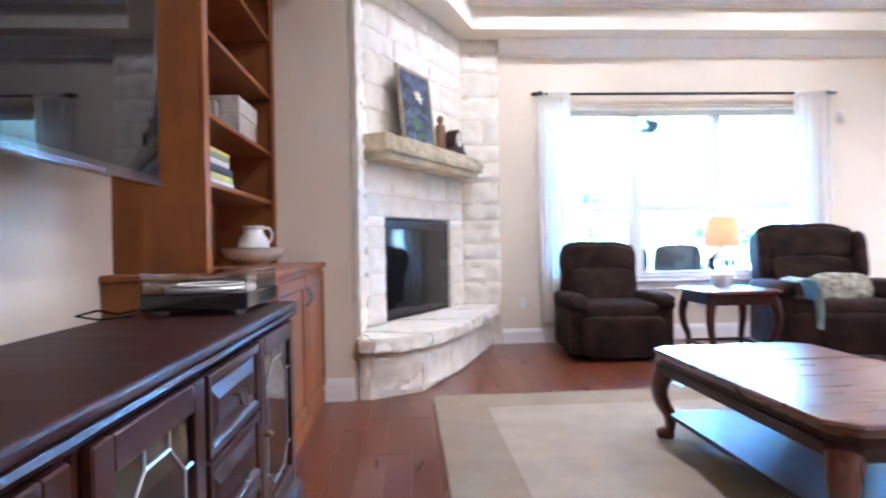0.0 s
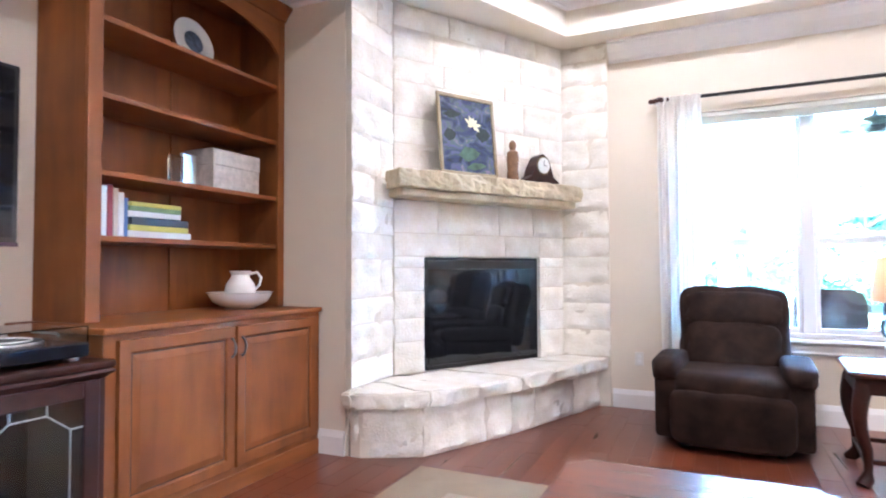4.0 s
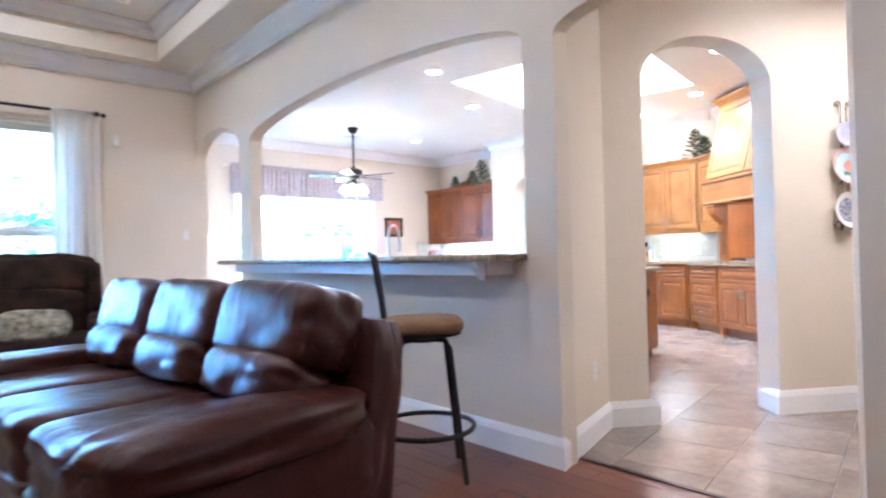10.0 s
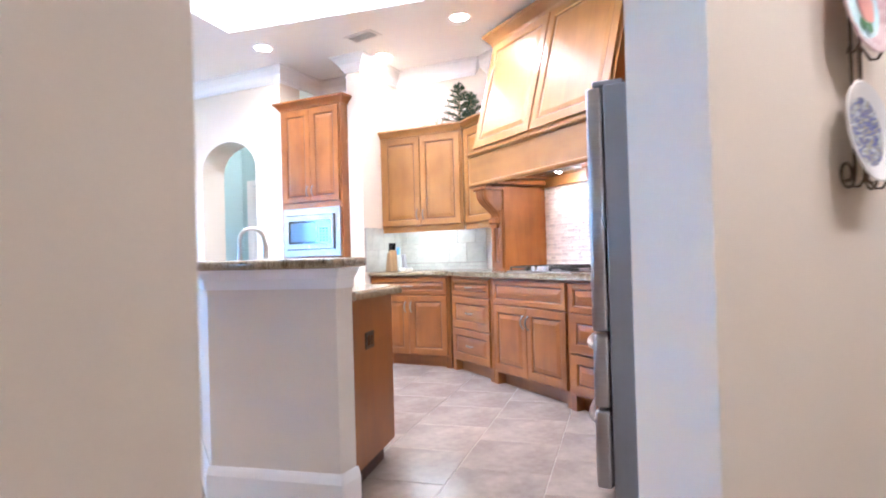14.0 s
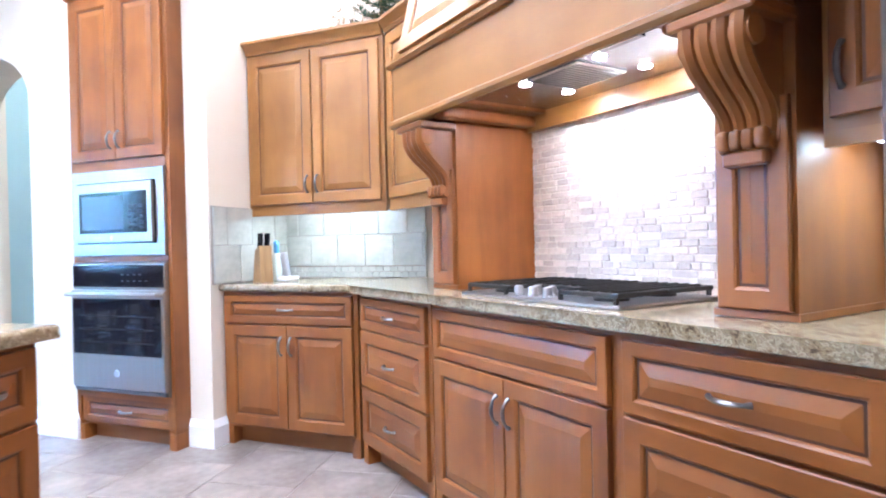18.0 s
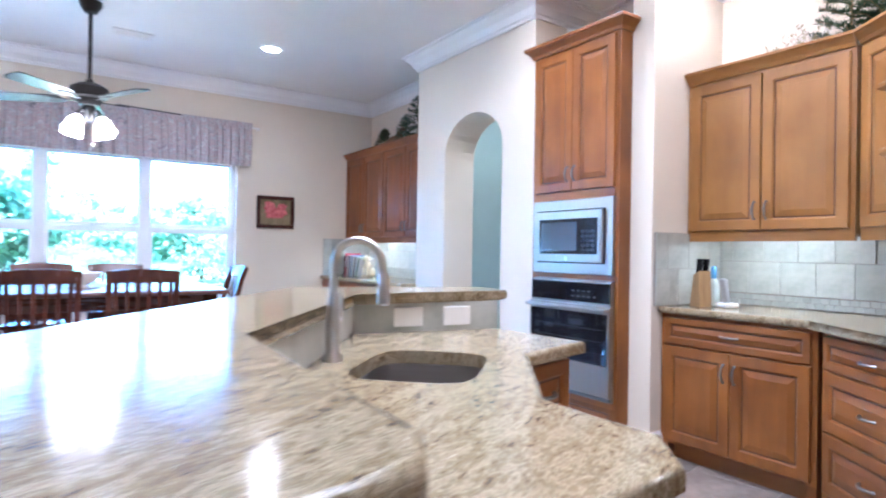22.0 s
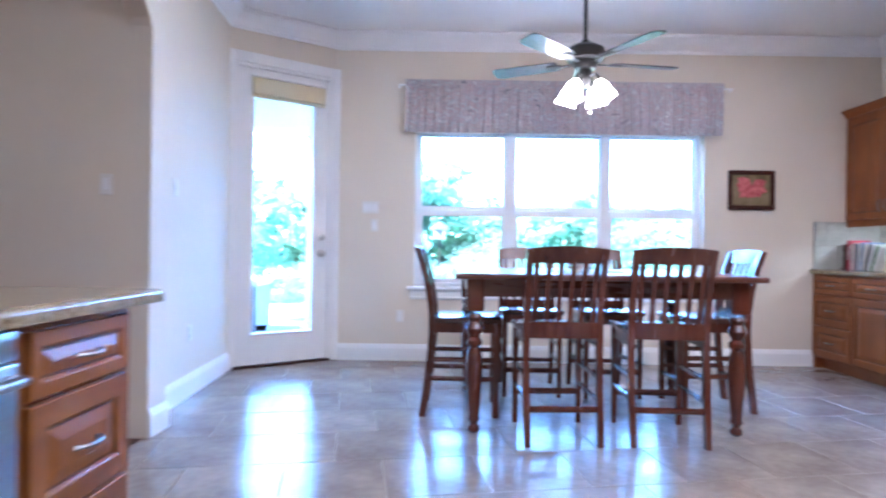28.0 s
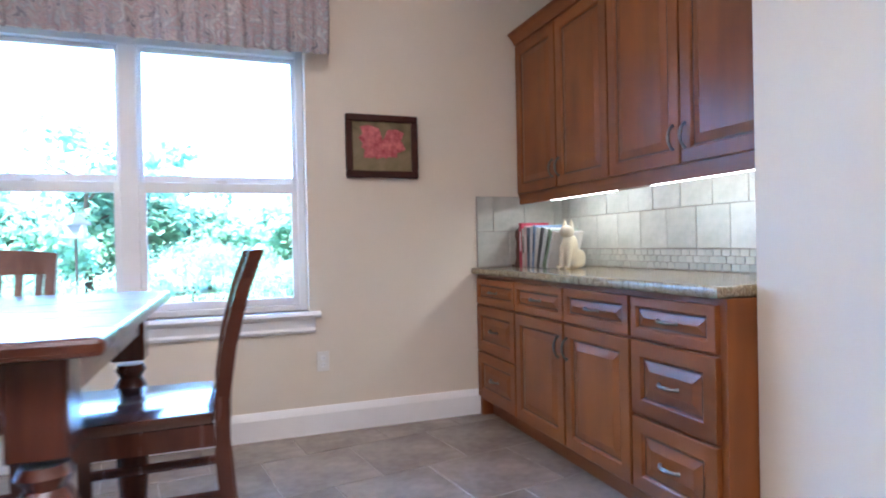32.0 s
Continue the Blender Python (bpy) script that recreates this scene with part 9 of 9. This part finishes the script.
def mini_fir(m, h, seed, label):
    rn = random.Random(seed)
    t = thing("artificial_fir", label, "artificial plant", m, "greenery on the cabinets")
    tr = bmesh.new()
    tube(tr, [(0, 0, 0), (0.004, 0, h * 0.5), (0, 0.003, h * 0.97)], [0.010, 0.007, 0.003], 6)
    part("stem", tr, M_TWIG, t)
    bm = bmesh.new()
    tw = bmesh.new()
    n = 34
    for k in range(n):
        u = (k + 0.5) / n
        z = h * (0.06 + 0.92 * u)
        ln = h * 0.40 * (1 - u) ** 0.8 + 0.03
        a = k * 2.4 + rn.uniform(-0.3, 0.3)
        d = Vector((math.cos(a), math.sin(a), 0.15 + 0.5 * u))
        p = Vector((0, 0, z))
        tube(tw, [p, p + d * ln * 0.5, p + d * ln + Vector((0, 0, -0.01))], 0.002, 4)
        needles(bm, p, d, ln, int(14 + 120 * ln), rn, 0.034)
        for s in (-0.6, 0.6):
            d2 = (d + Vector((-d.y, d.x, 0)) * s)
            needles(bm, p + d * ln * 0.5, d2, ln * 0.5, int(8 + 50 * ln), rn, 0.030)
    part("branches", tw, M_TWIG, t)
    part("needles", bm, M_GREEN, t)
    return t


def twig_bundle(m, seed, label, n=34, ln=0.26):
    rn = random.Random(seed)
    t = thing("dry_twigs", label, "dried plant", m, "greenery on the cabinets")
    bm = bmesh.new()
    lf = bmesh.new()
    for k in range(n):
        a = rn.uniform(0, 6.28)
        d = Vector((math.cos(a), math.sin(a), rn.uniform(0.2, 1.3))).normalized()
        l = ln * rn.uniform(0.6, 1.1)
        side = Vector((-d.y, d.x, 0.3)) * rn.uniform(-0.5, 0.5)
        tube(bm, [(0, 0, 0.01), d * l * 0.5 + side * l * 0.25, d * l + side * l * 0.1 - Vector((0, 0, l * 0.25))], [0.0028, 0.002, 0.001], 4)
        needles(lf, d * l * 0.55 + side * l * 0.2, d + side, l * 0.4, 7, rn, 0.035)
    part("twigs", bm, M_TWIG, t)
    part("dry_leaves", lf, M_DRYLEAF, t)
    return t


M_DRYLEAF = surface("dry_leaf", (0.22, 0.19, 0.08), 0.8, var=0.4, scale=20)
mini_fir(pose(9.90, 4.14, 2.302), 0.50, 1, "small dark green artificial fir on top of the corner cabinet")
mini_fir(pose(9.84, 3.98, 2.302), 0.36, 2, "low dark green fir spray on top of the corner cabinet")
twig_bundle(pose(9.84, 4.36, 2.302), 3, "spray of dry tan twigs on top of the corner cabinet")
mini_fir(pose(9.58, 8.10, 2.342), 0.52, 4, "bushy dark green fir spray on top of the desk cabinet")
mini_fir(pose(9.56, 8.32, 2.342), 0.34, 5, "dark green fir spray on top of the desk cabinet")
mini_fir(pose(9.56, 8.80, 2.342), 0.28, 6, "low dark green fir spray on top of the desk cabinet")
twig_bundle(pose(9.60, 7.82, 2.342), 7, "spray of dry tan twigs on top of the desk cabinet", 26, 0.24)
bm = bmesh.new()
tube(bm, [(0.50, 0, 0.03), (0.28, 0, 0.05), (0.16, 0, 0.075), (0.08, 0, 0.10), (0, 0, 0.12), (-0.08, 0, 0.14), (-0.12, 0, 0.18), (-0.14, 0, 0.22), (-0.17, 0, 0.235), (-0.20, 0, 0.232), (-0.235, 0, 0.222)], [0.003, 0.018, 0.038, 0.062, 0.072, 0.060, 0.036, 0.024, 0.026, 0.018, 0.003], 14)
tagged(part("pheasant", bm, M_FEATH, smooth=True), "russet pheasant ornament with a long tail on the cabinet", "ornament").matrix_basis = pose(9.52, 8.52, 2.32, 0, 0, 92)

# arched-door trim in the back hall
t = thing("door_2", "white panelled door in the pale blue back hall", "door", pose(10.345, 6.75, 0, 0, 0, 90), kind="structure")
part("door_leaf", bx(0, 0.62, 0.0, 0.03, 0.01, 2.04, 0.004), M_TRIM, t)
for a in ((-0.09, -0.005, 0, 2.13), (0.625, 0.71, 0, 2.13)):
    part("casing", bx(a[0], a[1], 0.0, 0.02, a[2], a[3], 0.005), M_TRIM, t)
part("casing", bx(-0.004, 0.624, 0.0, 0.02, 2.05, 2.13, 0.005), M_TRIM, t)


# ---- outside ----
M_LAWN = surface("lawn", (0.12, 0.19, 0.10), 0.95, var=0.35, scale=0.6, grain=30, bump=0.8, dist=0.03, alt=(0.22, 0.30, 0.19))
M_CONC = surface("patio_concrete", (0.52, 0.51, 0.49), 0.9, var=0.12, scale=2, grain=60, bump=0.2)
M_BARK = surface("bark", (0.085, 0.06, 0.045), 0.95, var=0.4, scale=8, grain=40, bump=0.8, dist=0.02)
M_LEAF = surface("tree_leaf", (0.12, 0.27, 0.19), 0.6, var=0.4, scale=0.8, grain=6, bump=0.0, vary=0.2, alt=(0.17, 0.34, 0.25))
lt = M_LEAF.node_tree
tl, mx = lt.nodes.new("ShaderNodeBsdfTranslucent"), lt.nodes.new("ShaderNodeMixShader")
tl.inputs["Color"].default_value = (0.26, 0.55, 0.42, 1)
mx.inputs[0].default_value = 0.5
lt.links.new(lt.nodes["Principled BSDF"].outputs[0], mx.inputs[1])
lt.links.new(tl.outputs[0], mx.inputs[2])
lt.links.new(mx.outputs[0], lt.nodes["Material Output"].inputs["Surface"])
structure("ground", bx(-150, 150, -150, 150, -0.30, -0.16), M_LAWN, "green lawn round the house", "lawn")
structure("patio", bx(-3.0, 4.95, 7.34, 11.4, -0.2, -0.03), M_CONC, "grey concrete porch floor", "patio")
structure("porch_ceiling", prism(bmesh.new(), [(-3.3, 7.34), (3.68, 7.34), (3.68, 9.06), (4.52, 9.70), (4.95, 9.70), (4.95, 11.6), (-3.3, 11.6)], 2.86, 3.0), M_TRIM, "white porch ceiling", "porch")
structure("porch_beam", bx(-3.3, 4.95, 11.15, 11.45, 2.52, 2.86), M_TRIM, "white porch beam", "porch")
for x in (-2.6, 0.35, 4.02):
    t = thing("porch_column", "white square porch column", "column", pose(x, 11.3, -0.03))
    part("shaft", bx(-0.11, 0.11, -0.11, 0.11, 0.14, 2.45, 0.008), M_TRIM, t)
    part("base", bx(-0.15, 0.15, -0.15, 0.15, 0, 0.14, 0.01), M_TRIM, t)
    part("capital", bx(-0.14, 0.14, -0.14, 0.14, 2.45, 2.55, 0.01), M_TRIM, t)
ceiling_fan(1.60, 8.60, 2.86, 2.50, 0.60, 20, 0, "dark outdoor ceiling fan under the porch roof")
t = thing("storage_box", "grey storage box on the porch by the door", "box", pose(3.30, 10.6, -0.03))
part("body", bx(-0.28, 0.28, -0.25, 0.25, 0, 0.66, 0.02, 2), M_FSIDE, t)
part("lid", bx(-0.30, 0.30, -0.27, 0.27, 0.66, 0.72, 0.012, 2), M_PLATE, t)


def patio_chair(m):
    t = thing("patio_chair", "dark cushioned patio chair on the porch", "chair", m, "patio chairs")
    part("seat_cushion", pillow(bmesh.new(), 0, 0, 0.42, 0.58, 0.56, 0.14, 0.35, 6), M_BROWN, t, smooth=True)
    bm = pillow(bmesh.new(), 0, 0, 0.72, 0.60, 0.14, 0.60, 0.4, 6, Matrix.Translation((0, 0.26, 0)))
    part("back_cushion", bm, M_BROWN, t, smooth=True)
    for s in (-1, 1):
        part("arm", tube(bmesh.new(), [(s * 0.33, -0.27, 0), (s * 0.33, -0.27, 0.60), (s * 0.33, 0.0, 0.64), (s * 0.33, 0.28, 0.62), (s * 0.33, 0.32, 0)], 0.018, 8), M_IRON, t)
    part("seat_frame", bx(-0.32, 0.32, -0.27, 0.30, 0.30, 0.345, 0.005), M_IRON, t)
    return t


pc = patio_chair(pose(1.10, 8.55, -0.03, 0, 0, 190))
copy_thing(pc, pose(1.92, 8.70, -0.03, 0, 0, 172))
copy_thing(pc, pose(0.25, 9.4, -0.03, 0, 0, 240))


def crown_mesh(seed, rx, rz, clumps, leaves, size):
    """Leaves in clumps on an uneven ball, with gaps between."""
    rn = random.Random(seed)
    vs, fs = [], []
    for c in range(clumps):
        a, b = rn.uniform(0, 6.283), rn.uniform(-0.75, 1.0)
        k = math.sqrt(max(0, 1 - b * b)) * rn.uniform(0.45, 1.08)
        cc = Vector((rx * k * math.cos(a), rx * k * math.sin(a), rz * b * rn.uniform(0.75, 1.1)))
        cr = rx * rn.uniform(0.16, 0.34)
        for l in range(leaves):
            v = Vector((rn.gauss(0, 1), rn.gauss(0, 1), rn.gauss(0, 0.75))) * cr * 0.55
            p = cc + v
            d = Vector((rn.uniform(-1, 1), rn.uniform(-1, 1), rn.uniform(-0.8, 0.5))).normalized() * size * rn.uniform(0.6, 1.3)
            s = d.cross(Vector((rn.uniform(-1, 1), rn.uniform(-1, 1), 1))).normalized() * size * 0.34
            n = len(vs)
            vs += [p, p + d * 0.5 + s, p + d, p + d * 0.5 - s]
            fs.append((n, n + 1, n + 2, n + 3))
    me = bpy.data.meshes.new("crown")
    me.from_pydata(vs, [], fs)
    me.materials.append(M_LEAF)
    return me


def tree(m, h, rx, seed, label, clumps=70, leaves=60, size=0.26):
    rn = random.Random(seed)
    t = thing("tree", label, "tree", m, "trees beyond the lawn")
    zc = h - rx * 0.95
    bm = bmesh.new()
    tube(bm, [(0, 0, -0.1), (0.05, 0.02, h * 0.3), (-0.04, 0.05, h * 0.55), (0.02, 0, h * 0.8)], [h * 0.026, h * 0.020, h * 0.014, h * 0.005], 8)
    for k in range(7):
        a = k * 2.3
        z = h * (0.32 + 0.06 * k)
        e = Vector((math.cos(a), math.sin(a), 0.55)) * rx * 0.8
        tube(bm, [(0, 0, z), (e.x * 0.5, e.y * 0.5, z + e.z * 0.35), (e.x, e.y, z + e.z)], [h * 0.010, h * 0.007, h * 0.002], 6)
    part("trunk", bm, M_BARK, t)
    o = share("crown", crown_mesh(seed, rx, h * 0.36, clumps, leaves, size), t, Matrix.Translation((0, 0, zc)))
    return t


t1 = tree(pose(-3, 40, -0.16), 5.0, 2.2, 1, "broad leafy green tree beyond the lawn")
t2 = tree(pose(5.2, 24, -0.16), 3.5, 1.7, 2, "leafy green tree with a gappy crown beyond the lawn")
t3 = tree(pose(9.6, 27, -0.16), 3.1, 1.5, 3, "young leafy green tree beyond the lawn")
rn = random.Random(8)
for k in range(22):
    x = -16 + k * 2.1 + rn.uniform(-0.8, 0.8)
    y = (33 if x > 5 else 40) + rn.uniform(-4, 7)
    copy_thing((t1, t2, t3)[k % 3], Matrix.Translation((x, y, -0.16)) @ Matrix.Rotation(rn.uniform(0, 6.28), 4, "Z") @ Matrix.Scale(rn.uniform(0.5, 0.85), 4))
for k in range(20):
    x = -1.5 + k * 0.98 + rn.uniform(-0.35, 0.35)
    copy_thing((t2, t3, t2)[k % 3], Matrix.Translation((x, 23.5 + rn.uniform(-2.5, 4.5), -0.16)) @ Matrix.Rotation(rn.uniform(0, 6.28), 4, "Z") @ Matrix.Scale(rn.uniform(0.72, 0.95), 4))
t4 = tree(pose(0.80, 17.0, -0.16), 3.7, 1.5, 5, "tall thin-crowned green tree with a bare lower trunk", 46, 34, 0.22)
for x, y, s in ((4.3, 23, 1.2), (5.6, 27, 1.3), (-1.4, 22.5, 1.1)):
    copy_thing(t4, Matrix.Translation((x, y, -0.16)) @ Matrix.Rotation(x * 2, 4, "Z") @ Matrix.Scale(s, 4))
for x, y, s in ((4.0, 18.5, 0.62), (13.5, 22, 0.8), (16.5, 25, 0.9), (-7.0, 31, 0.7), (2.2, 29, 0.6)):
    copy_thing((t2, t3)[int(x) % 2], Matrix.Translation((x, y, -0.16)) @ Matrix.Rotation(x, 4, "Z") @ Matrix.Scale(s, 4))


def shrub(m, rx, h, seed, label):
    t = thing("shrub", label, "shrub", m, "garden shrubs")
    part("stems", tube(bmesh.new(), [(0, 0, -0.05), (0.03, 0, h * 0.4), (0, 0.02, h * 0.7)], [0.03, 0.02, 0.008], 6), M_BARK, t)
    share("crown", crown_mesh(seed, rx, h * 0.5, 40, 60, 0.11), t, Matrix.Translation((0, 0, h * 0.48)))
    return t


s1 = shrub(pose(10.6, 18.5, -0.16), 1.25, 1.9, 11, "rounded dense green garden shrub")
for x, y, s in ((5.6, 14.2, 0.5), (4.7, 15.5, 0.6), (6.3, 17.5, 0.6), (7.5, 19.5, 0.7), (9.1, 21.5, 0.8), (11.6, 22.5, 0.9), (8.4, 17.5, 0.55), (12.6, 19.5, 0.9), (1.5, 17, 0.7), (-1.4, 16, 0.8), (3.6, 13.6, 0.55), (6.8, 21, 0.8)):
    copy_thing(s1, Matrix.Translation((x, y, -0.16)) @ Matrix.Rotation(x * 3, 4, "Z") @ Matrix.Scale(s, 4))
M_HAZE = glow("bright_haze", (0.20, 0.51, 1.0), 2.2)
structure("backdrop", bx(-90, 100, 60, 60.2, -0.2, 60), M_HAZE, "bright hazy summer sky beyond the trees", "sky")
t = thing("bird_feeder", "small grey roofed bird feeder on a pole in the garden", "bird feeder", pose(5.52, 16.0, -0.16))
part("pole", tube(bmesh.new(), [(0, 0, 0), (0, 0, 1.42)], 0.02, 8), M_IRON, t)
part("box", bx(-0.12, 0.12, -0.12, 0.12, 1.42, 1.62, 0.01), M_FSIDE, t)
part("roof", lathe(bmesh.new(), [(0.22, 1.62), (0.21, 1.635), (0.01, 1.80)], 4), M_PEWTER, t)


# ---- floors, piece by piece ----
def clip(poly, a, b, c):
    """The part of a polygon where a x + b y <= c."""
    out = []
    for k in range(len(poly)):
        p, q = poly[k], poly[(k + 1) % len(poly)]
        fp, fq = a * p[0] + b * p[1] - c, a * q[0] + b * q[1] - c
        if fp <= 0:
            out.append(p)
        if fp * fq < 0:
            s = fp / (fp - fq)
            out.append((p[0] + (q[0] - p[0]) * s, p[1] + (q[1] - p[1]) * s))
    return out


def piece_mesh(name, polys, material, th, edge=0.0012):
    vs, fs = [], []
    for poly in polys:
        n0, n = len(vs), len(poly)
        cx, cy = sum(p[0] for p in poly) / n, sum(p[1] for p in poly) / n
        for z, f in ((-th, 0.0), (-edge, 0.0), (0.0, edge)):
            for x, y in poly:
                d = math.hypot(x - cx, y - cy) or 1
                vs.append((x - (x - cx) / d * f * 1.4, y - (y - cy) / d * f * 1.4, z))
        for r in (0, 1):
            for k in range(n):
                a, b = n0 + r * n + k, n0 + r * n + (k + 1) % n
                fs.append((a, b, b + n, a + n))
        fs.append(tuple(range(n0 + 2 * n, n0 + 3 * n)))
    me = bpy.data.meshes.new(name)
    me.from_pydata(vs, [], fs)
    me.materials.append(material)
    return me


fl = thing("floor", "glossy red-brown hardwood plank floor", "floor", kind="structure")
PW, U = 0.127, 0.2
rn = random.Random(5)
data = {}
rest_v, rest_f = [], []
row = 0
x = -2.86
while x < 4.09 - 0.02:
    w = min(PW, 4.09 - x)
    y1 = 7.13 if x < 3.9 else 2.2
    y = -3.2
    first = True
    while y < y1 - 0.01:
        n = rn.choice((3, 4, 5, 6, 6, 7)) if not first else rn.choice((1, 2, 3, 4, 5))
        first = False
        ln = min(n * U, y1 - y)
        if w == PW and -1.9 < x and -0.2 < y < 5.4 and abs(ln - n * U) < 1e-6 and len(fl.children) < 300 and not (-1.5 < x < 1.6 and 0.9 < y < 3.3):
            if n not in data:
                data[n] = piece_mesh("plank", [[(0.0007, 0.0007), (PW - 0.0007, 0.0007), (PW - 0.0007, ln - 0.0007), (0.0007, ln - 0.0007)]], M_PLANK, 0.003)
            share("plank", data[n], fl, Matrix.Translation((x, y, 0)))
        else:
            g, k = 0.0007, len(rest_v)
            for z, o in ((-0.003, 0), (-0.001, 0), (0, 0.0012)):
                rest_v += [(x + g + o, y + g + o, z), (x + w - g - o, y + g + o, z), (x + w - g - o, y + ln - g - o, z), (x + g + o, y + ln - g - o, z)]
            for r in (0, 1):
                rest_f += [(k + 4 * r + i, k + 4 * r + (i + 1) % 4, k + 4 * r + 4 + (i + 1) % 4, k + 4 * r + 4 + i) for i in range(4)]
            rest_f.append((k + 8, k + 9, k + 10, k + 11))
        y += ln
    x += PW
me = bpy.data.meshes.new("planks")
me.from_pydata(rest_v, [], rest_f)
me.materials.append(M_PLANKFAR)
ob = share("far_planks", me, fl, Matrix())
tagged(ob, "red-brown hardwood planks", "", kind="stuff")
ob.parent = fl

tf = thing("tile_floor", "large taupe stone tiles laid in a slanted running bond", "floor", kind="structure")
TA, TS = radians(9), 0.46
c, s = math.cos(TA), math.sin(TA)
whole = piece_mesh("tile", [[(0.002, 0.002), (TS - 0.002, 0.002), (TS - 0.002, TS - 0.002), (0.002, TS - 0.002)]], M_TILE, 0.003, 0.002)
TM = Matrix(((c, -s, 0, 4.0), (s, c, 0, 2.0), (0, 0, 1, 0), (0, 0, 0, 1)))
zones = (((4.09, 9.95, -2.2, 9.62)), ((3.97, 4.09, 2.2, 9.62)), ((3.84, 3.97, 7.33, 9.2)))
dnx, dny = -(DQ[1] - DP[1]) / dl, (DQ[0] - DP[0]) / dl
dc = dnx * DP[0] + dny * DP[1] + 0.02
for j in range(-14, 20):
    for i in range(-8, 20):
        a0, b0 = i * TS + (j % 2) * TS / 2, j * TS
        loc = [(a0 + 0.002, b0 + 0.002), (a0 + TS - 0.002, b0 + 0.002), (a0 + TS - 0.002, b0 + TS - 0.002), (a0 + 0.002, b0 + TS - 0.002)]
        wp = [(4.0 + c * u - s * v, 2.0 + s * u + c * v) for u, v in loc]
        cx, cy = sum(p[0] for p in wp) / 4, sum(p[1] for p in wp) / 4
        if cx > 6.9 and cy < 1.2 or cx > 8.6 and cy < 2.6:
            continue
        got = []
        for x0, x1, y0, y1 in zones:
            q = wp
            for h_ in ((1, 0, x1), (-1, 0, -x0), (0, 1, y1), (0, -1, -y0), (dnx, dny, dc)):
                q = clip(q, *h_) if q else q
            if len(q) > 2:
                got.append(q)
        ar = sum(abs(sum(q[k][0] * q[(k + 1) % len(q)][1] - q[(k + 1) % len(q)][0] * q[k][1] for k in range(len(q)))) / 2 for q in got)
        if ar < 0.004:
            continue
        if ar > 0.999 * (TS - 0.004) ** 2 and len(got) == 1:
            share("tile", whole, tf, TM @ Matrix.Translation((a0, b0, 0)))
        else:
            share("tile", piece_mesh("tile", got, M_TILE, 0.003, 0.0), tf, Matrix())
structure("trim", bx(4.07, 4.105, 1.0, 2.215, 0.001, 0.007, 0.003), M_DARK, "dark wooden threshold strip between planks and tiles", "threshold")
